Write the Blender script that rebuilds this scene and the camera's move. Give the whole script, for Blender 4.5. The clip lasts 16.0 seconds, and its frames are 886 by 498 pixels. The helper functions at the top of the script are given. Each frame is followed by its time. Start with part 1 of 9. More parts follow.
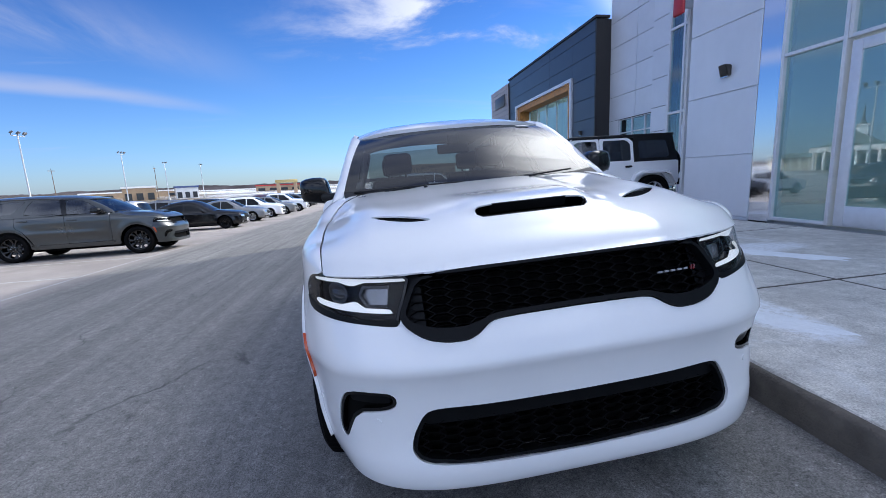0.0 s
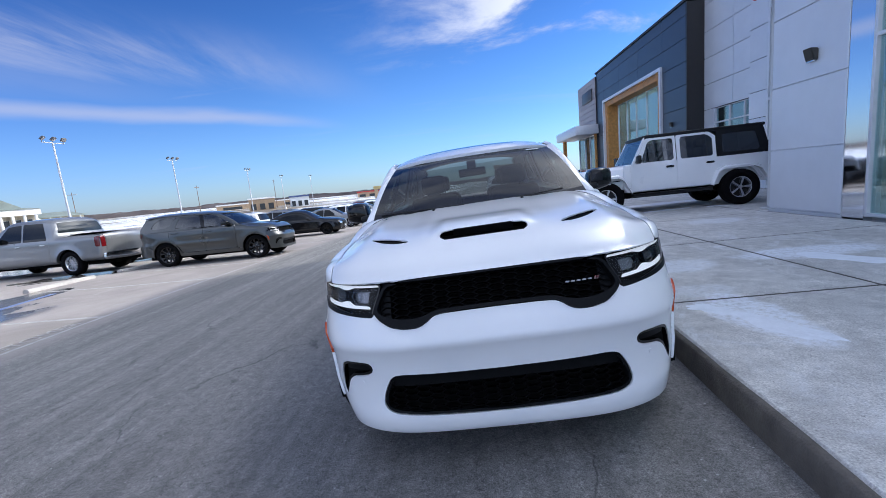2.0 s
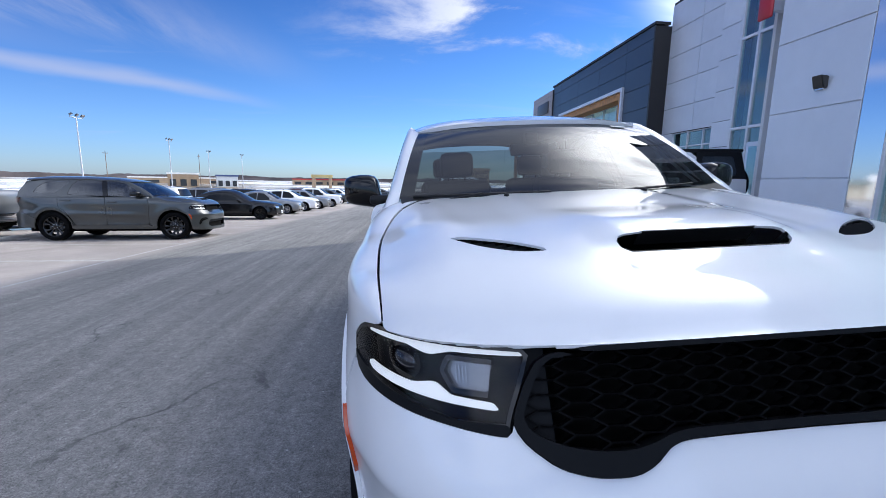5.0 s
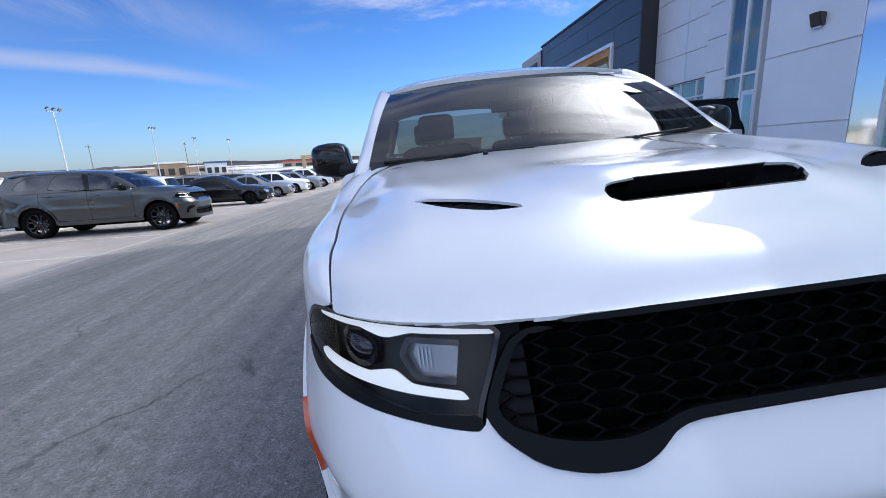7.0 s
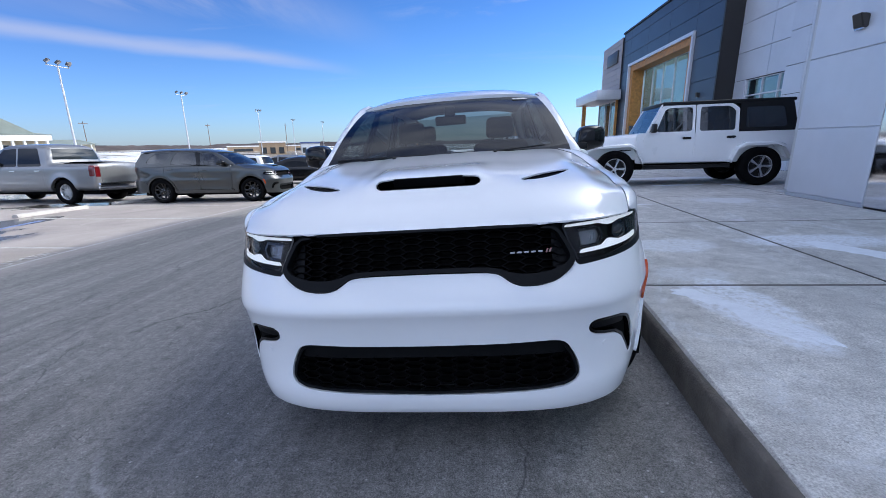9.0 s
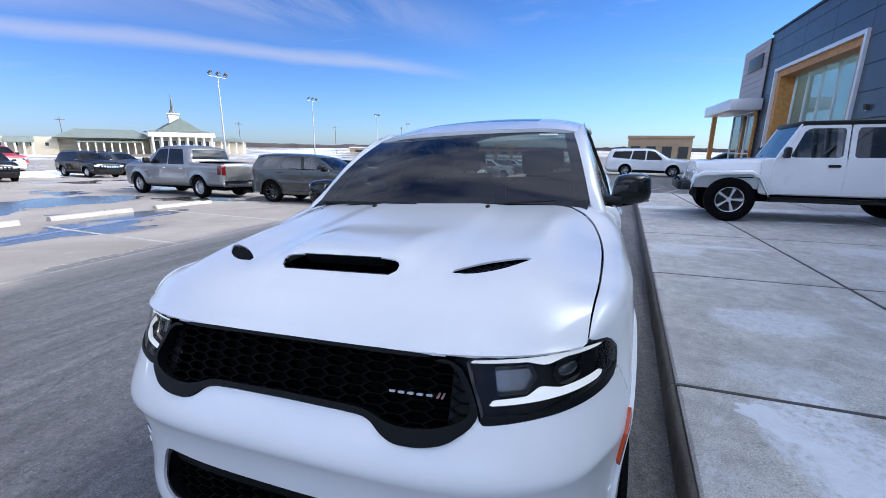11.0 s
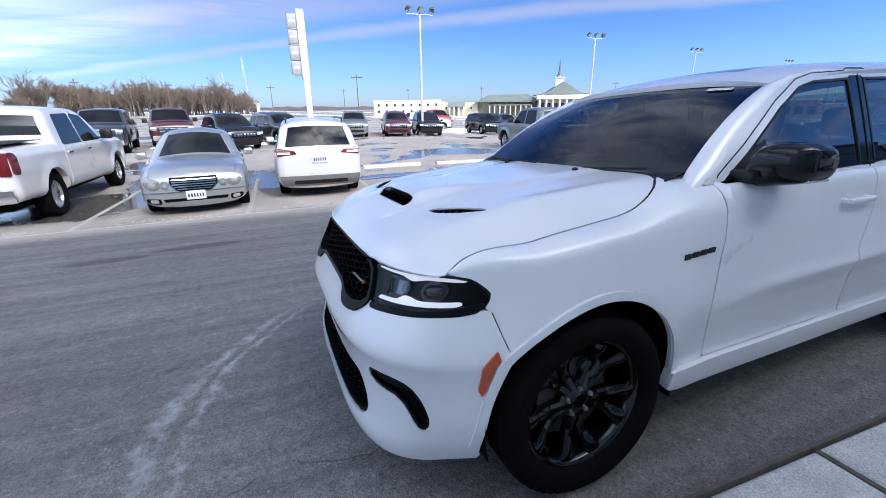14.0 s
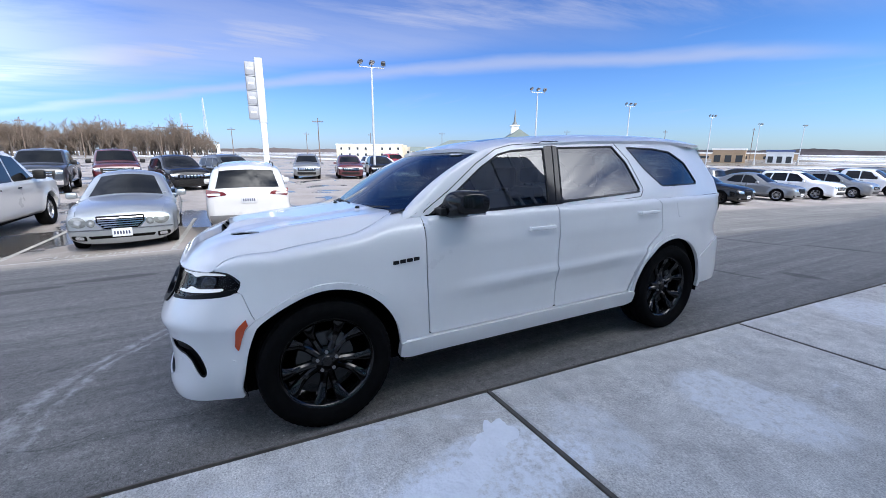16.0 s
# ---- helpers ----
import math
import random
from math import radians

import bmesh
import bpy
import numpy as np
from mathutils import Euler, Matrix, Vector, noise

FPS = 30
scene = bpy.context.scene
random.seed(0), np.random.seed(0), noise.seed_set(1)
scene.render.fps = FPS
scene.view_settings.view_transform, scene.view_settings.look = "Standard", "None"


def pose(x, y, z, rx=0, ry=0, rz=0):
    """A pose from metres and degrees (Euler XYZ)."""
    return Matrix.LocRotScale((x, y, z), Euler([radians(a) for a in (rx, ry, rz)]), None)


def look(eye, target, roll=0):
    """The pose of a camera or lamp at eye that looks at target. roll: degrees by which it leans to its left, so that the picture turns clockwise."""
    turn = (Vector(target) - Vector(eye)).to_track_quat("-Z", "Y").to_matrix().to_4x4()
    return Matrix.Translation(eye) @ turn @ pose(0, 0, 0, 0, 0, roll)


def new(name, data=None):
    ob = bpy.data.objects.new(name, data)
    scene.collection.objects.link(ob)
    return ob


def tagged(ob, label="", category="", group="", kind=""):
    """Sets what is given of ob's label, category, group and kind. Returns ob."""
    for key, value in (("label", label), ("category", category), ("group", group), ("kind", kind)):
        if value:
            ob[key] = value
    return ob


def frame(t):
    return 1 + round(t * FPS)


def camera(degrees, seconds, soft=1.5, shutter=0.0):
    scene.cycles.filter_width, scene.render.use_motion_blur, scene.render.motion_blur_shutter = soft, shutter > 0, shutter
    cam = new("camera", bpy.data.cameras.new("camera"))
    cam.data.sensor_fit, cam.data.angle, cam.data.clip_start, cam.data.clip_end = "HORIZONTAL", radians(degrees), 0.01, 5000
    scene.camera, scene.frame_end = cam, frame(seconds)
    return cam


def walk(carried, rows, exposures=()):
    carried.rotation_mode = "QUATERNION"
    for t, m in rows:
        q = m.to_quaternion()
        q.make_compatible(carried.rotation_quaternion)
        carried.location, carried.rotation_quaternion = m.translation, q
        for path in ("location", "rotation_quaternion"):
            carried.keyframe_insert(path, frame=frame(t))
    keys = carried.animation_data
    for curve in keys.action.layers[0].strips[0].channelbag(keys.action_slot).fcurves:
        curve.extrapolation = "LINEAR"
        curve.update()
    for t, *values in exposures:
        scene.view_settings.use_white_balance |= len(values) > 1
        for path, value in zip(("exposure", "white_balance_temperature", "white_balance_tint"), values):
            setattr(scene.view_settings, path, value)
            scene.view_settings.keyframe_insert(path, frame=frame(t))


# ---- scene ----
cam = camera(93.3, 16.0, 0.6)
METRES, EYE, TILT, LEAN, TURN = 8.44, 1.267, 0.0, 0.0, -9.0
ROWS = [
    (0.0, 0.0, 0.0, 0.0, -0.44, -9.8, 2.53),
    (0.5, 0.0197, -0.0271, 0.001, 2.77, -10.66, 5.64),
    (1.0, 0.0465, -0.0379, 0.0031, 9.69, -8.53, 4.75),
    (1.5, 0.0654, -0.0508, 0.0079, 12.22, -7.65, 4.32),
    (2.0, 0.0751, -0.0606, 0.0157, 12.02, -8.92, 5.35),
    (2.5, 0.0916, -0.0351, 0.0159, 9.83, -9.05, 5.37),
    (3.0, 0.0994, -0.0109, 0.015, 6.62, -9.85, 4.54),
    (3.5, 0.059, 0.0099, 0.0133, 13.65, -7.97, 2.11),
    (6.0, -0.0387, 0.0969, -0.0117, -2.95, -13.53, -1.8),
    (6.5, -0.0378, 0.1053, -0.016, -3.52, -16.45, -1.05),
    (7.0, -0.0201, 0.0847, -0.005, 2.85, -12.93, 2.65),
    (7.5, 0.0071, 0.0544, 0.0055, 5.46, -11.78, 4.92),
    (8.0, 0.047, 0.0313, 0.0048, 10.93, -13.92, 5.53),
    (8.5, 0.0801, 0.0033, 0.0044, 12.08, -14.04, 2.03),
    (9.0, 0.1042, -0.0135, 0.0056, 13.99, -14.4, 0.96),
    (9.5, 0.1362, -0.0094, 0.011, 18.09, -13.86, 0.17),
    (10.0, 0.1428, 0.0115, 0.0247, 23.84, -13.53, -0.45),
    (12.5, 0.2143, 0.1488, 0.0358, 44.24, -17.91, 0.75),
    (13.0, 0.2333, 0.1603, 0.0383, 64.8, -18.9, 4.04),
    (13.5, 0.2563, 0.1587, 0.0365, 72.86, -18.96, 3.61),
    (14.0, 0.2868, 0.164, 0.0343, 75.29, -18.86, 0.67),
    (14.5, 0.3201, 0.1919, 0.036, 75.28, -17.17, -1.45),
    (15.0, 0.3571, 0.2111, 0.04, 73.04, -15.84, -1.13),
    (15.5, 0.3946, 0.2281, 0.0448, 71.43, -14.67, -0.66),
    (16.0, 0.4217, 0.2537, 0.0454, 70.58, -13.32, -0.19),
]
walk(cam, [(t, pose(-0.652, -2.039, EYE, TILT, LEAN, TURN) @ pose(METRES * x, METRES * y, METRES * z, 90 + pitch, roll, yaw)) for t, x, y, z, yaw, pitch, roll in ROWS], [(0.0, 1.0, 6240.0, 10.0), (7.0, 1.0, 6240.0, 10.0), (9.5, 1.05, 6240.0, 10.0), (14.0, 1.09, 6240.0, 10.0), (16.0, 1.06, 6240.0, 10.0)])

# ---------- light ----------
SUN_AZ, SUN_EL = radians(17), radians(35)      # azimuth from +x towards +y
sun_dir = Vector((math.cos(SUN_EL) * math.cos(SUN_AZ), math.cos(SUN_EL) * math.sin(SUN_AZ), math.sin(SUN_EL)))
sun = new("sun", bpy.data.lights.new("sun", "SUN"))
sun.data.energy, sun.data.angle, sun.data.color = 1.55, radians(0.5), (1.0, 0.95, 0.87)
sun.matrix_world = look((0, 0, 60), Vector((0, 0, 60)) - sun_dir)

world = bpy.data.worlds.new("sky")
scene.world = world
world.use_nodes = True


def nd(nt, kind, **kw):
    n = nt.nodes.new(kind)
    for k, v in kw.items():
        if k == "op":
            n.operation = v
        elif k == "blend":
            n.blend_type, n.data_type = v, "RGBA"
        else:
            n.inputs[k].default_value = v
    return n


def link(nt, a, b):
    nt.links.new(a, b)


def math_node(nt, op, a, b=None, c=None):
    n = nt.nodes.new("ShaderNodeMath")
    n.operation = op
    for i, v in enumerate((a, b, c)):
        if v is None:
            continue
        if isinstance(v, (int, float)):
            n.inputs[i].default_value = v
        else:
            nt.links.new(v, n.inputs[i])
    return n.outputs[0]


def ramp(nt, fac, stops, smooth=False):
    n = nt.nodes.new("ShaderNodeValToRGB")
    n.color_ramp.interpolation = "EASE" if smooth else "LINEAR"
    el = n.color_ramp.elements
    while len(el) < len(stops):
        el.new(0.5)
    for e, (p, c) in zip(el, stops):
        e.position = p
        e.color = (c, c, c, 1) if isinstance(c, (int, float)) else (*c, 1)
    nt.links.new(fac, n.inputs[0])
    return n.outputs[0]


def mix_rgb(nt, fac, a, b, blend="MIX"):
    n = nt.nodes.new("ShaderNodeMix")
    n.data_type, n.blend_type = "RGBA", blend
    for i, v in ((0, fac), (6, a), (7, b)):
        if isinstance(v, (int, float)):
            n.inputs[i].default_value = v
        elif isinstance(v, tuple):
            n.inputs[i].default_value = (*v, 1)
        else:
            nt.links.new(v, n.inputs[i])
    return n.outputs[2]


def build_sky():
    nt = world.node_tree
    nt.nodes.clear()
    out = nt.nodes.new("ShaderNodeOutputWorld")
    bg = nt.nodes.new("ShaderNodeBackground")
    bg.inputs[1].default_value = 0.15
    sky = nt.nodes.new("ShaderNodeTexSky")
    sky.sky_type, sky.sun_disc = "NISHITA", False
    sky.sun_elevation, sky.sun_rotation = SUN_EL, math.pi / 2 - SUN_AZ
    sky.air_density, sky.dust_density, sky.ozone_density = 1.0, 0.3, 2.0
    # thin high cloud, laid on a flat layer far up
    tc = nt.nodes.new("ShaderNodeTexCoord")
    sep = nt.nodes.new("ShaderNodeSeparateXYZ")
    link(nt, tc.outputs["Generated"], sep.inputs[0])
    up = math_node(nt, "ADD", math_node(nt, "MAXIMUM", sep.outputs[2], 0.0), 0.06)
    cx, cy = math_node(nt, "DIVIDE", sep.outputs[0], up), math_node(nt, "DIVIDE", sep.outputs[1], up)
    comb = nt.nodes.new("ShaderNodeCombineXYZ")
    link(nt, cx, comb.inputs[0])
    link(nt, cy, comb.inputs[1])

    def layer(scale, rot, stretch, detail, seed, lo, hi):
        mp = nt.nodes.new("ShaderNodeMapping")
        mp.inputs["Rotation"].default_value = (0, 0, radians(rot))
        mp.inputs["Scale"].default_value = (1, stretch, 1)
        mp.inputs["Location"].default_value = (seed, seed * 0.7, seed)
        link(nt, comb.outputs[0], mp.inputs[0])
        nz = nd(nt, "ShaderNodeTexNoise", Scale=scale, Detail=detail, Roughness=0.62, Distortion=0.4)
        link(nt, mp.outputs[0], nz.inputs["Vector"])
        return ramp(nt, nz.outputs[0], [(lo, 0.0), (hi, 1.0)], True)

    wisps = layer(0.55, 28, 3.2, 8, 3.1, 0.52, 0.86)
    puffs = layer(1.0, 10, 1.2, 9, 7.7, 0.47, 0.68)
    # puffs gather towards the sun's side
    side = ramp(nt, math_node(nt, "ADD", math_node(nt, "MULTIPLY", sep.outputs[0], 0.6), math_node(nt, "MULTIPLY", sep.outputs[1], 0.5)), [(0.25, 0.0), (0.65, 1.0)], True)
    puffs = math_node(nt, "MULTIPLY", puffs, math_node(nt, "MULTIPLY", side, ramp(nt, sep.outputs[2], [(0.19, 0.0), (0.33, 1.0)], True)))
    # one long streak of cloud, and a fainter band beside it
    d = math_node(nt, "SUBTRACT", cy, cx)
    wob = nd(nt, "ShaderNodeTexNoise", Scale=0.8, Detail=6.0)
    link(nt, comb.outputs[0], wob.inputs["Vector"])
    wv = math_node(nt, "MULTIPLY", math_node(nt, "SUBTRACT", wob.outputs[0], 0.5), 0.9)
    d = math_node(nt, "ADD", d, wv)
    left = ramp(nt, math_node(nt, "MULTIPLY", cx, -0.2), [(0.22, 0.0), (0.42, 1.0)], True)
    fibre = layer(1.3, -45, 0.22, 9, 5.0, 0.30, 0.62)
    streak = ramp(nt, math_node(nt, "MULTIPLY", math_node(nt, "ABSOLUTE", math_node(nt, "SUBTRACT", d, 5.75)), 0.5), [(0.0, 0.50), (0.26, 0.0)], True)
    streak = math_node(nt, "MULTIPLY", streak, left)
    band = ramp(nt, math_node(nt, "MULTIPLY", math_node(nt, "ABSOLUTE", math_node(nt, "SUBTRACT", d, 3.9)), 0.5), [(0.0, 0.8), (0.5, 0.0)], True)
    band = math_node(nt, "MULTIPLY", math_node(nt, "MULTIPLY", band, fibre), ramp(nt, math_node(nt, "MULTIPLY", cx, -0.2), [(0.10, 0.0), (0.45, 1.0)], True))
    streak = math_node(nt, "MAXIMUM", streak, band)
    # a broad veil over the south-west
    veil = layer(0.7, -45, 0.35, 9, 11.3, 0.28, 0.62)
    inside = ramp(nt, math_node(nt, "MULTIPLY", d, 0.1), [(0.44, 1.0), (0.56, 0.0)], True)
    sw = math_node(nt, "MULTIPLY", inside, ramp(nt, math_node(nt, "MULTIPLY", cx, -0.1), [(0.15, 0.0), (0.36, 1.0)], True))
    veil = math_node(nt, "MULTIPLY", veil, sw)
    # high overhead, out of view: bright broken cloud, added to light the shade below
    deck = layer(0.9, 40, 1.5, 4.5, 17.0, 0.37, 0.62)
    back = ramp(nt, math_node(nt, "MULTIPLY", sep.outputs[1], -1.0), [(0.05, 0.0), (0.5, 1.0)], True)
    sunside = ramp(nt, sep.outputs[0], [(0.25, 0.0), (0.65, 1.0)], True)
    rise = math_node(nt, "ADD", sep.outputs[2], math_node(nt, "ADD", math_node(nt, "MULTIPLY", back, 0.42), math_node(nt, "MULTIPLY", sunside, 0.30)))
    top = ramp(nt, sep.outputs[2], [(0.40, 0.0), (0.70, 1.0)], True)
    deck = math_node(nt, "MULTIPLY", deck, math_node(nt, "ADD", 0.30, math_node(nt, "MULTIPLY", math_node(nt, "MAXIMUM", math_node(nt, "MAXIMUM", back, sunside), top), 0.70)))
    deck = math_node(nt, "MULTIPLY", deck, ramp(nt, rise, [(0.42, 0.0), (0.66, 0.85)], True))
    tot = math_node(nt, "MAXIMUM", math_node(nt, "MAXIMUM", math_node(nt, "MULTIPLY", wisps, 0.25), puffs), math_node(nt, "MAXIMUM", streak, math_node(nt, "MULTIPLY", veil, 0.46)))
    low = ramp(nt, sep.outputs[2], [(0.02, 0.0), (0.10, 1.0)], True)
    tot = math_node(nt, "MAXIMUM", math_node(nt, "MULTIPLY", tot, low), deck)
    sunward = nt.nodes.new("ShaderNodeVectorMath")
    sunward.operation = "DOT_PRODUCT"
    link(nt, tc.outputs["Generated"], sunward.inputs[0])
    sunward.inputs[1].default_value = sun_dir
    # cloud near the hidden sun, boosted to light sides facing the building
    glow = ramp(nt, sunward.outputs["Value"], [(0.69, 0.0), (0.97, 1.0)], True)
    cloud = mix_rgb(nt, glow, (2.05, 2.12, 2.65), (42.0, 41.8, 41.6))
    cloud = mix_rgb(nt, math_node(nt, "MULTIPLY", top, math_node(nt, "SUBTRACT", 1.0, glow)), cloud, (2.5, 2.7, 3.2))
    cloud = mix_rgb(nt, math_node(nt, "MULTIPLY", puffs, math_node(nt, "SUBTRACT", 1.0, glow)), cloud, (4.0, 4.05, 4.25))
    # thicker cloud low over the unseen south, brightened to light the car's nose
    cloud = mix_rgb(nt, math_node(nt, "MULTIPLY", back, 0.8), cloud, (7.0, 7.8, 9.6))
    blue = mix_rgb(nt, 1.0, sky.outputs[0], ramp(nt, sep.outputs[2], [(0.0, (0.28, 0.39, 0.62)), (0.10, (0.265, 0.40, 0.64)), (0.25, (0.195, 0.340, 0.58)), (0.42, (0.125, 0.255, 0.50))]), "MULTIPLY")
    # deeper blue on the side away from the sun
    blue = mix_rgb(nt, 1.0, blue, ramp(nt, math_node(nt, "MULTIPLY_ADD", sep.outputs[0], 0.5, 0.5), [(0.0, (0.74, 0.71, 0.76)), (0.45, (1.08, 1.06, 1.03)), (1.0, (1.15, 1.12, 1.06))], True), "MULTIPLY")
    col = mix_rgb(nt, tot, blue, cloud)
    link(nt, col, bg.inputs[0])
    link(nt, bg.outputs[0], out.inputs[0])


build_sky()

# ---------- materials ----------
MATS = {}


def material(name, base, rough=0.5, metal=0.0, var=0.0, scale=8.0, bump=0.0, bscale=60.0, coat=0.0, vary=0.0, spec=0.5, base2=None, stain=0.0, stain_col=(0.3, 0.3, 0.3), stain_scale=0.6):
    """A surface with two scales of variation: broad stains and fine grain."""
    if name in MATS:
        return MATS[name]
    m = bpy.data.materials.new(name)
    m.use_nodes = True
    nt = m.node_tree
    b = nt.nodes["Principled BSDF"]
    b.inputs["Roughness"].default_value, b.inputs["Metallic"].default_value = rough, metal
    b.inputs["Coat Weight"].default_value, b.inputs["Coat Roughness"].default_value = coat, 0.03
    b.inputs["Specular IOR Level"].default_value = spec
    tc = nt.nodes.new("ShaderNodeTexCoord")
    vec = tc.outputs["Object"]
    col = (*base,)
    if var or stain or vary or base2:
        n1 = nd(nt, "ShaderNodeTexNoise", Scale=scale, Detail=7.0, Roughness=0.6)
        link(nt, vec, n1.inputs["Vector"])
        lo = base2 or tuple(c * (1 - var) for c in base)
        hi = base if base2 else tuple(min(1, c * (1 + var)) for c in base)
        col = mix_rgb(nt, ramp(nt, n1.outputs[0], [(0.3, 0.0), (0.7, 1.0)]), lo, hi)
        if stain:
            n2 = nd(nt, "ShaderNodeTexNoise", Scale=stain_scale, Detail=5.0, Roughness=0.65, Distortion=0.6)
            link(nt, vec, n2.inputs["Vector"])
            f = math_node(nt, "MULTIPLY", ramp(nt, n2.outputs[0], [(0.46, 0.0), (0.72, 1.0)], True), stain)
            col = mix_rgb(nt, f, col, stain_col)
        if vary:
            oi = nt.nodes.new("ShaderNodeObjectInfo")
            k = math_node(nt, "ADD", math_node(nt, "MULTIPLY", oi.outputs["Random"], 2 * vary), 1 - vary)
            cc = nt.nodes.new("ShaderNodeCombineColor")
            for i in range(3):
                link(nt, k, cc.inputs[i])
            col = mix_rgb(nt, 1.0, col, cc.outputs[0], "MULTIPLY")
        link(nt, col, b.inputs["Base Color"])
        r = ramp(nt, n1.outputs[0], [(0.2, max(0.0, rough - 0.08)), (0.8, min(1.0, rough + 0.08))])
        link(nt, r, b.inputs["Roughness"])
    else:
        b.inputs["Base Color"].default_value = (*base, 1)
    if bump:
        n3 = nd(nt, "ShaderNodeTexNoise", Scale=bscale, Detail=4.0)
        link(nt, vec, n3.inputs["Vector"])
        bp = nd(nt, "ShaderNodeBump", Strength=min(1.0, bump), Distance=0.02)
        link(nt, n3.outputs[0], bp.inputs["Height"])
        link(nt, bp.outputs[0], b.inputs["Normal"])
    MATS[name] = m
    return m


def glass(name, tint=(0.85, 0.9, 0.9), dark=0.0, ior=1.75):
    """A thin pane: clear part let through, the rest mirrored by Fresnel."""
    if name in MATS:
        return MATS[name]
    m = bpy.data.materials.new(name)
    m.use_nodes = True
    nt = m.node_tree
    nt.nodes.clear()
    out = nt.nodes.new("ShaderNodeOutputMaterial")
    tr = nt.nodes.new("ShaderNodeBsdfTransparent")
    tr.inputs[0].default_value = (*[c * (1 - dark) for c in tint], 1)
    gl = nd(nt, "ShaderNodeBsdfGlossy", Roughness=0.01)
    # Schlick's curve, the same from either side of the pane
    lw = nd(nt, "ShaderNodeLayerWeight", Blend=0.5)
    f0 = ((ior - 1) / (ior + 1)) ** 2
    fr = math_node(nt, "ADD", math_node(nt, "MULTIPLY", math_node(nt, "POWER", lw.outputs["Facing"], 5.0), 1 - f0), f0)
    mx = nt.nodes.new("ShaderNodeMixShader")
    link(nt, fr, mx.inputs[0])
    link(nt, tr.outputs[0], mx.inputs[1])
    link(nt, gl.outputs[0], mx.inputs[2])
    link(nt, mx.outputs[0], out.inputs[0])
    MATS[name] = m
    return m


def paint(name, col, flake=0.0):
    return material(name, col, rough=0.32, metal=flake, coat=1.0, var=0.03, scale=2.0)


WHITE = paint("white_paint", (0.79, 0.793, 0.80))
# white darkened in its colour so sunlit lot vehicles don't burn out
GREYED_WHITE = paint("greyed_white_paint", (0.56, 0.555, 0.55))
GREY_PAINT = paint("grey_paint", (0.018, 0.0215, 0.021))
SILVER = paint("silver_paint", (0.20, 0.205, 0.21), 0.5)
BLACK_PAINT = material("black_paint", (0.006, 0.006, 0.007), 0.12, spec=0.5, var=0.03, scale=2.0)
MAROON = paint("maroon_paint", (0.065, 0.008, 0.012))
NAVY = paint("navy_paint", (0.02, 0.025, 0.035))
RED_PAINT = paint("red_paint", (0.45, 0.02, 0.02))
LIGHT_BLUE = paint("pale_silver_paint", (0.36, 0.385, 0.40), 0.6)
BLACK = material("black_plastic", (0.007, 0.007, 0.0075), 0.5, spec=0.3, var=0.25, scale=40, bump=0.05, bscale=300)
GLOSS_BLACK = material("gloss_black", (0.004, 0.004, 0.0045), 0.08, spec=0.4)
# near-black that stands in for shade in openings and under bodies
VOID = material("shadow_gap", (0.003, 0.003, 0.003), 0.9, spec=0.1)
RUBBER = material("tyre_rubber", (0.0045, 0.0045, 0.005), 0.85, spec=0.06, var=0.3, scale=25, bump=0.1, bscale=120, stain=0.15, stain_col=(0.018, 0.0175, 0.0165), stain_scale=6)
DARK_RIM = material("dark_alloy", (0.003, 0.003, 0.0033), 0.07, spec=0.5)
SILVER_RIM = material("silver_alloy", (0.55, 0.56, 0.58), 0.25, 0.9)
CHROME = material("chrome", (0.75, 0.76, 0.78), 0.08, 1.0)
GLASS_DARK = glass("privacy_glass", (0.40, 0.45, 0.45), 0.80, 2.15)
GLASS_DOOR = glass("front_door_glass", (0.50, 0.58, 0.57), 0.55, 2.15)
GLASS_CLEAR = glass("window_glass", (0.72, 0.82, 0.80), 0.35, 2.0)
GLASS_WS = glass("windscreen_glass", (0.70, 0.78, 0.77), 0.64, 2.05)
INTERIOR = material("dark_trim", (0.006, 0.006, 0.0065), 0.8, spec=0.2, var=0.3, scale=10)
LENS_RED = material("red_lens", (0.10, 0.004, 0.006), 0.15, coat=0.8)
LENS_CLEAR = material("lamp_reflector", (0.55, 0.56, 0.58), 0.12, 0.8)
PLATE = material("number_plate", (0.62, 0.64, 0.66), 0.4)
INK = material("plate_ink", (0.03, 0.04, 0.09), 0.5)

# ---------- mesh helpers ----------


def mesh_ob(name, verts, faces, mat, parent=None, label="", smooth=True, sharp=40):
    me = bpy.data.meshes.new(name)
    me.from_pydata([tuple(map(float, v)) for v in verts], [], [tuple(int(i) for i in f) for f in faces])
    me.validate()
    if smooth:
        me.shade_smooth()
        if sharp:
            me.set_sharp_from_angle(angle=radians(sharp))
    for mm in mat if isinstance(mat, (list, tuple)) else [mat]:
        me.materials.append(mm)
    me.update()
    ob = new(name, me)
    if parent is not None:
        ob.parent = parent
    if label:
        ob["label"] = label
    return ob


def bm_ob(name, bm, mat, parent=None, label="", smooth=False, sharp=40):
    me = bpy.data.meshes.new(name)
    bmesh.ops.recalc_face_normals(bm, faces=bm.faces)
    bm.to_mesh(me)
    bm.free()
    if smooth:
        me.shade_smooth()
        if sharp:
            me.set_sharp_from_angle(angle=radians(sharp))
    for mm in mat if isinstance(mat, (list, tuple)) else [mat]:
        me.materials.append(mm)
    ob = new(name, me)
    if parent is not None:
        ob.parent = parent
    if label:
        ob["label"] = label
    return ob


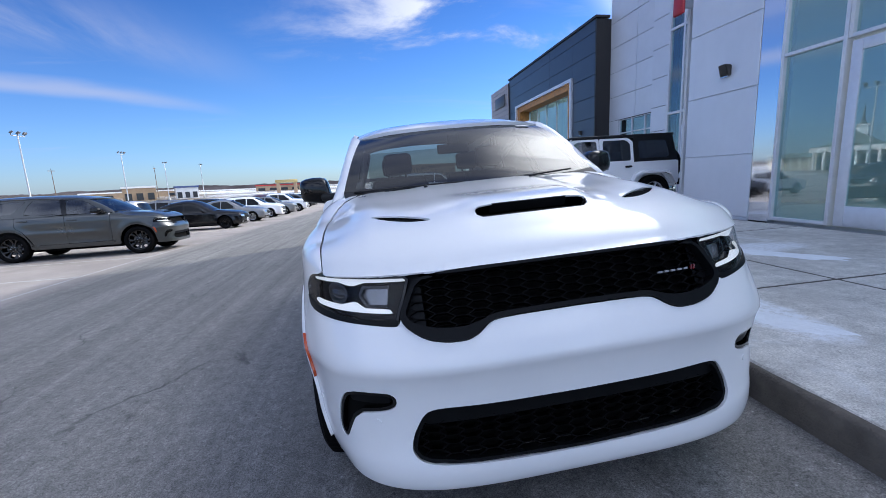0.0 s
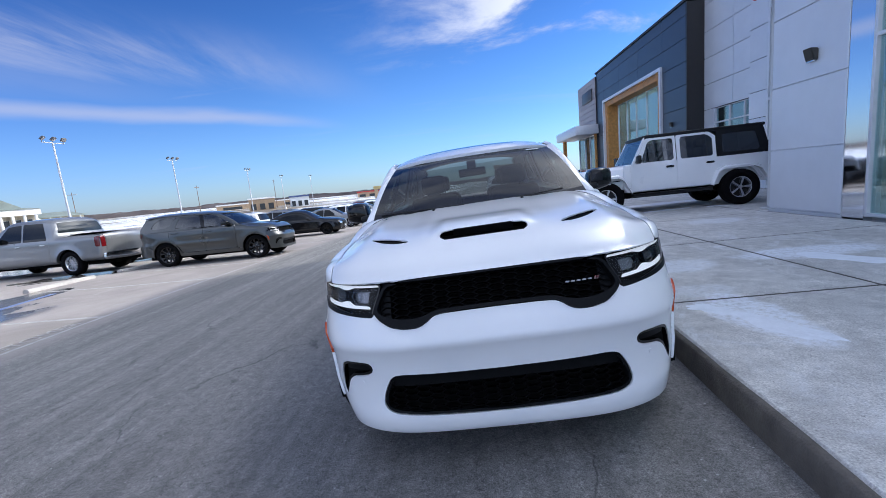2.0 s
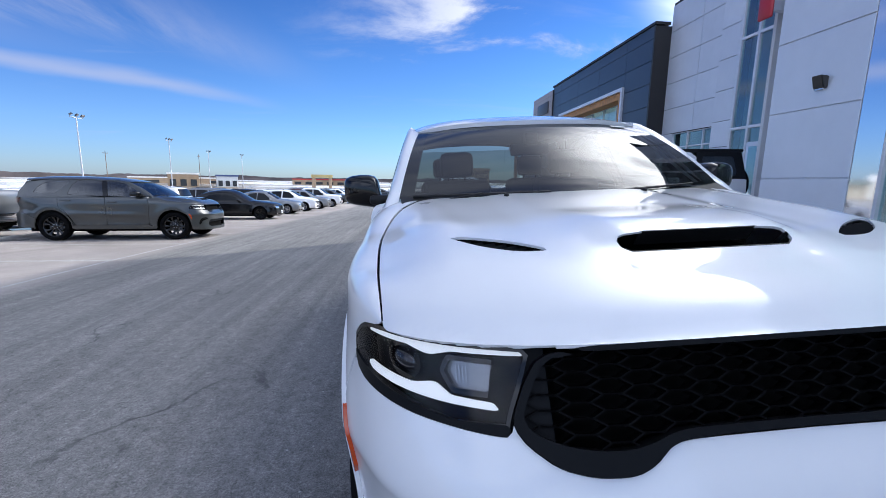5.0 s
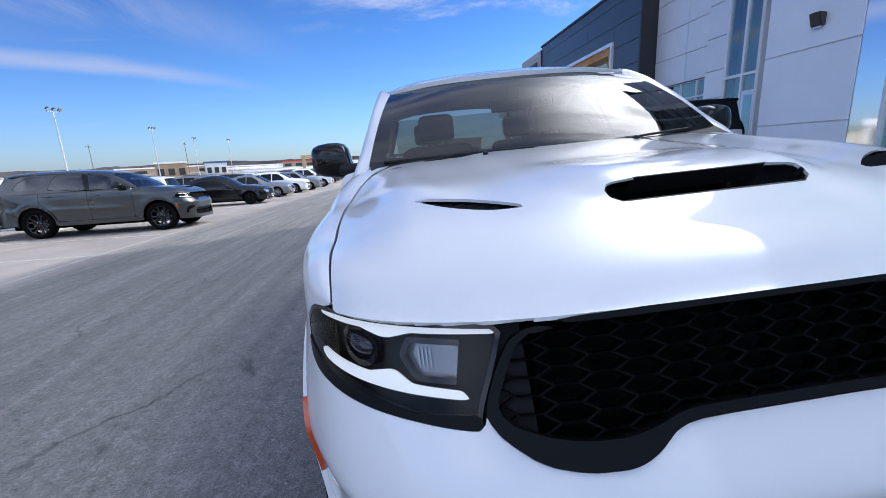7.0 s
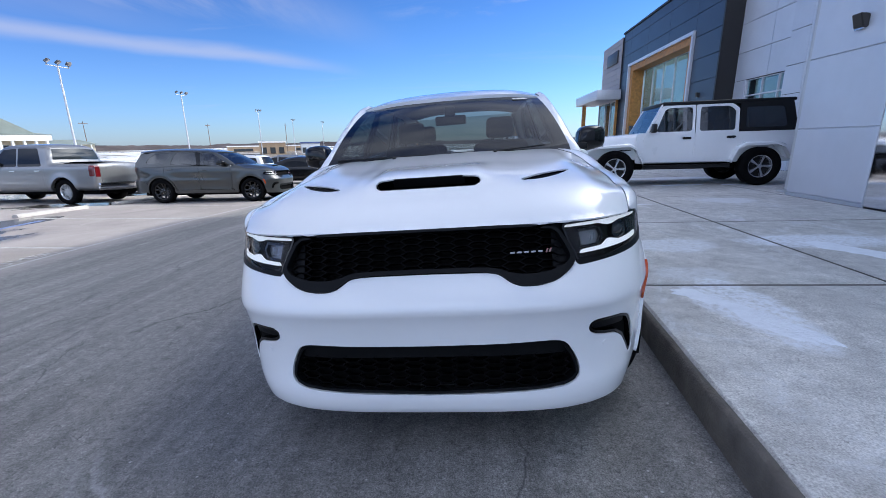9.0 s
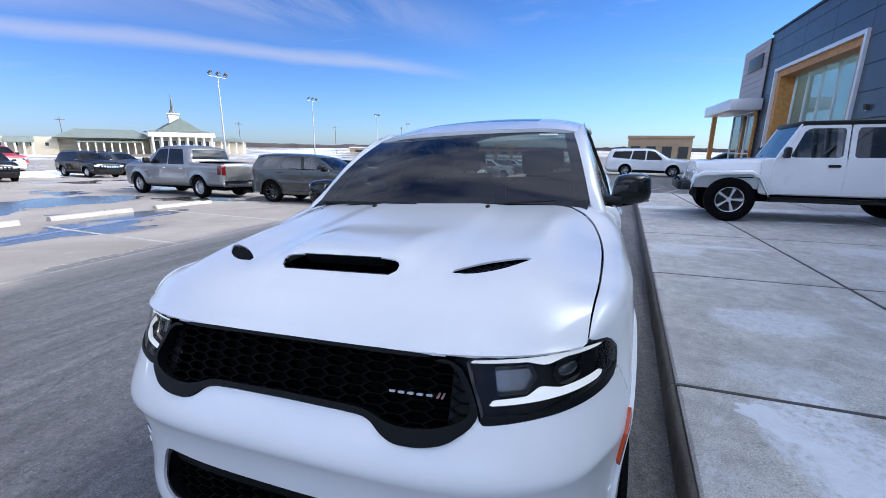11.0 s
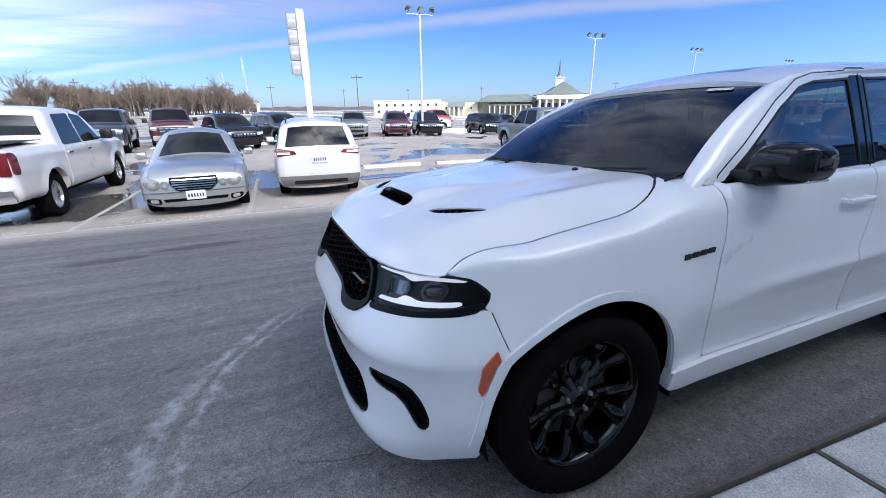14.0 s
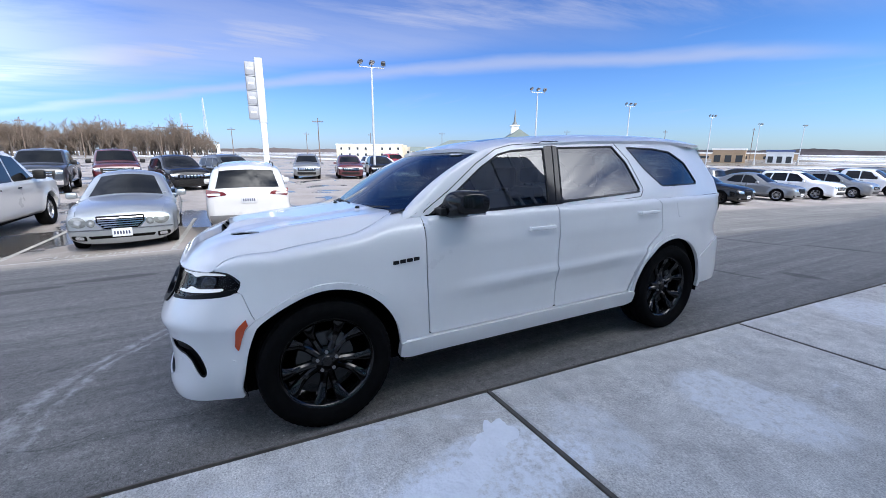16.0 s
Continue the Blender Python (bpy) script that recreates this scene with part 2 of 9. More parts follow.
def share(name, me, parent, m=None, label=""):
    ob = new(name, me)
    ob.parent = parent
    if m is not None:
        ob.matrix_basis = m
    if label:
        ob["label"] = label
    return ob


def add_box(bm, x0, x1, y0, y1, z0, z1, bevel=0.0, m=None):
    r = bmesh.ops.create_cube(bm, size=1.0)
    vs = r["verts"]
    for v in vs:
        v.co = Vector(((x0 + x1) / 2 + v.co.x * (x1 - x0), (y0 + y1) / 2 + v.co.y * (y1 - y0), (z0 + z1) / 2 + v.co.z * (z1 - z0)))
    if m is not None:
        bmesh.ops.transform(bm, matrix=m, verts=vs)
    if bevel:
        es = list({e for v in vs for e in v.link_edges})
        bmesh.ops.bevel(bm, geom=es, offset=bevel, segments=2, profile=0.5, affect="EDGES", clamp_overlap=True)


def box(name, x0, x1, y0, y1, z0, z1, mat, parent=None, bevel=0.0, label="", m=None):
    bm = bmesh.new()
    add_box(bm, x0, x1, y0, y1, z0, z1, bevel, m)
    return bm_ob(name, bm, mat, parent, label, smooth=bevel > 0, sharp=50)


def add_tube(bm, p, q, r0, r1=None, n=10):
    p, q = Vector(p), Vector(q)
    d = q - p
    m = Matrix.Translation((p + q) / 2) @ d.to_track_quat("Z", "Y").to_matrix().to_4x4()
    bmesh.ops.create_cone(bm, cap_ends=True, segments=n, radius1=r0, radius2=r0 if r1 is None else r1, depth=d.length, matrix=m)


def lathe(profile, n=48):
    """Profile of (radius, along x), turned round the x axis."""
    vs, fs = [], []
    k = len(profile)
    for i in range(n):
        a = 2 * math.pi * i / n
        for r, x in profile:
            vs.append((x, r * math.cos(a), r * math.sin(a)))
    for i in range(n):
        j = (i + 1) % n
        for c in range(k - 1):
            fs.append((i * k + c, i * k + c + 1, j * k + c + 1, j * k + c))
    return vs, fs


def poly_sdf(pts, rnd=0.0):
    """Signed distance to a polygon (negative inside); rnd rounds its corners outwards."""
    P = np.array(pts, float)
    Q = np.roll(P, -1, 0)

    def f(u, v):
        d = np.full(u.shape, 1e9)
        s = np.ones(u.shape)
        for (ax, ay), (bx, by) in zip(P, Q):
            ex, ey = bx - ax, by - ay
            wx, wy = u - ax, v - ay
            t = np.clip((wx * ex + wy * ey) / (ex * ex + ey * ey + 1e-12), 0, 1)
            d = np.minimum(d, (wx - ex * t) ** 2 + (wy - ey * t) ** 2)
            c1, c2, c3 = v >= ay, v < by, ex * wy > ey * wx
            s = np.where((c1 & c2 & c3) | (~c1 & ~c2 & ~c3), -s, s)
        return s * np.sqrt(d) - rnd

    return f


def circle_sdf(cu, cv, r):
    return lambda u, v: np.hypot(u - cu, v - cv) - r


def cut(a, *others):
    """The region a without the others."""

    def f(u, v):
        d = a(u, v)
        for o in others:
            d = np.maximum(d, -o(u, v))
        return d

    return f


def both(a, b):
    return lambda u, v: np.maximum(a(u, v), b(u, v))


def either(a, b):
    return lambda u, v: np.minimum(a(u, v), b(u, v))


def grow(a, k):
    return lambda u, v: a(u, v) - k


def region(sdf, u0, u1, v0, v1, step):
    """Cells of the region sdf < 0, its edge cut clean: points (u, v) and faces."""
    nu, nv = max(2, int(round((u1 - u0) / step))), max(2, int(round((v1 - v0) / step)))
    U, V = np.meshgrid(np.linspace(u0, u1, nu + 1), np.linspace(v0, v1, nv + 1), indexing="ij")
    D = sdf(U, V)
    D = np.where(np.abs(D) < 1e-5, 1e-5, D)
    pts, idx, faces, cutv = [], {}, [], {}

    def corner(i, j):
        if (i, j) not in idx:
            idx[(i, j)] = len(pts)
            pts.append((U[i, j], V[i, j]))
        return idx[(i, j)]

    def edge(a, b):
        key = (a, b) if a < b else (b, a)
        if key not in cutv:
            t = D[a] / (D[a] - D[b])
            cutv[key] = len(pts)
            pts.append((U[a] + t * (U[b] - U[a]), V[a] + t * (V[b] - V[a])))
        return cutv[key]

    ins = D < 0
    some = ins[:-1, :-1] | ins[1:, :-1] | ins[1:, 1:] | ins[:-1, 1:]
    for i, j in np.argwhere(some):
        i, j = int(i), int(j)
        cs = [(i, j), (i + 1, j), (i + 1, j + 1), (i, j + 1)]
        loop = []
        for a, b in zip(cs, cs[1:] + cs[:1]):
            if ins[a]:
                loop.append(corner(*a))
            if ins[a] != ins[b]:
                loop.append(edge(a, b))
        if len(loop) >= 3:
            faces.append(loop)
    return np.array(pts).reshape(-1, 2), faces


def normals(P, faces):
    N = np.zeros_like(P)
    for f in faces:
        n = np.cross(P[f[1]] - P[f[0]], P[f[2]] - P[f[0]]) if len(f) == 3 else np.cross(P[f[2]] - P[f[0]], P[f[3]] - P[f[1]])
        for i in f:
            N[i] += n
    return N / (np.linalg.norm(N, axis=1, keepdims=True) + 1e-12)


def panel(sdf, bounds, step, place, depth=0.0, lift=0.0, flip=False):
    """A sheet over a region, laid on the surface place(u, v), its rim turned in by depth."""
    uv, faces = region(sdf, *bounds, step)
    if len(uv) == 0:
        return np.zeros((0, 3)), []
    P = np.stack(place(uv[:, 0], uv[:, 1]), 1)
    if flip:
        faces = [f[::-1] for f in faces]
    N = normals(P, faces)
    P = P + N * lift
    if depth:
        count = {}
        for f in faces:
            for a, b in zip(f, f[1:] + f[:1]):
                count[(a, b)] = count.get((a, b), 0) + 1
        rim = [(a, b) for a, b in count if (b, a) not in count]
        low, extra, out = {}, [], []
        for a, b in rim:
            for v in (a, b):
                if v not in low:
                    low[v] = len(P) + len(extra)
                    extra.append(P[v] - N[v] * depth)
            out.append([b, a, low[a], low[b]])
        P = np.vstack([P, np.array(extra)]) if extra else P
        faces = faces + out
    return P, faces


def join(*sheets):
    vs, fs, k = [], [], 0
    for P, F in sheets:
        vs.append(np.asarray(P, float).reshape(-1, 3))
        fs += [[i + k for i in f] for f in F]
        k += len(P)
    return np.vstack(vs), fs


def mirrored(sheet):
    P, F = sheet
    return np.asarray(P) * np.array([-1, 1, 1]), [f[::-1] for f in F]


def smooth_poly(pts, times=2):
    """Chaikin corner cutting of an open line."""
    P = np.array(pts, float)
    for _ in range(times):
        A, B = P[:-1] * 0.75 + P[1:] * 0.25, P[:-1] * 0.25 + P[1:] * 0.75
        P = np.vstack([P[:1], np.stack([A, B], 1).reshape(-1, 2), P[-1:]])
    return P


def spline(xs, ys):
    """A smooth monotone-ish curve through knots."""
    xs, ys = np.array(xs, float), np.array(ys, float)
    m = np.gradient(ys, xs)

    def f(x):
        x = np.clip(x, xs[0], xs[-1])
        i = np.clip(np.searchsorted(xs, x) - 1, 0, len(xs) - 2)
        h = xs[i + 1] - xs[i]
        t = (x - xs[i]) / h
        return (2 * t**3 - 3 * t**2 + 1) * ys[i] + (t**3 - 2 * t**2 + t) * h * m[i] + (-2 * t**3 + 3 * t**2) * ys[i + 1] + (t**3 - t**2) * h * m[i + 1]

    return f


def sstep(a, b, x):
    t = np.clip((x - a) / (b - a), 0, 1)
    return t * t * (3 - 2 * t)


# ---------- ground ----------


def fall(x, y):
    """How far the site drops away along y, less so beside the building."""
    x, y = np.asarray(x, float), np.asarray(y, float)
    return (1 - 0.72 * sstep(-4.0, 2.0, x)) * np.maximum(np.where(y < 2, 0.0, np.where(y < 10, -0.0022 * (y - 2) ** 2, -0.14 - 0.035 * (y - 10))), -1.35)


def gz(x, y):
    x = np.asarray(x, float)
    a = np.where(x > -5.5, 0.055 * x, np.maximum(-0.36, -0.3025 + 0.015 * (x + 5.5)))
    a = np.minimum(a, 0.0715 + 0.0 * x)
    return a + fall(x, y)


KERB = 1.235
SKEW = 0.06                                     # the kerb drifts from the building's line


def slab_z(x, y):
    return 0.23 + 0.015 * (np.asarray(x, float) - KERB) + fall(2.0, y)


def ground_material():
    m = bpy.data.materials.new("asphalt_and_concrete")
    m.use_nodes = True
    nt = m.node_tree
    b = nt.nodes["Principled BSDF"]
    tc = nt.nodes.new("ShaderNodeTexCoord")
    v = tc.outputs["Object"]
    sep = nt.nodes.new("ShaderNodeSeparateXYZ")
    link(nt, v, sep.inputs[0])

    def noise_of(scale, detail=6.0, rough=0.6, dist=0.0, stretch=None):
        n = nd(nt, "ShaderNodeTexNoise", Scale=scale, Detail=detail, Roughness=rough, Distortion=dist)
        if stretch:
            mp = nt.nodes.new("ShaderNodeMapping")
            mp.inputs["Scale"].default_value = stretch
            link(nt, v, mp.inputs[0])
            link(nt, mp.outputs[0], n.inputs["Vector"])
        else:
            link(nt, v, n.inputs["Vector"])
        return n.outputs[0]

    stones = nt.nodes.new("ShaderNodeTexVoronoi")
    stones.inputs["Scale"].default_value = 75.0
    link(nt, v, stones.inputs["Vector"])
    grain = noise_of(160, 3)
    broad = noise_of(0.35, 6, 0.62, 0.5)
    tracks = noise_of(0.8, 5, 0.6, 0.3, (1.6, 0.16, 1))
    fine = ramp(nt, grain, [(0.28, 0.40), (0.72, 1.60)])
    asph = mix_rgb(nt, ramp(nt, broad, [(0.3, 0.0), (0.7, 1.0)]), (0.140, 0.134, 0.127), (0.197, 0.190, 0.180))
    asph = mix_rgb(nt, math_node(nt, "MULTIPLY", ramp(nt, tracks, [(0.45, 0.0), (0.75, 1.0)], True), 0.5), asph, (0.225, 0.216, 0.204))
    asph = mix_rgb(nt, ramp(nt, stones.outputs["Distance"], [(0.0, 0.35), (0.35, 0.0)]), asph, (0.25, 0.247, 0.243))
    asph = mix_rgb(nt, 1.0, asph, fine, "MULTIPLY")
    mid = noise_of(14, 8, 0.7)
    asph = mix_rgb(nt, 1.0, asph, ramp(nt, mid, [(0.3, 0.74), (0.7, 1.26)]), "MULTIPLY")
    asph = mix_rgb(nt, 1.0, asph, ramp(nt, noise_of(52, 4, 0.72), [(0.34, 0.74), (0.66, 1.26)]), "MULTIPLY")
    drag = noise_of(1.0, 6, 0.66, 0.15, (5.5, 0.22, 1))
    asph = mix_rgb(nt, 1.0, asph, ramp(nt, drag, [(0.36, 0.80), (0.64, 1.18)]), "MULTIPLY")
    # scattered pale grit
    grit = nt.nodes.new("ShaderNodeTexVoronoi")
    grit.inputs["Scale"].default_value = 16.0
    link(nt, v, grit.inputs["Vector"])
    gsep = nt.nodes.new("ShaderNodeSeparateColor")
    link(nt, grit.outputs["Color"], gsep.inputs[0])
    spot = math_node(nt, "MULTIPLY", ramp(nt, grit.outputs["Distance"], [(0.06, 1.0), (0.11, 0.0)]), ramp(nt, gsep.outputs[0], [(0.72, 0.0), (0.76, 1.0)]))
    asph = mix_rgb(nt, math_node(nt, "MULTIPLY", spot, 0.8), asph, (0.45, 0.44, 0.42))
    # dark pitted marks and cracks that run with the drive
    flecks = ramp(nt, noise_of(38, 5, 0.6, 0.3), [(0.62, 0.0), (0.70, 1.0)])
    asph = mix_rgb(nt, math_node(nt, "MULTIPLY", flecks, 0.6), asph, (0.03, 0.03, 0.031))
    pit = ramp(nt, noise_of(2.6, 6, 0.68, 0.9, (1.0, 0.45, 1)), [(0.64, 0.0), (0.72, 1.0)])
    asph = mix_rgb(nt, math_node(nt, "MULTIPLY", pit, 0.55), asph, (0.035, 0.035, 0.036))
    crack = nt.nodes.new("ShaderNodeTexVoronoi")
    crack.feature = "DISTANCE_TO_EDGE"
    warp = nt.nodes.new("ShaderNodeVectorMath")
    warp.operation = "MULTIPLY_ADD"
    wn = nd(nt, "ShaderNodeTexNoise", Scale=2.2, Detail=6.0)
    link(nt, v, wn.inputs["Vector"])
    link(nt, wn.outputs["Color"], warp.inputs[0])
    warp.inputs[1].default_value = (0.5, 0.5, 0)
    link(nt, v, warp.inputs[2])
    cmap = nt.nodes.new("ShaderNodeMapping")
    cmap.inputs["Scale"].default_value = (0.36, 0.16, 1)
    link(nt, warp.outputs[0], cmap.inputs[0])
    link(nt, cmap.outputs[0], crack.inputs["Vector"])
    crack.inputs["Scale"].default_value = 1.0
    cr = math_node(nt, "MULTIPLY", ramp(nt, crack.outputs["Distance"], [(0.0, 1.0), (0.004, 0.0)]), ramp(nt, broad, [(0.52, 0.0), (0.60, 1.0)]))
    asph = mix_rgb(nt, math_node(nt, "MULTIPLY", cr, 0.7), asph, (0.03, 0.03, 0.03))
    # a dried trail of salt water that curves across the drive
    bend = math_node(nt, "ADD", sep.outputs[0], -0.1)
    arc = math_node(nt, "SUBTRACT", math_node(nt, "ADD", sep.outputs[1], 1.74), math_node(nt, "MULTIPLY", math_node(nt, "MULTIPLY", bend, bend), 0.285))
    arc = math_node(nt, "ADD", arc, math_node(nt, "MULTIPLY", math_node(nt, "SUBTRACT", noise_of(3.0, 7, 0.72), 0.5), 0.30))
    arc = math_node(nt, "MINIMUM", math_node(nt, "ABSOLUTE", arc), math_node(nt, "MULTIPLY", math_node(nt, "ABSOLUTE", math_node(nt, "SUBTRACT", arc, 0.15)), 1.7))
    trail = math_node(nt, "MULTIPLY", ramp(nt, arc, [(0.01, 1.0), (0.085, 0.0)], True), ramp(nt, noise_of(8, 8, 0.78), [(0.42, 0.0), (0.60, 1.0)]))
    trail = math_node(nt, "MULTIPLY", trail, ramp(nt, math_node(nt, "MULTIPLY", math_node(nt, "ADD", sep.outputs[0], 1.9), 0.3), [(0.06, 0.0), (0.16, 1.0), (0.62, 1.0), (0.72, 0.0)]))
    # ragged dark patches and thin bands, strung out along the drive
    stain = math_node(nt, "MULTIPLY", math_node(nt, "SUBTRACT", noise_of(1.3, 6, 0.65, 0.5), 0.5), 1.8)
    dark_marks = None
    for px, py, rx, ry in ((-4.25, -3.0, 0.16, 0.55), (-4.45, -1.95, 0.15, 0.6), (-1.3, 8.9, 0.9, 0.10), (0.2, 9.2, 0.7, 0.09), (0.75, 6.3, 0.30, 0.12), (0.1, 5.7, 0.6, 0.05)):
        ex = math_node(nt, "DIVIDE", math_node(nt, "SUBTRACT", sep.outputs[0], px), rx)
        ey = math_node(nt, "DIVIDE", math_node(nt, "SUBTRACT", sep.outputs[1], py), ry)
        rad = math_node(nt, "ADD", math_node(nt, "ADD", math_node(nt, "MULTIPLY", ex, ex), math_node(nt, "MULTIPLY", ey, ey)), stain)
        one = ramp(nt, rad, [(0.45, 1.0), (1.0, 0.0)], True)
        dark_marks = one if dark_marks is None else math_node(nt, "MAXIMUM", dark_marks, one)
    asph = mix_rgb(nt, math_node(nt, "MULTIPLY", dark_marks, 0.6), asph, (0.045, 0.043, 0.042))
    asph = mix_rgb(nt, math_node(nt, "MULTIPLY", trail, 0.6), asph, (0.50, 0.50, 0.50))
    # concrete stalls, dusty with dried salt
    conc = mix_rgb(nt, ramp(nt, broad, [(0.35, 0.0), (0.65, 1.0)]), (0.235, 0.210, 0.192), (0.34, 0.306, 0.284))
    salt = noise_of(1.6, 8, 0.7, 0.8)
    conc = mix_rgb(nt, math_node(nt, "MULTIPLY", ramp(nt, salt, [(0.55, 0.0), (0.75, 1.0)]), 0.45), conc, (0.42, 0.41, 0.39))
    wet = ramp(nt, noise_of(0.33, 4, 0.55, 0.6), [(0.56, 0.0), (0.60, 1.0)])
    wet_x = ramp(nt, math_node(nt, "MULTIPLY", sep.outputs[0], -0.1), [(0.84, 0.0), (0.9, 1.0)])
    wet = math_node(nt, "MULTIPLY", wet, wet_x)
    soft = math_node(nt, "MULTIPLY", math_node(nt, "SUBTRACT", noise_of(0.9, 6, 0.65, 0.6), 0.5), 2.2)
    for px, py, rx, ry in ((-11.2, -1.0, 2.2, 0.75), (-8.9, -4.4, 1.6, 1.5), (-12.5, -3.6, 2.5, 0.8), (-9.9, 3.6, 0.55, 2.6), (-11.0, 6.4, 0.7, 1.6), (-16.0, 7.5, 1.6, 2.4), (-16.5, -4.0, 1.5, 2.4)):
        ex = math_node(nt, "DIVIDE", math_node(nt, "SUBTRACT", sep.outputs[0], px), rx)
        ey = math_node(nt, "DIVIDE", math_node(nt, "SUBTRACT", sep.outputs[1], py), ry)
        rad = math_node(nt, "ADD", math_node(nt, "ADD", math_node(nt, "MULTIPLY", ex, ex), math_node(nt, "MULTIPLY", ey, ey)), soft)
        wet = math_node(nt, "MAXIMUM", wet, ramp(nt, rad, [(0.78, 1.0), (1.0, 0.0)]))
    conc = mix_rgb(nt, math_node(nt, "MULTIPLY", wet, 0.8), conc, (0.035, 0.035, 0.036))
    # the drive meets the stalls along a ragged, dusty line
    edge = math_node(nt, "ADD", sep.outputs[0], math_node(nt, "MULTIPLY", math_node(nt, "SUBTRACT", broad, 0.5), 0.9))
    f = ramp(nt, math_node(nt, "MULTIPLY", edge, -0.1), [(0.585, 0.0), (0.665, 1.0)], True)
    lot_end = ramp(nt, math_node(nt, "MULTIPLY", sep.outputs[0], -0.01), [(0.55, 1.0), (0.56, 0.0)])
    col = mix_rgb(nt, f, asph, conc)
    # fields beyond, under old snow
    snow = mix_rgb(nt, ramp(nt, noise_of(0.02, 6, 0.6), [(0.42, 0.0), (0.55, 1.0)]), (0.72, 0.74, 0.78), (0.16, 0.13, 0.09))
    r = nt.nodes.new("ShaderNodeVectorMath")
    r.operation = "LENGTH"
    link(nt, v, r.inputs[0])
    far = ramp(nt, math_node(nt, "MULTIPLY", r.outputs["Value"], 0.005), [(0.52, 0.0), (0.56, 1.0)])
    col = mix_rgb(nt, far, col, snow)
    link(nt, col, b.inputs["Base Color"])
    rr = math_node(nt, "SUBTRACT", 0.85, math_node(nt, "MULTIPLY", math_node(nt, "MULTIPLY", wet, f), 0.72))
    link(nt, rr, b.inputs["Roughness"])
    bp = nd(nt, "ShaderNodeBump", Strength=0.35, Distance=0.01)
    hgt = math_node(nt, "ADD", math_node(nt, "MULTIPLY", stones.outputs["Distance"], 0.6), grain)
    link(nt, math_node(nt, "MULTIPLY", hgt, math_node(nt, "SUBTRACT", 1.0, wet)), bp.inputs["Height"])
    link(nt, bp.outputs[0], b.inputs["Normal"])
    return m


def build_ground():
    xs = np.concatenate([[-3000, -1200, -500, -250, -140], np.arange(-100, -14, 4.0), np.arange(-14, 6.1, 0.5), np.arange(8, 60, 4.0), [90, 200, 600, 3000]])
    ys = np.concatenate([[-3000, -1000, -300, -120], np.arange(-60, -12, 4.0), np.arange(-12, 24, 0.5), np.arange(24, 80, 4.0), [100, 160, 300, 800, 3000]])
    X, Y = np.meshgrid(xs, ys, indexing="ij")
    Z = gz(X, Y)
    vs = np.stack([X, Y, Z], -1).reshape(-1, 3)
    n = len(ys)
    fs = [(i * n + j, (i + 1) * n + j, (i + 1) * n + j + 1, i * n + j + 1) for i in range(len(xs) - 1) for j in range(n - 1)]
    ob = mesh_ob("ground", vs, fs, ground_material(), sharp=0)
    tagged(ob, "grey asphalt drive with pale concrete parking lot and snowy fields", "ground", kind="structure")


build_ground()

# ---------- pavement ----------


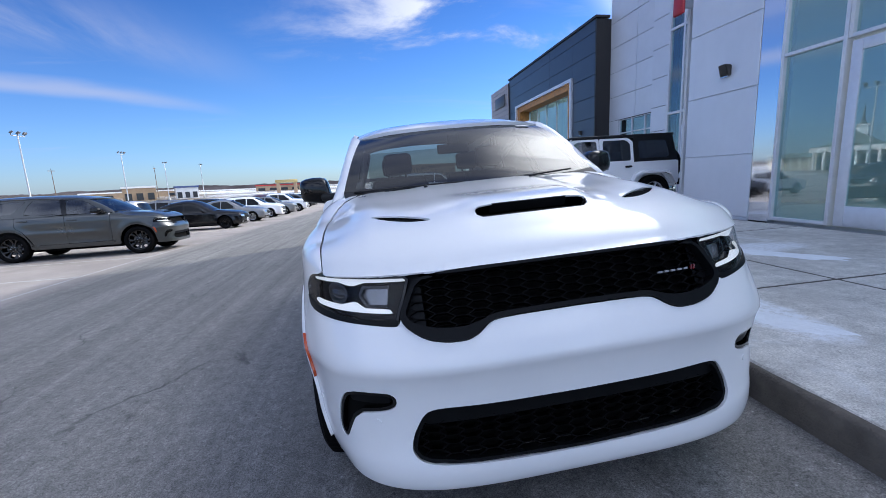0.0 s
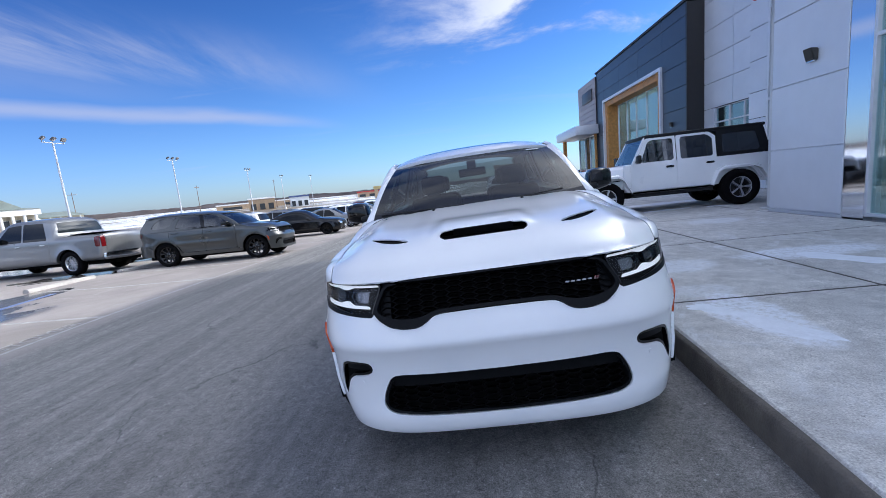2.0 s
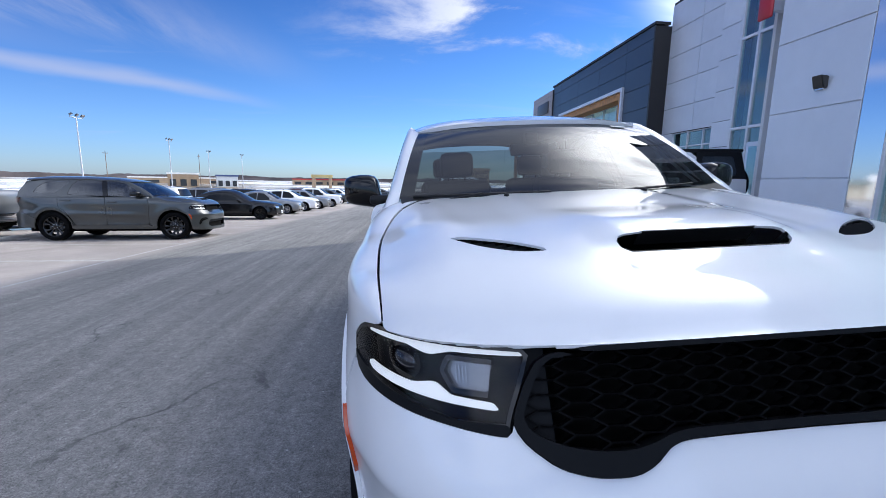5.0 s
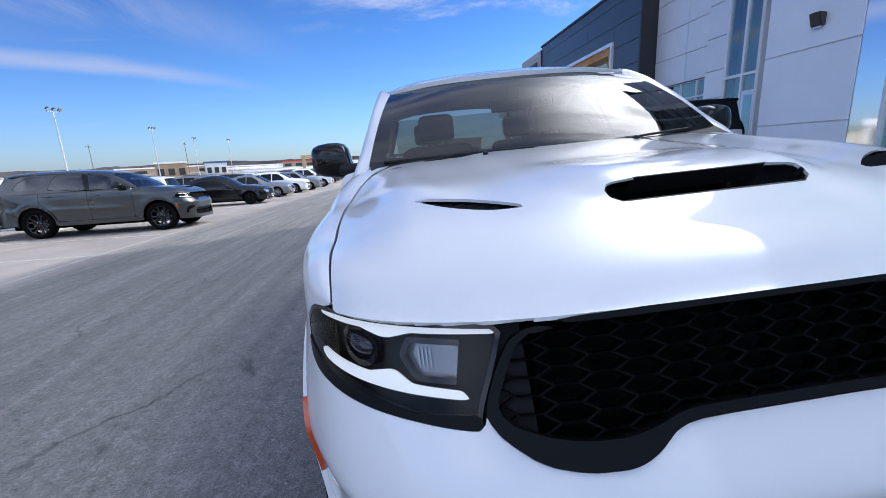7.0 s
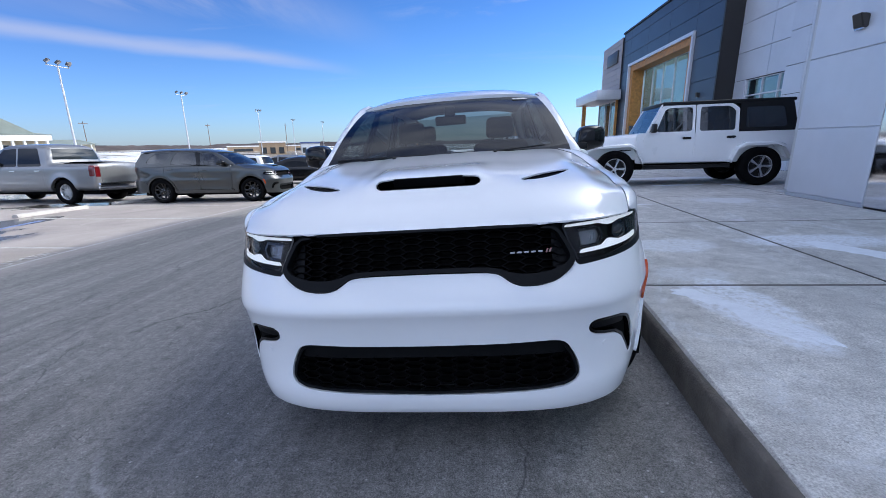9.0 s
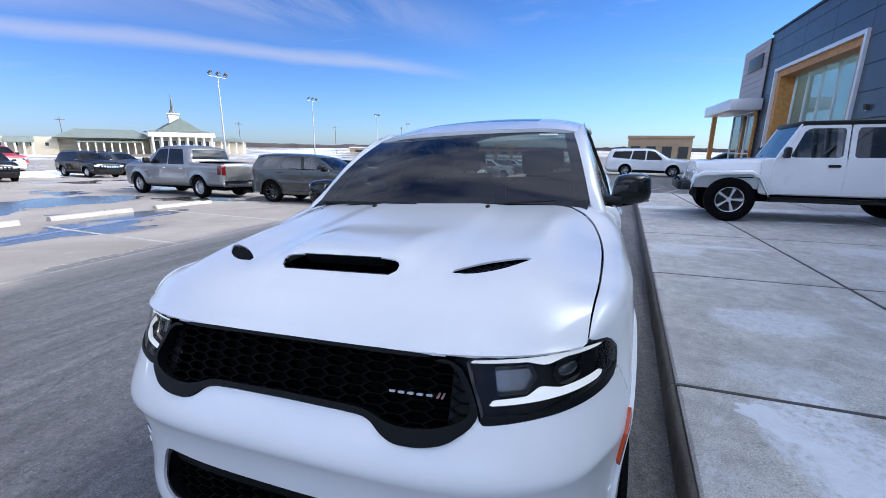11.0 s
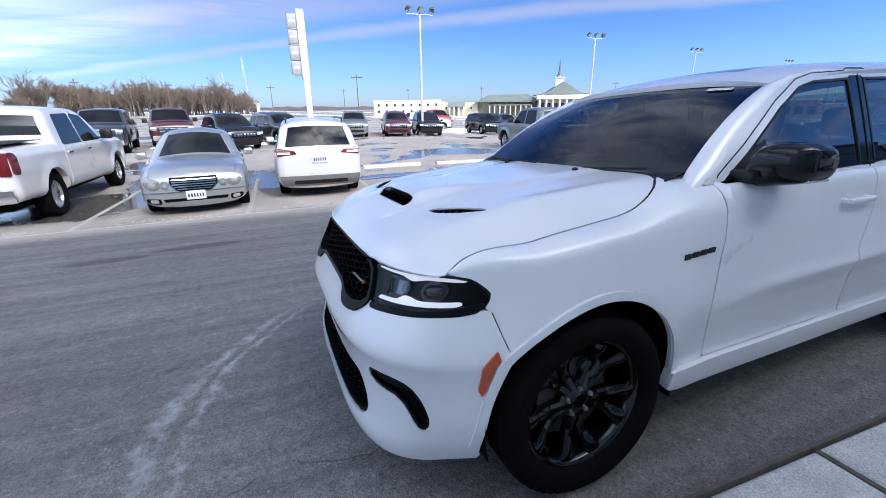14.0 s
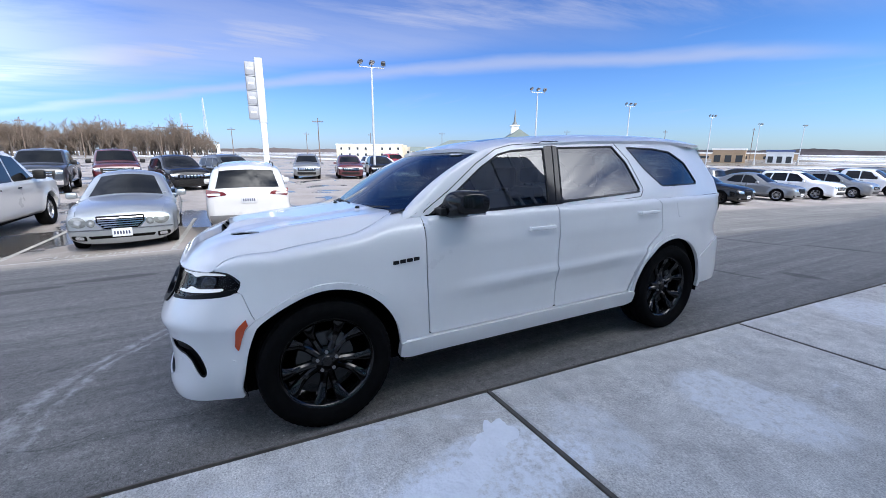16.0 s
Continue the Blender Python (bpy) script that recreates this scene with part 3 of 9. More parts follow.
def concrete_material():
    """Broom-finished concrete, mottled, with thin frost smeared over it here and there."""
    m = bpy.data.materials.new("pavement_concrete")
    m.use_nodes = True
    nt = m.node_tree
    b = nt.nodes["Principled BSDF"]
    b.inputs["Roughness"].default_value = 0.85
    geo = nt.nodes.new("ShaderNodeNewGeometry")
    v = geo.outputs["Position"]
    sep = nt.nodes.new("ShaderNodeSeparateXYZ")
    link(nt, v, sep.inputs[0])

    def nz(scale, detail=6.0, rough=0.6, dist=0.0, stretch=None):
        n = nd(nt, "ShaderNodeTexNoise", Scale=scale, Detail=detail, Roughness=rough, Distortion=dist)
        src = v
        if stretch:
            mp = nt.nodes.new("ShaderNodeMapping")
            mp.inputs["Scale"].default_value = stretch
            link(nt, v, mp.inputs[0])
            src = mp.outputs[0]
        link(nt, src, n.inputs["Vector"])
        return n.outputs[0]

    broad, mid, grain = nz(0.9, 7, 0.65, 0.5), nz(7, 8, 0.72), nz(120, 3, 0.6)
    col = mix_rgb(nt, ramp(nt, broad, [(0.32, 0.0), (0.68, 1.0)]), (0.46, 0.443, 0.418), (0.62, 0.60, 0.57))
    col = mix_rgb(nt, 1.0, col, ramp(nt, mid, [(0.3, 0.74), (0.7, 1.24)]), "MULTIPLY")
    col = mix_rgb(nt, 1.0, col, ramp(nt, grain, [(0.28, 0.62), (0.72, 1.36)]), "MULTIPLY")
    # pale flecks of salt and small dark pits
    fleck = ramp(nt, nz(60, 4, 0.65, 0.4), [(0.64, 0.0), (0.70, 1.0)])
    col = mix_rgb(nt, math_node(nt, "MULTIPLY", fleck, 0.55), col, (0.66, 0.66, 0.67))
    pits = ramp(nt, nz(48, 4, 0.6, 0.2, (1, 1.3, 1)), [(0.30, 1.0), (0.36, 0.0)])
    col = mix_rgb(nt, math_node(nt, "MULTIPLY", pits, 0.5), col, (0.10, 0.095, 0.09))
    # frost: a faint broken film everywhere, denser where snow was trodden
    rag = math_node(nt, "MULTIPLY", math_node(nt, "SUBTRACT", nz(2.4, 9, 0.72, 0.9), 0.5), 2.6)
    film = math_node(nt, "MULTIPLY", ramp(nt, nz(1.3, 9, 0.72, 1.2, (1.6, 0.8, 1)), [(0.53, 0.0), (0.70, 1.0)], True), 0.55)
    for px, py, rx, ry, k in ((1.95, 0.42, 0.22, 0.62, 0.95), (1.78, 0.55, 0.14, 0.35, 0.7), (2.15, 2.1, 0.42, 0.30, 0.6), (3.7, 2.2, 0.75, 0.30, 0.85), (4.35, 5.2, 0.5, 0.35, 0.55), (1.9, 4.6, 0.35, 0.4, 0.5), (2.6, 9.4, 1.0, 0.35, 0.8), (2.4, 8.3, 0.8, 0.22, 0.8), (1.9, 1.1, 0.3, 0.2, 0.4), (5.2, 9.6, 1.5, 0.4, 0.8), (2.5, 4.9, 0.6, 0.10, 0.6)):
        ex = math_node(nt, "DIVIDE", math_node(nt, "SUBTRACT", sep.outputs[0], px), rx)
        ey = math_node(nt, "DIVIDE", math_node(nt, "SUBTRACT", sep.outputs[1], py), ry)
        rad = math_node(nt, "ADD", math_node(nt, "ADD", math_node(nt, "MULTIPLY", ex, ex), math_node(nt, "MULTIPLY", ey, ey)), rag)
        film = math_node(nt, "MAXIMUM", film, math_node(nt, "MULTIPLY", ramp(nt, math_node(nt, "MULTIPLY", rad, 0.5), [(0.22, 1.0), (0.68, 0.0)], True), min(1.0, k * 1.15)))
    film = math_node(nt, "MULTIPLY", film, ramp(nt, nz(26, 6, 0.7), [(0.34, 0.25), (0.56, 1.0)]))
    col = mix_rgb(nt, film, col, (0.80, 0.82, 0.86))
    link(nt, col, b.inputs["Base Color"])
    bp = nd(nt, "ShaderNodeBump", Strength=0.4, Distance=0.012)
    link(nt, math_node(nt, "ADD", grain, math_node(nt, "MULTIPLY", film, 0.8)), bp.inputs["Height"])
    link(nt, bp.outputs[0], b.inputs["Normal"])
    return m


CONCRETE = concrete_material()
SEAL = material("joint_sealant", (0.085, 0.076, 0.068), 0.9, var=0.3, scale=12)
KERB_MAT = material("kerb_concrete", (0.135, 0.118, 0.10), 0.9, var=0.3, scale=9, bump=0.4, bscale=90, stain=0.4, stain_col=(0.10, 0.095, 0.09), stain_scale=3)
SNOW = material("old_snow", (0.80, 0.82, 0.86), 0.75, var=0.06, scale=14, bump=0.6, bscale=40)


def slab_piece(parent, x0, x1, y0, y1):
    """One cast bay, its edges eased, sunk to the ground."""
    g, e = 0.013, 0.014
    xa, xb = (x0, x0) if x0 is not None else (KERB + 0.034 + SKEW * y0, KERB + 0.034 + SKEW * y1)
    xa, xb, x1, y0, y1 = xa + g, xb + g, x1 - g, y0 + g, y1 - g
    ring = lambda k: [(xa + k, y0 + k), (x1 - k, y0 + k), (x1 - k, y1 - k), (xb + k, y1 - k)]
    cx, cy = xa, y0
    vs = []
    for k, dz in ((0, -0.30), (0, -e), (e, 0.0)):
        vs += [(x - cx, y - cy, float(slab_z(x, y)) + dz) for x, y in ring(k)]
    fs = [(8, 9, 10, 11)]
    for a in (0, 4):
        for i in range(4):
            j = (i + 1) % 4
            fs.append((a + i, a + j, a + 4 + j, a + 4 + i))
    ob = mesh_ob("slab", vs, fs, [CONCRETE], parent, smooth=False)
    ob.location = (cx, cy, 0)


def build_pavement():
    root = tagged(new("pavement"), "pale concrete pavement with cut joints and old snow", "pavement", kind="structure")
    ys = [-11.4, -8.95, -6.5, -4.05, -1.6, 0.85, 3.3, 5.8, 8.3, 10.8, 13.5]
    xs = [None, 3.2, 5.65, 7.5, 9.8]
    for a, b in zip(ys, ys[1:]):
        for c, d in zip(xs, xs[1:]):
            if d > 5.7 and b < 6.2:
                continue
            slab_piece(root, c, d, a, b)
            left = KERB + 0.05 + SKEW * b if c is None else c
            for x0, x1, y0, y1 in ((left, d, b - 0.011, b + 0.011), (d - 0.011, d + 0.011, a + 0.011, b - 0.011)):
                vs = [(x, y, float(slab_z(x, y)) + z) for z in (-0.06, -0.003) for x, y in ((x0, y0), (x1, y0), (x1, y1), (x0, y1))]
                mesh_ob("joint_seal", vs, [(4, 5, 6, 7)] + [(i, (i + 1) % 4, 4 + (i + 1) % 4, 4 + i) for i in range(4)], SEAL, root, smooth=False)
        # the kerb: a cast strip with a battered, rounded face, flush with the bays
        n, prof = 8, [(0.0, -0.35), (0.0, -0.08), (0.006, -0.025), (0.018, -0.006), (0.036, 0.0), (0.038, -0.30)]
        vs, fs = [], []
        for i in range(n + 1):
            y = a + 0.004 + (b - a - 0.008) * i / n
            for px, pz in prof:
                w = 0.006 * noise.noise(Vector((y * 3.1, px * 9, 1.0)))
                vs.append((KERB + SKEW * y + px + w, y, float(slab_z(KERB + px, y)) + pz + (w if pz > -0.05 else 0)))
        k = len(prof)
        for i in range(n):
            for c in range(k - 1):
                fs.append((i * k + c, (i + 1) * k + c, (i + 1) * k + c + 1, i * k + c + 1))
        fs += [tuple(range(k))[::-1], tuple(range(n * k, n * k + k))]
        mesh_ob("kerb", vs, fs, KERB_MAT, root, "brown-stained concrete kerb", sharp=50)


def snow_patch(cx, cy, rx, ry, rot, seed, base=slab_z):
    """A thin crust of trodden snow with a ragged outline."""
    n, m = 40, 7
    vs, fs = [], []
    for j in range(m + 1):
        for i in range(n):
            a = 2 * math.pi * i / n
            rag = 1 + 0.55 * noise.fractal(Vector((math.cos(a) * 1.7 + seed, math.sin(a) * 1.7, seed)), 1.0, 2.0, 4)
            q = j / m
            x, y = rx * q * rag * math.cos(a), ry * q * rag * math.sin(a)
            X = cx + x * math.cos(rot) - y * math.sin(rot)
            Y = cy + x * math.sin(rot) + y * math.cos(rot)
            h = 0.008 * (1 - q**3) * (0.6 + 0.8 * noise.noise(Vector((X * 6, Y * 6, seed))))
            vs.append((X, Y, float(base(X, Y)) + (0.003 + h if j < m else -0.003)))
    for j in range(m):
        for i in range(n):
            k = (i + 1) % n
            fs.append((j * n + i, (j + 1) * n + i, (j + 1) * n + k, j * n + k))
    tagged(mesh_ob("snow_patch", vs, fs, SNOW, sharp=0), "thin trodden crust of white snow on the pavement", "snow", kind="stuff")


build_pavement()
snow_patch(1.90, 0.24, 0.10, 0.40, 0.36, 1.3)
snow_patch(1.72, 0.62, 0.10, 0.16, 0.9, 5.6)
snow_patch(3.72, 1.78, 0.17, 0.46, 0.5, 4.1)
snow_patch(5.2, 9.6, 1.3, 0.25, 0.1, 2.2)
snow_patch(4.7, 7.75, 0.75, 0.12, 0.05, 7.4)
snow_patch(5.9, 7.6, 0.4, 0.14, -0.2, 3.3)

# ---------- dealership building ----------
PANEL = material("pale_metal_panel", (0.68, 0.70, 0.74), 0.38, 0.2, var=0.04, scale=1.5, vary=0.03)
DARK_PANEL = material("dark_blue_panel", (0.055, 0.075, 0.105), 0.35, 0.3, var=0.08, scale=1.5, vary=0.06)
SIDE_PANEL = material("black_brown_panel", (0.022, 0.02, 0.02), 0.5, var=0.1, scale=2)
WOOD = material("wood_soffit", (0.52, 0.24, 0.065), 0.5, var=0.3, scale=6, bump=0.1, bscale=30)
MULLION = material("aluminium_mullion", (0.70, 0.71, 0.74), 0.35, 0.25, var=0.05)
CORE = material("wall_backing", (0.03, 0.032, 0.035), 0.9, var=0.1)
TAN_PANEL = material("slatted_grey_panel", (0.36, 0.33, 0.33), 0.5, var=0.1, scale=3)
ROOM = material("showroom_wall", (0.60, 0.61, 0.61), 0.8, var=0.1, scale=0.6)
SHOP_GLASS = glass("shop_glass", (0.70, 0.88, 0.92), 0.04, 2.3)
MIRROR_METAL = material("polished_metal", (0.72, 0.75, 0.80), 0.05, 1.0)


def clad(parent, face, at, u0, u1, zs, mat, us=None, off=0.0):
    """Metal panels on a wall face at x = at, between the heights in zs, joints open."""
    us = us or [u0, u1]
    for a, b in zip(us, us[1:]):
        for c, d in zip(zs, zs[1:]):
            g = 0.008
            w, h, k, t = b - a - 2 * g, d - c - 2 * g, 0.006, 0.03
            vs = [(0, k, k), (0, w - k, k), (0, w - k, h - k), (0, k, h - k), (k, 0, 0), (k, w, 0), (k, w, h), (k, 0, h), (t, 0, 0), (t, w, 0), (t, w, h), (t, 0, h)]
            fs = [(3, 2, 1, 0)] + [(i, (i + 1) % 4, 4 + (i + 1) % 4, 4 + i) for i in range(4)] + [(4 + i, 4 + (i + 1) % 4, 8 + (i + 1) % 4, 8 + i) for i in range(4)]
            ob = mesh_ob("panel", vs, fs, mat, parent, smooth=False)
            ob.location = (at - t + off, a + g, c + g)


def window_grid(parent, x, us, zs, base, mat_glass, depth=0.12, bar=0.05):
    """Glazing on a wall face: mullions in one frame, each pane a part."""
    bm = bmesh.new()
    for u in us:
        add_box(bm, x - depth / 2, x + depth / 2, u - bar / 2, u + bar / 2, zs[0] - bar / 2, zs[-1] + bar / 2, 0.004)
    for z in zs:
        for a, b in zip(us, us[1:]):
            add_box(bm, x - depth / 2 + 0.003, x + depth / 2 - 0.003, a + bar / 2, b - bar / 2, z - bar / 2, z + bar / 2, 0.004)
    fr = bm_ob("window_frame", bm, MULLION, parent, smooth=True)
    for a, b in zip(us, us[1:]):
        for c, d in zip(zs, zs[1:]):
            p = box("pane", x - 0.006, x + 0.006, a + bar / 2 - 0.004, b - bar / 2 + 0.004, c + bar / 2 - 0.004, d - bar / 2 + 0.004, mat_glass, parent)
    return fr


def build_dealership():
    root = tagged(new("dealership_building"), "car dealership with pale and dark metal cladding", "building", kind="structure")
    seams = [0.34, 1.42, 2.53, 3.70, 4.85, 6.0, 7.1, 8.4]
    low = 0.0
    # the entrance block's pale wall, with a lamp on it, and the glazed corner
    box("wall", 5.74, 6.3, 4.25, 5.82, low, 8.4, PANEL, root)
    clad(root, "x", 5.74, 4.25, 5.82, seams, PANEL)
    box("base_strip", 5.705, 5.74, 4.25, 5.82, 0.1, 0.33, PANEL, root)
    # polished return beside the glazing
    box("corner_post", 5.72, 5.95, 3.88, 4.245, low, 8.4, MIRROR_METAL, root)
    window_grid(root, 5.78, [2.98, 3.86], [0.36, 2.87, 5.2, 8.3], 0, SHOP_GLASS)
    window_grid(root, 5.78, [-4.0, -2.0, -0.05, 1.9, 2.92], [2.87, 5.2, 8.3], 0, SHOP_GLASS)
    window_grid(root, 5.78, [-4.0, -2.0, -0.05], [0.36, 2.85], 0, SHOP_GLASS)
    for a, b in ((1.93, 2.90), (-0.02, 0.93), (0.95, 1.90)):
        # glass doors with wide pale stiles
        door = new("door_1")
        door.parent = root
        bm = bmesh.new()
        for c, d, e, f in ((a, a + 0.13, 0.34, 2.8), (b - 0.13, b, 0.34, 2.8), (a + 0.13, b - 0.13, 0.34, 0.62), (a + 0.13, b - 0.13, 2.66, 2.8)):
            add_box(bm, 5.74, 5.79, c, d, e, f, 0.006)
        bm_ob("stile", bm, MULLION, door, smooth=True)
        box("pane", 5.758, 5.772, a + 0.12, b - 0.12, 0.61, 2.67, SHOP_GLASS, door)
        box("handle", 5.68, 5.71, a + 0.05, a + 0.08, 1.1, 1.6, CHROME, door, bevel=0.01)
    # narrow glazed slot with a door under it
    window_grid(root, 9.24, [9.05, 9.75, 10.40, 11.06], [0.36, 3.0, 5.6, 8.3], 0, SHOP_GLASS, bar=0.08)
    box("slot_door", 9.17, 9.22, 9.82, 10.33, 0.36, 2.55, MULLION, root, bevel=0.006)
    box("slot_door_pane", 9.150, 9.168, 9.93, 10.22, 0.60, 2.42, SHOP_GLASS, root)
    box("return_wall", 6.22, 6.45, 5.83, 6.335, low, 8.4, PANEL, root)
    # walls stepping back
    box("wall", 6.34, 9.2, 6.34, 6.5, low, 8.4, PANEL, root)
    # top raised out of view to 11.4 so its shadow reaches the lot
    box("wall", 9.21, 9.6, 6.5, 9.0, low, 11.4, CORE, root)
    box("wall", 9.21, 9.6, 11.1, 11.9, low, 11.4, CORE, root)
    box("wall", 9.21, 9.6, 9.0, 11.1, 8.35, 11.4, CORE, root)
    box("slot_room", 10.6, 10.8, 8.6, 11.5, 0.0, 8.6, ROOM, root)
    rows = [0.3, 1.55, 2.5, 3.3, 4.25, 5.2, 6.15, 7.1, 8.05, 9.3, 10.3, 11.3]
    clad(root, "x", 9.21, 6.5, 9.0, rows, PANEL)
    clad(root, "x", 9.21, 11.1, 11.9, rows, PANEL)
    clad(root, "x", 9.21, 9.0, 11.1, [8.35, 9.3, 10.3, 11.3], PANEL)
    box("wall", 9.86, 10.2, 11.9, 15.65, low, 2.0, CORE, root)
    box("wall", 9.86, 10.2, 11.9, 15.65, 3.30, 8.4, CORE, root)
    box("wall", 9.86, 10.2, 14.95, 15.65, 2.0, 3.30, CORE, root)
    clad(root, "x", 9.86, 11.9, 15.65, [3.32, 4.3, 5.3, 6.3, 7.3, 8.3], PANEL, [11.9, 13.8, 15.65])
    clad(root, "x", 9.86, 11.9, 15.65, [0.2, 1.1, 2.0], PANEL, [11.9, 13.8, 15.65])
    clad(root, "x", 9.86, 14.95, 15.65, [2.0, 3.32], PANEL)
    window_grid(root, 9.92, [11.9, 12.4, 13.2, 14.05, 14.93], [2.02, 2.75, 3.3], 0, SHOP_GLASS)
    # dark block with the timber portal
    y0, y1, h = 15.65, 27.3, 7.6
    box("side_wall", 9.155, 9.86, 15.65, 15.75, low - 0.5, 7.55, SIDE_PANEL, root)
    z = [0.0, 0.85, 1.75, 2.65, 3.55, 4.45, 5.35, 6.25, 7.1, h]
    box("wall", 9.19, 9.6, y0 + 0.1, 17.8, -0.8, h, CORE, root)
    box("wall", 9.19, 9.6, 25.9, y1, -0.8, h, CORE, root)
    box("wall", 9.19, 9.6, 17.8, 25.9, 5.65, h, CORE, root)
    clad(root, "x", 9.19, y0, 17.8, z, DARK_PANEL, [y0, 17.8])
    clad(root, "x", 9.19, 25.9, y1, z, DARK_PANEL, [25.9, y1])
    clad(root, "x", 9.19, 17.8, 25.9, [5.65, 6.25, 7.1, h], DARK_PANEL, [17.8, 20.5, 23.2, 25.9])
    box("coping", 9.1, 9.75, y0 - 0.05, y1 + 0.05, h, h + 0.10, SIDE_PANEL, root)
    for a, b, c, d in ((17.8, 17.95, -0.8, 5.65), (25.75, 25.9, -0.8, 5.65), (17.95, 25.75, 5.5, 5.65)):
        box("portal_trim", 9.06, 9.2, a, b, c, d, MULLION, root)
    box("portal_soffit", 9.2, 10.0, 17.95, 25.75, 5.2, 5.5, WOOD, root)
    box("portal_jamb", 9.2, 10.0, 25.35, 25.75, -0.8, 5.2, WOOD, root)
    box("portal_jamb", 9.2, 10.0, 17.95, 18.35, -0.8, 5.2, WOOD, root)
    window_grid(root, 9.9, [18.35 + 1.4 * i for i in range(6)], [-0.4, 1.7, 5.2], 0, SHOP_GLASS, bar=0.03)
    # sign tower and canopy
    box("wall", 9.1, 9.6, y1, 31.5, -1.2, 7.45, CORE, root)
    clad(root, "x", 9.1, y1, 31.5, [4.4 + 0.34 * i for i in range(10)], TAN_PANEL, [y1, 31.5])
    box("sign", 8.98, 9.06, 27.9, 30.2, 6.05, 6.85, material("sign_dark", (0.05, 0.05, 0.055), 0.4), root, bevel=0.12, label="dark sign shape on the tower")
    box("canopy", 7.6, 9.1, 26.9, 33.0, 3.75, 4.35, MULLION, root, bevel=0.02)
    box("canopy_column", 8.0, 8.25, 32.3, 32.55, -1.3, 3.75, WOOD, root)
    window_grid(root, 9.02, [27.4, 28.6, 29.8, 31.4], [-1.0, 1.4, 3.7], 0, SHOP_GLASS)
    box("portal_jamb", 8.95, 9.08, 27.3, 27.42, -1.2, 3.75, WOOD, root)
    # inside and behind: rooms, back walls, roof
    box("showroom_lining", 6.02, 12.0, 6.26, 6.33, 0.3, 8.2, ROOM, root)
    box("portal_lining", 10.02, 12.5, 25.95, 26.05, -0.8, 7.3, ROOM, root)
    box("showroom_floor", 5.85, 20.0, -12.0, 6.3, 0.25, 0.32, ROOM, root)
    box("showroom_back", 12.0, 12.2, -12.0, 6.3, 0.3, 8.3, ROOM, root)
    box("showroom_end", 5.9, 12.0, -12.2, -12.0, 0.0, 8.4, CORE, root)
    box("front_wall", 5.74, 6.0, -12.0, -4.03, 0.0, 8.4, PANEL, root)
    box("portal_room", 12.5, 12.7, 15.8, 31.0, -0.8, 7.4, ROOM, root)
    box("room_back", 11.5, 11.7, 11.5, 15.6, 0.0, 8.0, ROOM, root)
    box("roof", 5.76, 20.0, -12.0, 6.45, 8.25, 8.4, CORE, root)
    # unseen roof of the raised block, and its end wall below, to cast shadow
    box("roof", 9.3, 20.0, 6.45, 11.9, 11.2, 11.4, CORE, root)
    box("roof", 9.9, 20.0, 11.9, 15.6, 8.1, 8.3, CORE, root)
    box("end_wall", 9.62, 20.0, 11.7, 11.9, 8.3, 11.2, PANEL, root)
    box("roof", 9.3, 20.0, 15.7, 31.5, 7.3, 7.5, CORE, root)
    box("floor_far", 9.6, 14.0, 6.5, 31.0, -0.6, -0.3, ROOM, root)


build_dealership()


def room_light(x, y, z, w, d, power):
    """An area lamp high in a showroom, added to brighten what shows behind the glazing."""
    lamp = new("room_fill", bpy.data.lights.new("room_fill", "AREA"))
    lamp.data.shape, lamp.data.size, lamp.data.size_y, lamp.data.energy = "RECTANGLE", w, d, power
    lamp.data.color = (0.93, 1.0, 0.98)
    lamp.location = (x, y, z)


room_light(8.8, -2.5, 7.9, 4.0, 15.0, 110.0)
room_light(11.2, 22.0, 6.9, 1.6, 9.0, 60.0)


def wall_lamp(x, y, z, s=1.0):
    root = tagged(new("wall_lamp"), "dark bronze wedge-shaped wall lamp on the pale cladding", "lamp")
    vs = [(0, -0.13, 0.11), (0, 0.13, 0.11), (0, 0.13, -0.13), (0, -0.13, -0.13), (-0.16, -0.11, 0.13), (-0.16, 0.11, 0.13), (-0.09, 0.11, -0.11), (-0.09, -0.11, -0.11)]
    fs = [(4, 5, 1, 0), (7, 6, 5, 4), (3, 2, 6, 7), (0, 3, 7, 4), (5, 6, 2, 1), (0, 1, 2, 3)]
    bm = bmesh.new()
    me = [bm.verts.new(Vector(v) * s) for v in vs]
    for f in fs:
        bm.faces.new([me[i] for i in f])
    bmesh.ops.bevel(bm, geom=list(bm.edges), offset=0.012, segments=2, affect="EDGES")
    bm_ob("housing", bm, material("bronze_housing", (0.05, 0.045, 0.04), 0.4, 0.3), root, smooth=True)
    box("lens", -0.08 * s, -0.02 * s, -0.09 * s, 0.09 * s, -0.145 * s, -0.12 * s, LENS_CLEAR, root)
    root.location = (x, y, z)


wall_lamp(5.71, 4.89, 2.9, 0.78)
wall_lamp(9.16, 16.9, 3.0, 0.8)
box_red = tagged(new("wall_sign"), "red rounded sign on the pale cladding", "sign")
box("plate", 5.62, 5.69, 5.98, 6.28, 4.25, 4.75, material("sign_red", (0.45, 0.02, 0.03), 0.35), box_red, bevel=0.05)
box("bracket", 5.68, 6.22, 6.08, 6.18, 4.4, 4.6, MULLION, box_red)

# ---------- vehicles parked around ----------
TINT = material("tinted_glass", (0.006, 0.007, 0.008), 0.03, spec=0.3)
PALE_TINT = material("sky_tinted_glass", (0.02, 0.025, 0.028), 0.03, spec=0.4)


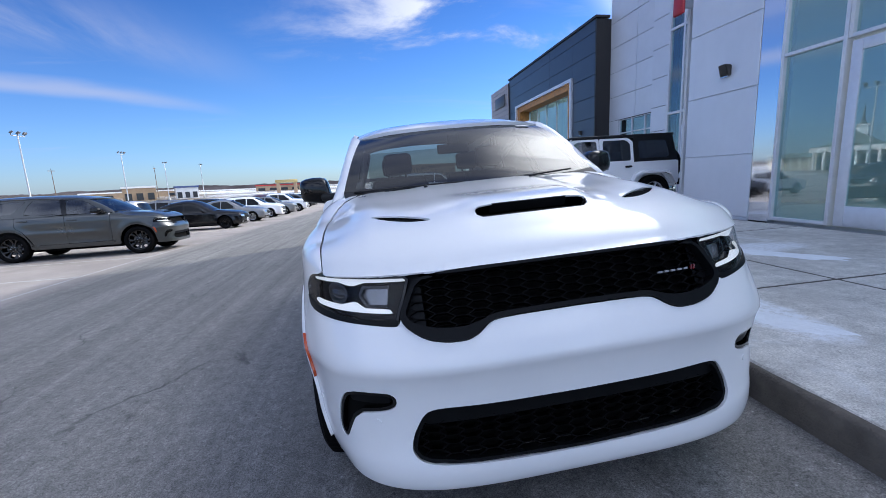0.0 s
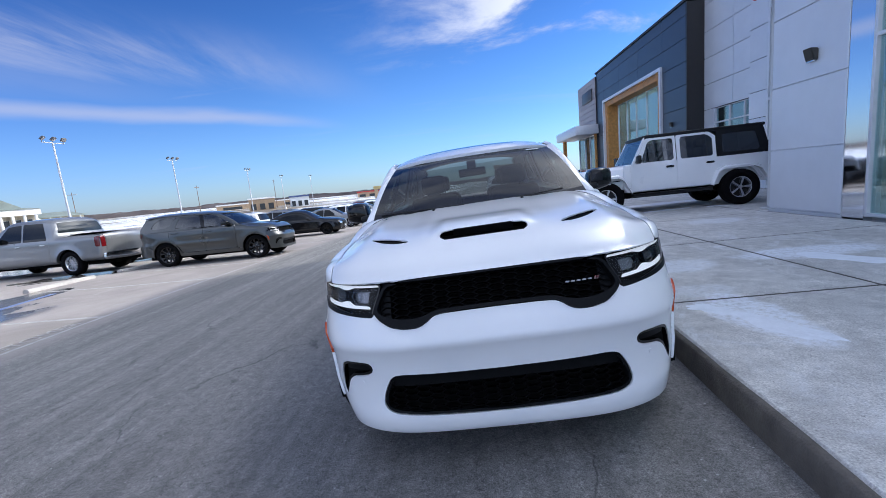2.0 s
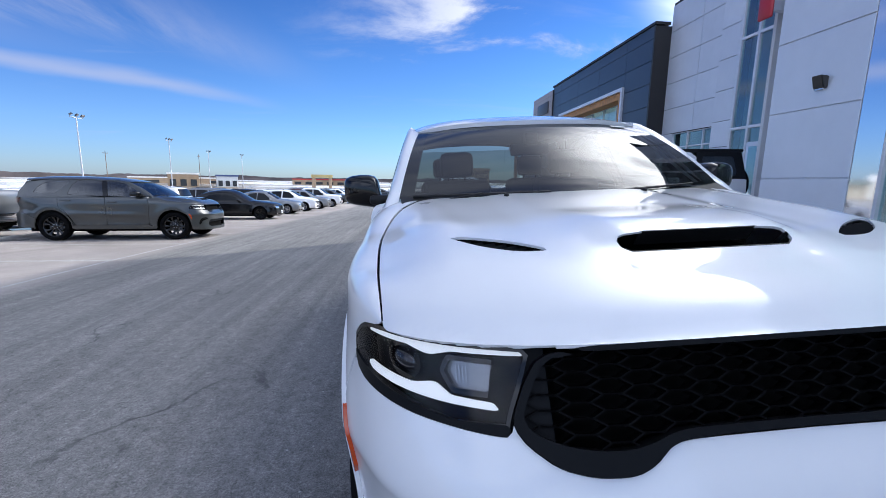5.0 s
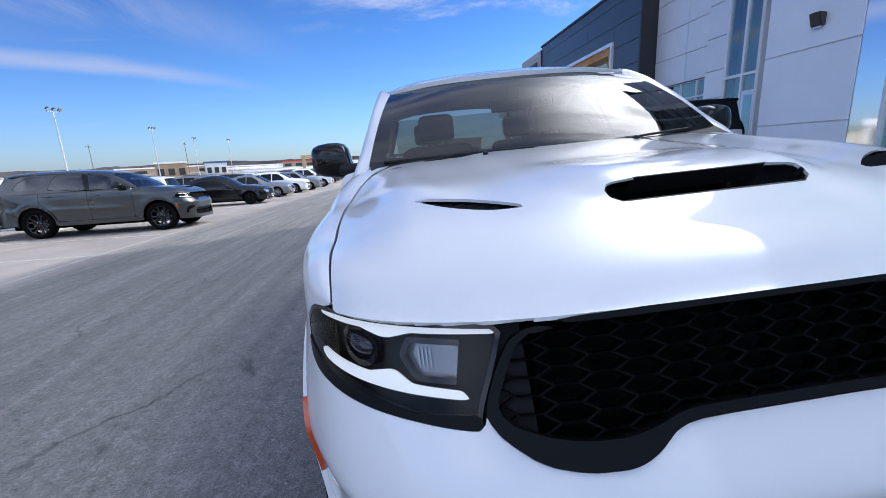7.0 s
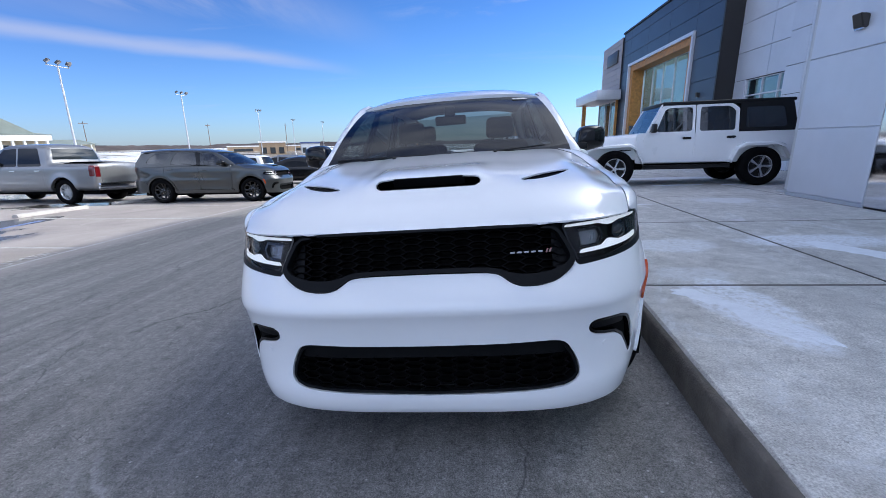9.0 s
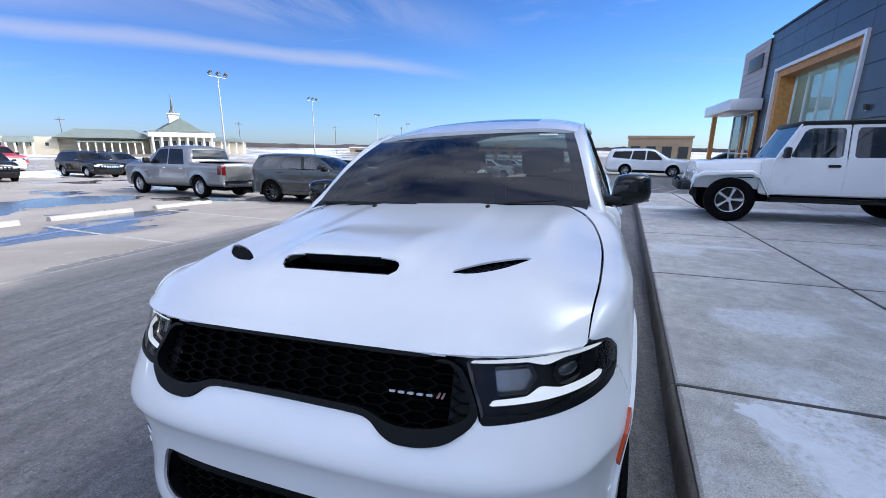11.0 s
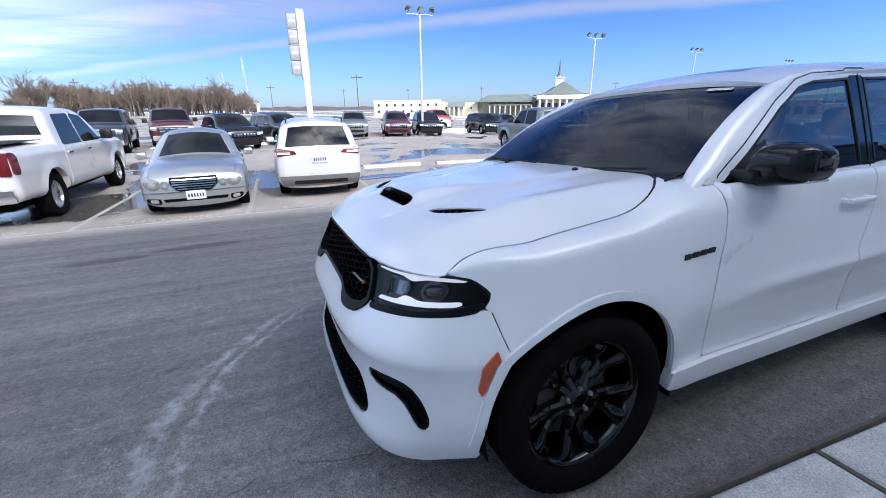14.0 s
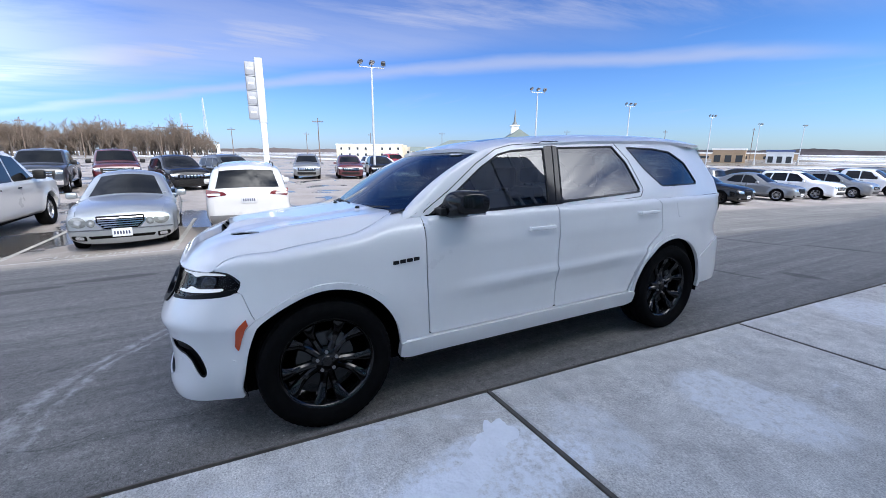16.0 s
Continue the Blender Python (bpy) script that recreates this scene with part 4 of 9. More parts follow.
def tyre_mesh(R, w, rim):
    me = bpy.data.meshes.new("tyre")
    h = w / 2
    prof = [(rim, -h * 0.72), (rim + 0.012, -h * 0.9), ((R + rim) / 2, -h), (R - 0.025, -h * 0.95), (R - 0.004, -h * 0.8), (R, -h * 0.5), (R, h * 0.5), (R - 0.004, h * 0.8), (R - 0.025, h * 0.95), ((R + rim) / 2, h), (rim + 0.012, h * 0.9), (rim, h * 0.72)]
    vs, fs = lathe(prof, 48)
    me.from_pydata(vs, [], fs)
    me.shade_smooth()
    me.materials.append(RUBBER)
    return me


def rim_mesh(rim, w, spokes, mat, twin=True):
    """Barrel, lip, hub and tapered spokes; the outer face looks along +x."""
    h = w / 2 * 0.72
    bm = bmesh.new()
    vs, fs = lathe([(rim + 0.002, -h), (rim - 0.02, -h * 0.8), (rim - 0.03, h * 0.6), (rim - 0.012, h * 0.95), (rim + 0.002, h)], 40)
    b = [bm.verts.new(v) for v in vs]
    for f in fs:
        bm.faces.new([b[i] for i in f])
    lip = set(bm.faces)
    bmesh.ops.create_cone(bm, cap_ends=True, segments=20, radius1=rim * 0.93, radius2=rim * 0.93, depth=0.02, matrix=Matrix.Translation((-h * 0.4, 0, 0)) @ Matrix.Rotation(math.pi / 2, 4, "Y"))
    for f in bm.faces:
        if f not in lip:
            f.material_index = 1
    bmesh.ops.create_cone(bm, cap_ends=True, segments=16, radius1=rim * 0.26, radius2=rim * 0.2, depth=0.06, matrix=Matrix.Translation((h * 0.55, 0, 0)) @ Matrix.Rotation(math.pi / 2, 4, "Y"))
    for s in range(spokes):
        a = 2 * math.pi * s / spokes
        for k in ((-1, 1) if twin else (0,)):
            p = []
            for r, wd, xo, xi in ((rim * 0.18, 0.024, h * 0.75, h * 0.2), (rim * 0.97, 0.020 if twin else 0.045, h * 0.8, h * 0.35)):
                off = k * (0.018 + (0.10 * rim / 0.25) * (r / rim))
                for dx, dw in ((xi, -wd), (xi, wd), (xo, wd * 0.6), (xo, -wd * 0.6)):
                    u = off * 0.45 + dw
                    p.append(bm.verts.new((dx, r * math.cos(a) - u * math.sin(a), r * math.sin(a) + u * math.cos(a))))
            for q in ((0, 1, 5, 4), (1, 2, 6, 5), (2, 3, 7, 6), (3, 0, 4, 7), (4, 5, 6, 7), (3, 2, 1, 0)):
                bm.faces.new([p[i] for i in q])
    bmesh.ops.recalc_face_normals(bm, faces=bm.faces)
    me = bpy.data.meshes.new("rim")
    bm.to_mesh(me)
    bm.free()
    me.materials.append(mat)
    me.materials.append(DISC)
    return me


DISC = material("dark_disc", (0.015, 0.015, 0.016), 0.6, 0.3)
WHEELS = {}


def wheels(parent, axles, half_track, R, w, rim, spokes, mat, twin=True):
    key = (R, w, rim, spokes, mat.name)
    if key not in WHEELS:
        WHEELS[key] = tyre_mesh(R, w, rim), rim_mesh(rim, w, spokes, mat, twin)
    ty, ri = WHEELS[key]
    for y in axles:
        for s in (1, -1):
            m = pose(s * half_track, y, R, 0, 0, 0 if s > 0 else 180)
            wh = share("wheel", ty, parent, m)
            share("rim", ri, wh)


class Shape:
    """A vehicle's body swept from its side outline: sides bulge to the width, edges rounded."""

    def __init__(self, outline, W, belt, tumble=0.25, r=0.14, arches=(), crown=0.05, taper=0.06, floor=0.3, shoulder=0.03):
        self.O = smooth_poly(outline, 2)
        self.W, self.belt, self.tumble, self.r, self.arches = W, belt, tumble, r, arches
        self.crown, self.taper, self.shoulder = crown, taper, shoulder
        self.sdf0 = poly_sdf(np.vstack([self.O]))
        self.y0, self.y1 = self.O[:, 0].min(), self.O[:, 0].max()
        self.z0, self.z1 = self.O[:, 1].min(), self.O[:, 1].max()

    def width(self, y, z):
        w = self.W - self.tumble * np.maximum(0, z - self.belt) - self.shoulder * sstep(self.belt - 0.06, self.belt + 0.06, z)
        w = w - self.taper * self.W * (sstep(self.y0 + 0.9, self.y0, y) + 0.6 * sstep(self.y1 - 0.7, self.y1, y))
        w = w - 0.05 * sstep(self.belt - 0.5, self.z0, z) ** 2
        for ay, az, ar in self.arches:
            d = np.hypot(y - ay, z - az)
            w = w + 0.03 * np.exp(-(((d - ar) / 0.09) ** 2)) * (z > az - 0.15)
        return w

    def side(self, y, z):
        d = np.clip(-self.sdf0(y, z), 0, None)
        q = np.clip(1 - d / self.r, 0, 1)
        return self.width(y, z) - self.r * (1 - np.sqrt(np.maximum(0, 1 - q * q)))

    def place(self, s):
        return lambda y, z: (s * self.side(y, z), y, z)

    def strip(self, i0, i1, n=14, lift=0.0, inset=0.0):
        """The skin across the car between two points of its outline."""
        P = self.O
        T = np.gradient(P, axis=0)
        N = np.stack([T[:, 1], -T[:, 0]], 1) / (np.linalg.norm(T, axis=1, keepdims=True) + 1e-9)
        N = -N
        vs, fs = [], []
        rows = range(i0, i1 + 1)
        for i in rows:
            w = float(self.width(P[i, 0], P[i, 1])) - self.r - inset
            for j in range(n + 1):
                q = -1 + 2 * j / n
                k = self.crown * (1 - q * q) + lift
                vs.append((q * w, P[i, 0] + N[i, 0] * k, P[i, 1] + N[i, 1] * k))
        m = n + 1
        for a in range(len(rows) - 1):
            for j in range(n):
                fs.append([a * m + j, a * m + j + 1, (a + 1) * m + j + 1, (a + 1) * m + j])
        return np.array(vs), fs

    def span(self, p, q):
        """Outline indices nearest to two places (y, z)."""
        f = lambda a: int(np.argmin(np.hypot(self.O[:, 0] - a[0], self.O[:, 1] - a[1])))
        return f(p), f(q)

    def front(self, lift=0.0, rear=False):
        half = self.O[self.O[:, 0] > (self.y0 + self.y1) / 2] if rear else self.O[self.O[:, 0] < (self.y0 + self.y1) / 2]
        o = half[np.argsort(half[:, 1])]

        def f(x, z):
            y = np.interp(z, o[:, 1], o[:, 0])
            w = self.width(y, z) - self.r
            q = np.clip(np.abs(x) / w, 0, 1.2)
            bulge = self.crown * (1 - q * q) + lift
            return x, y + (bulge if rear else -bulge), z

        return f


def hull(root, S, mat):
    """Body shell of two sides and the skin between, with wheel openings, and an underside of shade-black boxes."""
    reg = cut(S.sdf0, *[circle_sdf(*a) for a in S.arches])
    b = (S.y0 - 0.02, S.y1 + 0.02, S.z0 - 0.02, S.z1 + 0.02)
    L = panel(reg, b, 0.055, S.place(1), depth=0.10)
    sk = S.strip(0, len(S.O) - 1)
    P, F = join(L, mirrored(L), (sk[0], [f[::-1] for f in sk[1]]))
    body = mesh_ob("body", P, F, mat, root, sharp=50)
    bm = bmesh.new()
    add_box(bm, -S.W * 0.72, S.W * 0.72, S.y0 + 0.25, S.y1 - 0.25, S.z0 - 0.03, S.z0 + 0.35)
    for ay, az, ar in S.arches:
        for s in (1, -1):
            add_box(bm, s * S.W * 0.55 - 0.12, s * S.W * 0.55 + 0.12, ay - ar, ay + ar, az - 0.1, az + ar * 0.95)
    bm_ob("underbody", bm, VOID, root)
    return body


def side_parts(root, S, name, pts, mat, lift=0.004, depth=0.004, step=0.05, rnd=0.02, parent=None, label=""):
    f = poly_sdf(pts, rnd)
    y, z = [p[0] for p in pts], [p[1] for p in pts]
    b = (min(y) - 0.04, max(y) + 0.04, min(z) - 0.04, max(z) + 0.04)
    for s in (1, -1):
        P, F = panel(f, b, step, S.place(1), depth=depth, lift=lift)
        if s < 0:
            P, F = mirrored((P, F))
        mesh_ob(name, P, F, mat, parent or root, label, sharp=45)


def face_part(root, S, name, pts, mat, lift=0.006, rear=False, pair=False, step=0.04, rnd=0.015, depth=0.01, label=""):
    f = poly_sdf(pts, rnd)
    x, z = [p[0] for p in pts], [p[1] for p in pts]
    P, F = panel(f, (min(x) - 0.04, max(x) + 0.04, min(z) - 0.04, max(z) + 0.04), step, S.front(0, rear), depth=depth, flip=rear)
    N = np.array([0, 1 if rear else -1, 0]) * lift
    P = P + N
    mesh_ob(name, P, F, mat, root, label, sharp=45)
    if pair:
        P, F = mirrored((P, F))
        mesh_ob(name, P, F, mat, root, label, sharp=45)


def mirror_pods(root, S, y, z, mat, size=(0.2, 0.10, 0.14)):
    for s in (1, -1):
        x = float(S.width(np.array(y), np.array(z)))
        bm = bmesh.new()
        add_box(bm, x + 0.06, x + 0.06 + size[0], y - size[1], y + size[1] * 0.3, z, z + size[2], 0.045)
        add_box(bm, x - 0.08, x + 0.10, y - 0.03, y + 0.03, z + 0.01, z + 0.05, 0.01)
        if s < 0:
            bmesh.ops.scale(bm, vec=(-1, 1, 1), verts=bm.verts)
        bm_ob("mirror", bm, mat, root, smooth=True)


def plate_part(root, S, z, rear=False):
    y = S.front(0, rear)(np.array([0.0]), np.array([z]))[1][0] + (0.015 if rear else -0.015)
    pl = box("number_plate", -0.16, 0.16, y - 0.008, y + 0.008, z - 0.08, z + 0.08, PLATE, root, bevel=0.004)
    for i in range(6):
        u = -0.115 + i * 0.046
        yy = y + (0.0085 if rear else -0.0115)
        box("bar", u - 0.013, u + 0.013, yy, yy + 0.003, z - 0.035, z + 0.03, INK, pl)


def stand(root, x, y, heading, wheelbase=2.8):
    """Set a vehicle down: front axle over (x, y), nose towards heading (degrees from +x)."""
    a = radians(heading)
    fx, fy = math.cos(a), math.sin(a)
    rx, ry = x - fx * wheelbase, y - fy * wheelbase
    surf = lambda u, v: max(float(gz(u, v)), float(slab_z(u, v)) if u > KERB and -12 < v < 13.5 else -9)
    zf, zr = surf(x, y), surf(rx, ry)
    lx, ly = -fy, fx
    roll = math.atan2(surf(x + lx * 0.8, y + ly * 0.8) - surf(x - lx * 0.8, y - ly * 0.8), 1.6)
    pitch = math.atan2(zr - zf, wheelbase)
    root.matrix_world = Matrix.Translation((x, y, zf)) @ Matrix.Rotation(a + math.pi / 2, 4, "Z") @ Matrix.Rotation(pitch, 4, "X") @ Matrix.Rotation(-roll, 4, "Y")
    return root


def suv(label, mat, L=4.62, W=0.93, H=1.68, wb=2.71, fo=0.92, R=0.36, rimmat=None, grille="slots", group="", rear_lamps=True, clad_col=True):
    root = tagged(new("suv"), label, "car", group)
    y0, y1 = -fo, L - fo
    out = [(y0 + 0.08, 0.24), (y0, 0.40), (y0 - 0.0, 0.72), (y0 + 0.05, 0.93), (y0 + 0.35, 1.04), (y0 + 1.05, 1.10), (y0 + 1.22, 1.13), (y0 + 1.95, H - 0.12), (y0 + 2.35, H - 0.01), (y0 + 3.1, H), (y1 - 0.35, H - 0.06), (y1 - 0.22, H - 0.14), (y1 - 0.02, 1.05), (y1, 0.75), (y1, 0.42), (y1 - 0.12, 0.26)]
    S = Shape(out, W, 1.02, 0.30, 0.15, [(0, R, R + 0.06), (wb, R, R + 0.06)])
    hull(root, S, mat)
    i, j = S.span((y0 + 1.25, 1.15), (y0 + 1.95, H - 0.10))
    P, F = S.strip(i, j, lift=0.006, inset=-0.02)
    mesh_ob("windscreen", P, [f[::-1] for f in F], TINT, root)
    i, j = S.span((y1 - 0.21, H - 0.17), (y1 - 0.07, 1.10))
    P, F = S.strip(i, j, lift=0.006, inset=0.0)
    mesh_ob("rear_window", P, [f[::-1] for f in F], TINT, root)
    b = 1.06
    ya = y0 + 1.55
    side_parts(root, S, "side_window", [(ya, b), (ya + 0.5, H - 0.20), (ya + 0.92, H - 0.15), (ya + 0.95, b)], TINT)
    side_parts(root, S, "side_window", [(ya + 1.06, b), (ya + 1.05, H - 0.15), (ya + 1.75, H - 0.17), (ya + 1.85, b + 0.02)], TINT)
    side_parts(root, S, "quarter_window", [(ya + 1.97, b + 0.04), (ya + 1.87, H - 0.18), (y1 - 0.50, H - 0.22), (y1 - 0.38, b + 0.12)], TINT)
    side_parts(root, S, "door", [(0.62, 0.42), (0.62, 1.0), (1.62, 1.0), (1.62, 0.42)], mat, lift=0.005, depth=0.006)
    side_parts(root, S, "door", [(1.66, 0.42), (1.66, 1.0), (2.5, 1.0), (2.36, 0.62), (2.3, 0.42)], mat, lift=0.005, depth=0.006)
    if clad_col:
        side_parts(root, S, "sill", [(R + 0.1, 0.27), (R + 0.1, 0.37), (wb - R - 0.1, 0.37), (wb - R - 0.1, 0.27)], BLACK, lift=0.008, depth=0.012)
    for yy in (1.42, 2.28):
        side_parts(root, S, "door_handle", [(yy - 0.09, 0.905), (yy + 0.07, 0.905), (yy + 0.07, 0.925), (yy - 0.09, 0.925)], CHROME if mat is not BLACK_PAINT else mat, lift=0.02, depth=0.02, step=0.02, rnd=0.004)
    face_part(root, S, "grille", [(-0.55, 0.62), (-0.6, 0.80), (0.6, 0.80), (0.55, 0.62)], GLOSS_BLACK)
    if grille == "slots":
        for k in range(7):
            u = -0.45 + 0.15 * k
            face_part(root, S, "grille_slot", [(u - 0.045, 0.66), (u - 0.045, 0.77), (u + 0.045, 0.77), (u + 0.045, 0.66)], CHROME, lift=0.018, rnd=0.008, step=0.03)
    else:
        for k in range(3):
            u = 0.65 + 0.055 * k
            face_part(root, S, "grille_bar", [(-0.5, u), (0.5, u), (0.5, u + 0.012), (-0.5, u + 0.012)], CHROME, lift=0.018, rnd=0.003)
    face_part(root, S, "headlamp", [(0.60, 0.70), (0.60, 0.80), (0.86, 0.83), (0.84, 0.74)], LENS_CLEAR, pair=True)
    face_part(root, S, "lower_grille", [(-0.6, 0.36), (-0.6, 0.50), (0.6, 0.50), (0.6, 0.36)], BLACK)
    if rear_lamps:
        face_part(root, S, "tail_lamp", [(0.47, 0.985), (0.52, 1.03), (0.86, 1.09), (0.84, 0.94), (0.66, 0.965)], LENS_RED, rear=True, pair=True)
        face_part(root, S, "lamp_strip", [(0.60, 0.985), (0.60, 1.000), (0.84, 1.000), (0.84, 0.985)], PLATE, rear=True, pair=True, lift=0.010, step=0.02)
        face_part(root, S, "bumper", [(-0.80, 0.30), (-0.84, 0.50), (0.84, 0.50), (0.80, 0.30)], material("bumper_grey", (0.13, 0.13, 0.135), 0.55, var=0.1), rear=True, lift=0.02)
        face_part(root, S, "bumper_slot", [(-0.55, 0.345), (-0.55, 0.40), (0.55, 0.40), (0.55, 0.345)], BLACK, rear=True, lift=0.026)
        face_part(root, S, "gate_line", [(-0.80, 0.700), (-0.80, 0.712), (0.80, 0.712), (0.80, 0.700)], BLACK, rear=True, lift=0.003, rnd=0.001, step=0.02)
        plate_part(root, S, 0.86, True)
    for s in (-1, 1):
        bm = bmesh.new()
        add_tube(bm, (s * 0.60, y0 + 2.5, H + 0.035), (s * 0.60, y1 - 0.6, H + 0.01), 0.014)
        add_tube(bm, (s * 0.60, y0 + 2.5, H + 0.035), (s * 0.60, y0 + 2.45, H - 0.03), 0.014)
        add_tube(bm, (s * 0.60, y1 - 0.6, H + 0.01), (s * 0.60, y1 - 0.55, H - 0.06), 0.014)
        bm_ob("roof_rail", bm, BLACK, root, smooth=True)
    mirror_pods(root, S, y0 + 1.6, 1.04, mat)
    wheels(root, (0, wb), W - 0.135, R, 0.23, R * 0.64, 5, rimmat or SILVER_RIM)
    return root, wb


def sedan(label, mat, L=4.82, W=0.91, H=1.45, wb=2.85, fo=0.82, R=0.33, twin=True, rimmat=None, group=""):
    root = tagged(new("sedan"), label, "car", group)
    y0, y1 = -fo, L - fo
    out = [(y0 + 0.10, 0.20), (y0, 0.34), (y0 + 0.01, 0.60), (y0 + 0.05, 0.72), (y0 + 0.14, 0.79), (y0 + 0.45, 0.86), (y0 + 1.25, 0.94), (y0 + 1.42, 0.96), (y0 + 2.15, H - 0.07), (y0 + 2.5, H), (y0 + 2.9, H), (y1 - 1.35, H - 0.12), (y1 - 0.75, 1.02), (y1 - 0.12, 0.99), (y1, 0.90), (y1, 0.40), (y1 - 0.12, 0.26)]
    S = Shape(out, W, 0.88, 0.42, 0.16, [(0, R, R + 0.045), (wb, R, R + 0.045)], crown=0.06)
    hull(root, S, mat)
    i, j = S.span((y0 + 1.45, 0.96), (y0 + 2.15, H - 0.06))
    P, F = S.strip(i, j, lift=0.006, inset=0.012)
    mesh_ob("windscreen", P, [f[::-1] for f in F], TINT, root)
    i, j = S.span((y1 - 1.33, H - 0.13), (y1 - 0.80, 1.04))
    P, F = S.strip(i, j, lift=0.006)
    mesh_ob("rear_window", P, [f[::-1] for f in F], TINT, root)
    b, ya = 0.94, y0 + 1.8
    side_parts(root, S, "side_window", [(ya, b), (ya + 0.5, H - 0.15), (ya + 0.85, H - 0.11), (ya + 0.88, b)], TINT)
    side_parts(root, S, "side_window", [(ya + 0.96, b), (ya + 0.95, H - 0.11), (ya + 1.4, H - 0.17), (ya + 1.75, b + 0.06)], TINT)
    side_parts(root, S, "door", [(0.70, 0.36), (0.70, 0.88), (1.78, 0.88), (1.78, 0.36)], mat, lift=0.005, depth=0.006)
    side_parts(root, S, "door", [(1.82, 0.36), (1.82, 0.88), (2.62, 0.88), (2.45, 0.5), (2.35, 0.36)], mat, lift=0.005, depth=0.006)
    if twin:
        face_part(root, S, "grille_frame", [(-0.26, 0.47), (-0.39, 0.60), (-0.39, 0.72), (0.39, 0.72), (0.39, 0.60), (0.26, 0.47)], CHROME, lift=0.006, step=0.02)
    face_part(root, S, "grille", [(-0.25, 0.485), (-0.37, 0.605), (-0.37, 0.705), (0.37, 0.705), (0.37, 0.605), (0.25, 0.485)], VOID, lift=0.012, step=0.02)
    for k in range(5):
        u = 0.505 + 0.042 * k
        hw = min(0.36, 0.26 + (u - 0.485) * 0.95)
        face_part(root, S, "grille_bar", [(-hw, u), (hw, u), (hw, u + 0.014), (-hw, u + 0.014)], CHROME if twin else BLACK, lift=0.024, rnd=0.003, step=0.012)
    if twin:
        for cx, cz, rx, rz in ((0.665, 0.615, 0.135, 0.098), (0.470, 0.590, 0.070, 0.072)):
            turn = lambda k: [(cx + (rx + k) * math.cos(t) - 0.25 * (rz + k) * math.sin(t), cz + (rz + k) * math.sin(t) + 0.22 * rx * math.cos(t)) for t in np.linspace(0, 2 * math.pi, 20, endpoint=False)]
            face_part(root, S, "lamp_rim", turn(0.006), mat, pair=True, step=0.02, rnd=0.0, lift=0.004)
            face_part(root, S, "headlamp", turn(0.0), material("frosted_lamp", (0.22, 0.225, 0.21), 0.16, 0.5, coat=1.0, var=0.3, scale=22), pair=True, step=0.02, rnd=0.0, lift=0.016)
            face_part(root, S, "lamp_bowl", [(cx + rx * 0.45 * math.cos(t), cz + rz * 0.5 * math.sin(t)) for t in np.linspace(0, 2 * math.pi, 12, endpoint=False)], material("bowl_shade", (0.50, 0.51, 0.49), 0.2, 0.7), pair=True, step=0.015, rnd=0.0, lift=0.019)
    else:
        face_part(root, S, "headlamp", [(0.42, 0.60), (0.42, 0.66), (0.78, 0.69), (0.78, 0.60)], LENS_CLEAR, pair=True)
    face_part(root, S, "lower_grille", [(-0.46, 0.255), (-0.52, 0.325), (0.52, 0.325), (0.46, 0.255)], VOID)
    face_part(root, S, "fog_recess", [(0.58, 0.26), (0.58, 0.335), (0.78, 0.35), (0.76, 0.28)], VOID, pair=True)
    face_part(root, S, "fog_lamp", [(0.62, 0.285), (0.62, 0.325), (0.72, 0.335), (0.72, 0.295)], LENS_CLEAR, pair=True, lift=0.016, step=0.02)
    face_part(root, S, "bumper_strip", [(-0.84, 0.452), (-0.84, 0.468), (0.84, 0.468), (0.84, 0.452)], CHROME if twin else mat, lift=0.012, rnd=0.004)
    for s in (1, -1):
        bm = bmesh.new()
        for k in range(6):
            q0, q1 = k / 6, (k + 1) / 6
            za, zb = [0.832 + 0.115 * q ** 0.8 for q in (q0, q1)]
            add_tube(bm, (s * (0.36 + 0.30 * q0), y0 + 0.30 + 0.95 * q0, za + 0.012), (s * (0.36 + 0.30 * q1), y0 + 0.30 + 0.95 * q1, zb + 0.012), 0.012, n=6)
        bm_ob("bonnet_crease", bm, mat, root, smooth=True)
    plate_part(root, S, 0.395)
    mirror_pods(root, S, y0 + 1.85, 0.92, mat)
    wheels(root, (0, wb), W - 0.125, R, 0.22, R * 0.66, 5, rimmat or SILVER_RIM)
    return root, wb


